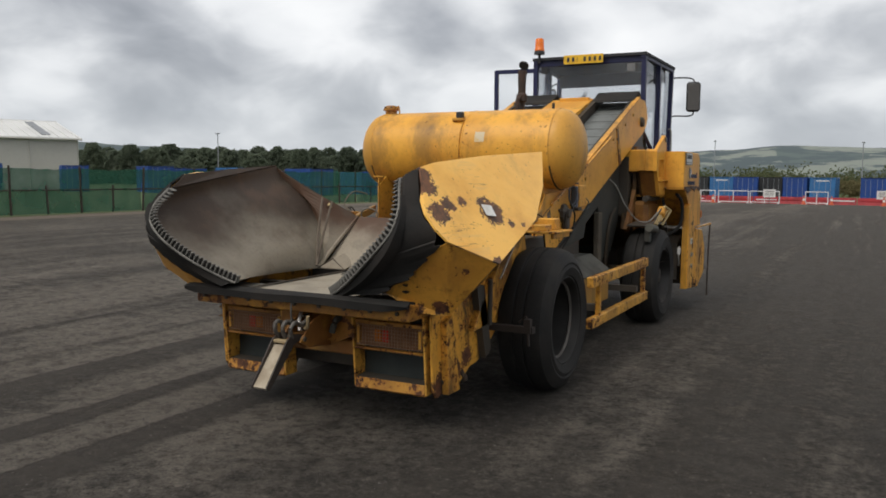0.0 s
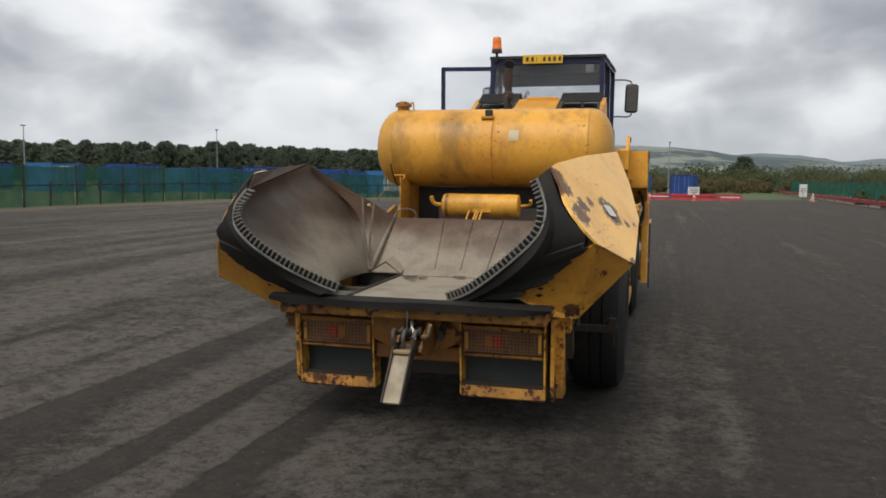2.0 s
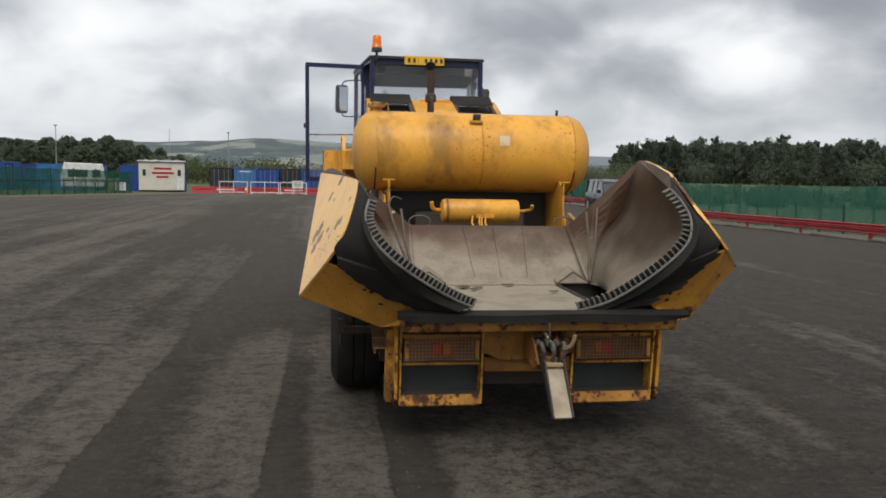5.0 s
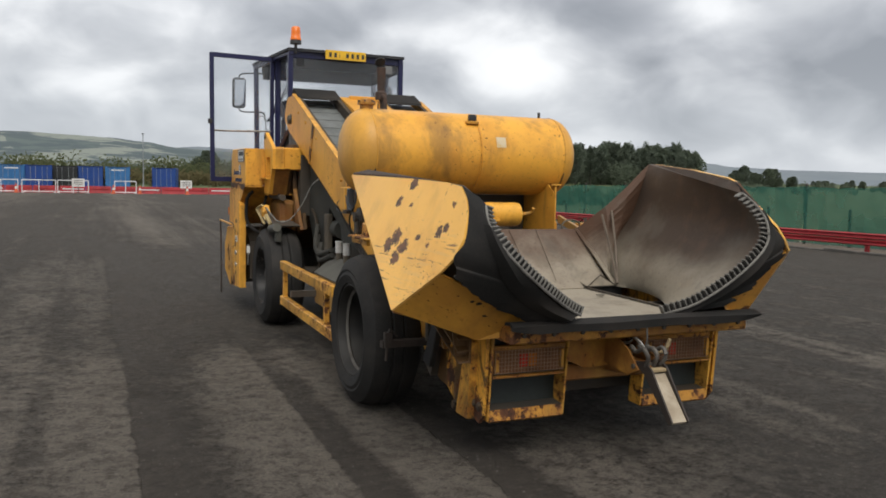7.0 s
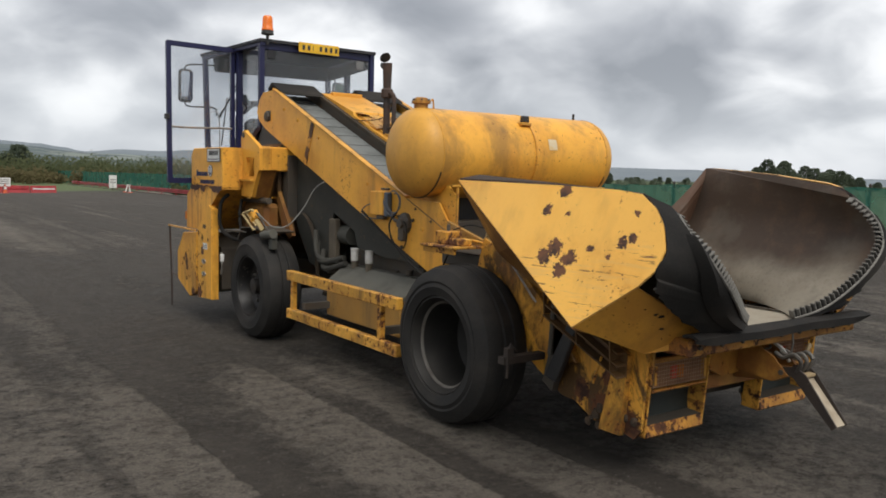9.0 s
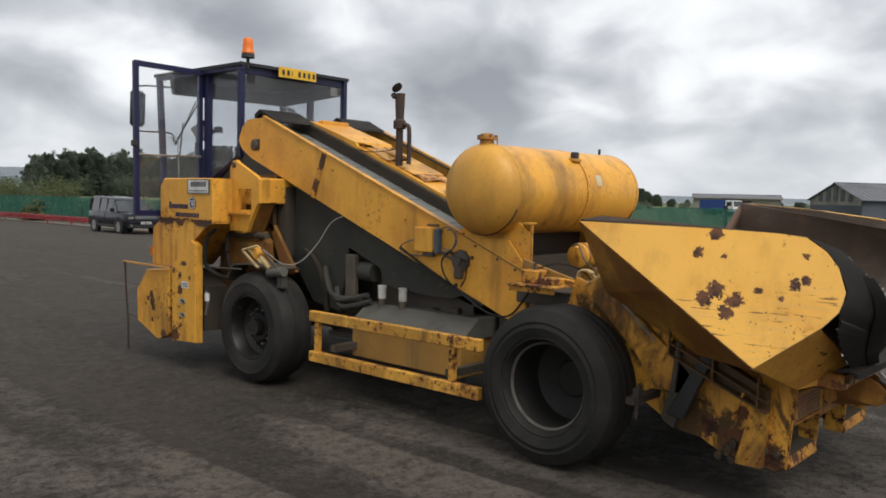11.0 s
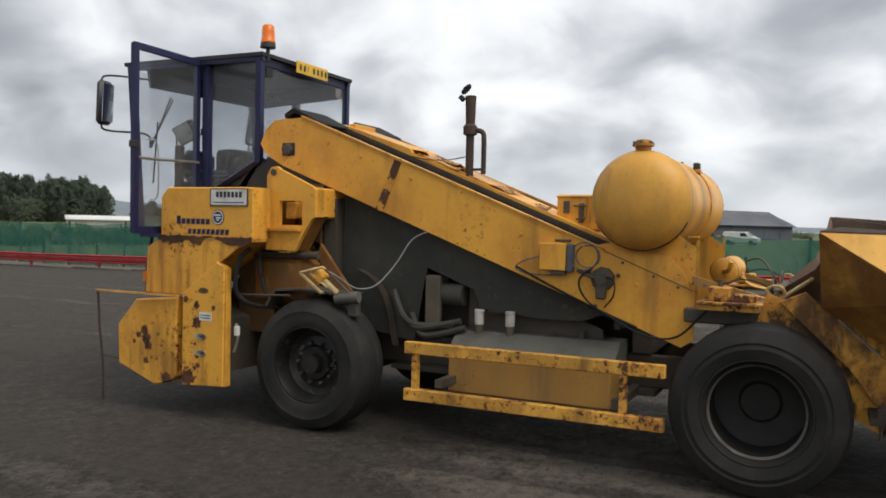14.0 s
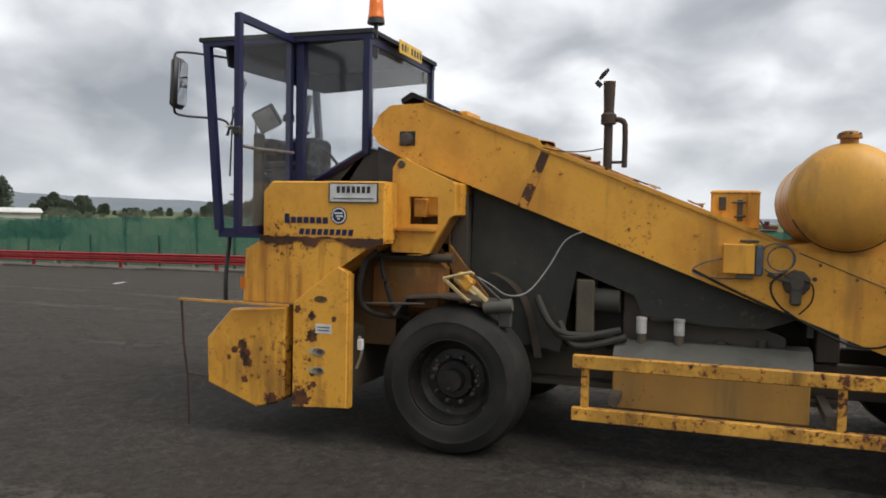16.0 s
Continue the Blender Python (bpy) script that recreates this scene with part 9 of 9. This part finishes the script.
lorry(-38.5, 77.5, 20, M_CBLUE, "white-cabbed lorry with a blue body behind the fence")
lorry(-47.5, 74.5, 30, M_WHITEBAR, "white box lorry parked behind the containers")
lorry(128.0, 52.0, 70, M_CBLUE, "blue and white lorry parked near the farm shed")


def white_van(x, y, turn):
    ob = thing("van", "small white van parked beyond the netting", "van", at=(x, y, level(x, y)))
    ob.rotation_euler = (0, 0, radians(turn))
    bm = P([(-2.1, 0.35), (-2.15, 0.85), (-1.35, 1.05), (-0.75, 1.62), (1.9, 1.68), (2.1, 1.5), (2.12, 0.35)], -0.85, 0.85, "y")
    bmesh.ops.bevel(bm, geom=bm.edges[:], offset=0.08, segments=3, affect="EDGES", clamp_overlap=True)
    part("body", bm, M_WHITE, ob, "", True)
    part("windscreen", flat([(-1.30, -0.7, 1.09), (-1.30, 0.7, 1.09), (-0.80, 0.66, 1.56), (-0.80, -0.66, 1.56)], (-0.02, 0, 0.015)), M_CARGLASS, ob)
    for s in (-1, 1):
        part("side_window", flat([(-0.95, s * 0.852, 1.08), (-0.05, s * 0.852, 1.08), (-0.05, s * 0.852, 1.5), (-0.62, s * 0.852, 1.5)], (0, s * 0.01, 0)), M_CARGLASS, ob)
        for u in (-1.35, 1.35):
            part("wheel", L([(-0.09, 0.18), (-0.09, 0.31), (0.09, 0.31), (0.09, 0.18), (0.04, 0.0)], (u, s * 0.80, 0.31), "y", 20), M_TYRE, ob)


white_van(100.0, 11.0, 80)

# small red digger at work in the far field, standing still
dig = thing("digger", "small faded red tracked digger in a far field", "digger", at=(141.0, -3.2, 0.0))
dig.rotation_euler = (0, 0, radians(80))
for y in (-0.75, 0.75):
    part("track", P([(-1.3, 0.12), (-1.1, 0.0), (1.1, 0.0), (1.3, 0.12), (1.3, 0.42), (1.1, 0.55), (-1.1, 0.55), (-1.3, 0.42)], y - 0.2, y + 0.2, "y", 0.03), M_CBLACK, dig)
part("house", P([(-1.5, 0.65), (0.6, 0.65), (0.6, 1.15), (-0.2, 1.3), (-1.5, 1.3)], -0.85, 0.85, "y", 0.05), M_REDBOARD, dig)
cabn = part("cab", P([(-0.2, 1.28), (0.75, 0.7), (0.75, 1.5), (0.5, 2.05), (-0.2, 2.05)], 0.05, 0.85, "y", 0.04), M_REDBOARD, dig)
part("cab_window", B((-0.1, 0.86, 1.4), (0.45, 0.875, 1.95)), M_CARGLASS, cabn)
part("boom", T(smooth_path([(0.6, -0.2, 1.0), (1.6, -0.2, 2.3), (2.9, -0.2, 2.3)]), 0.16, 8), M_REDBOARD, dig)
part("dipper", T([(2.8, -0.2, 2.4), (3.4, -0.2, 1.0)], 0.12, 8), M_REDBOARD, dig)
part("bucket", P([(3.2, 1.0), (3.6, 1.0), (3.7, 0.6), (3.3, 0.4), (3.05, 0.6)], -0.5, 0.1, "y", 0.02), M_CBLACK, dig)
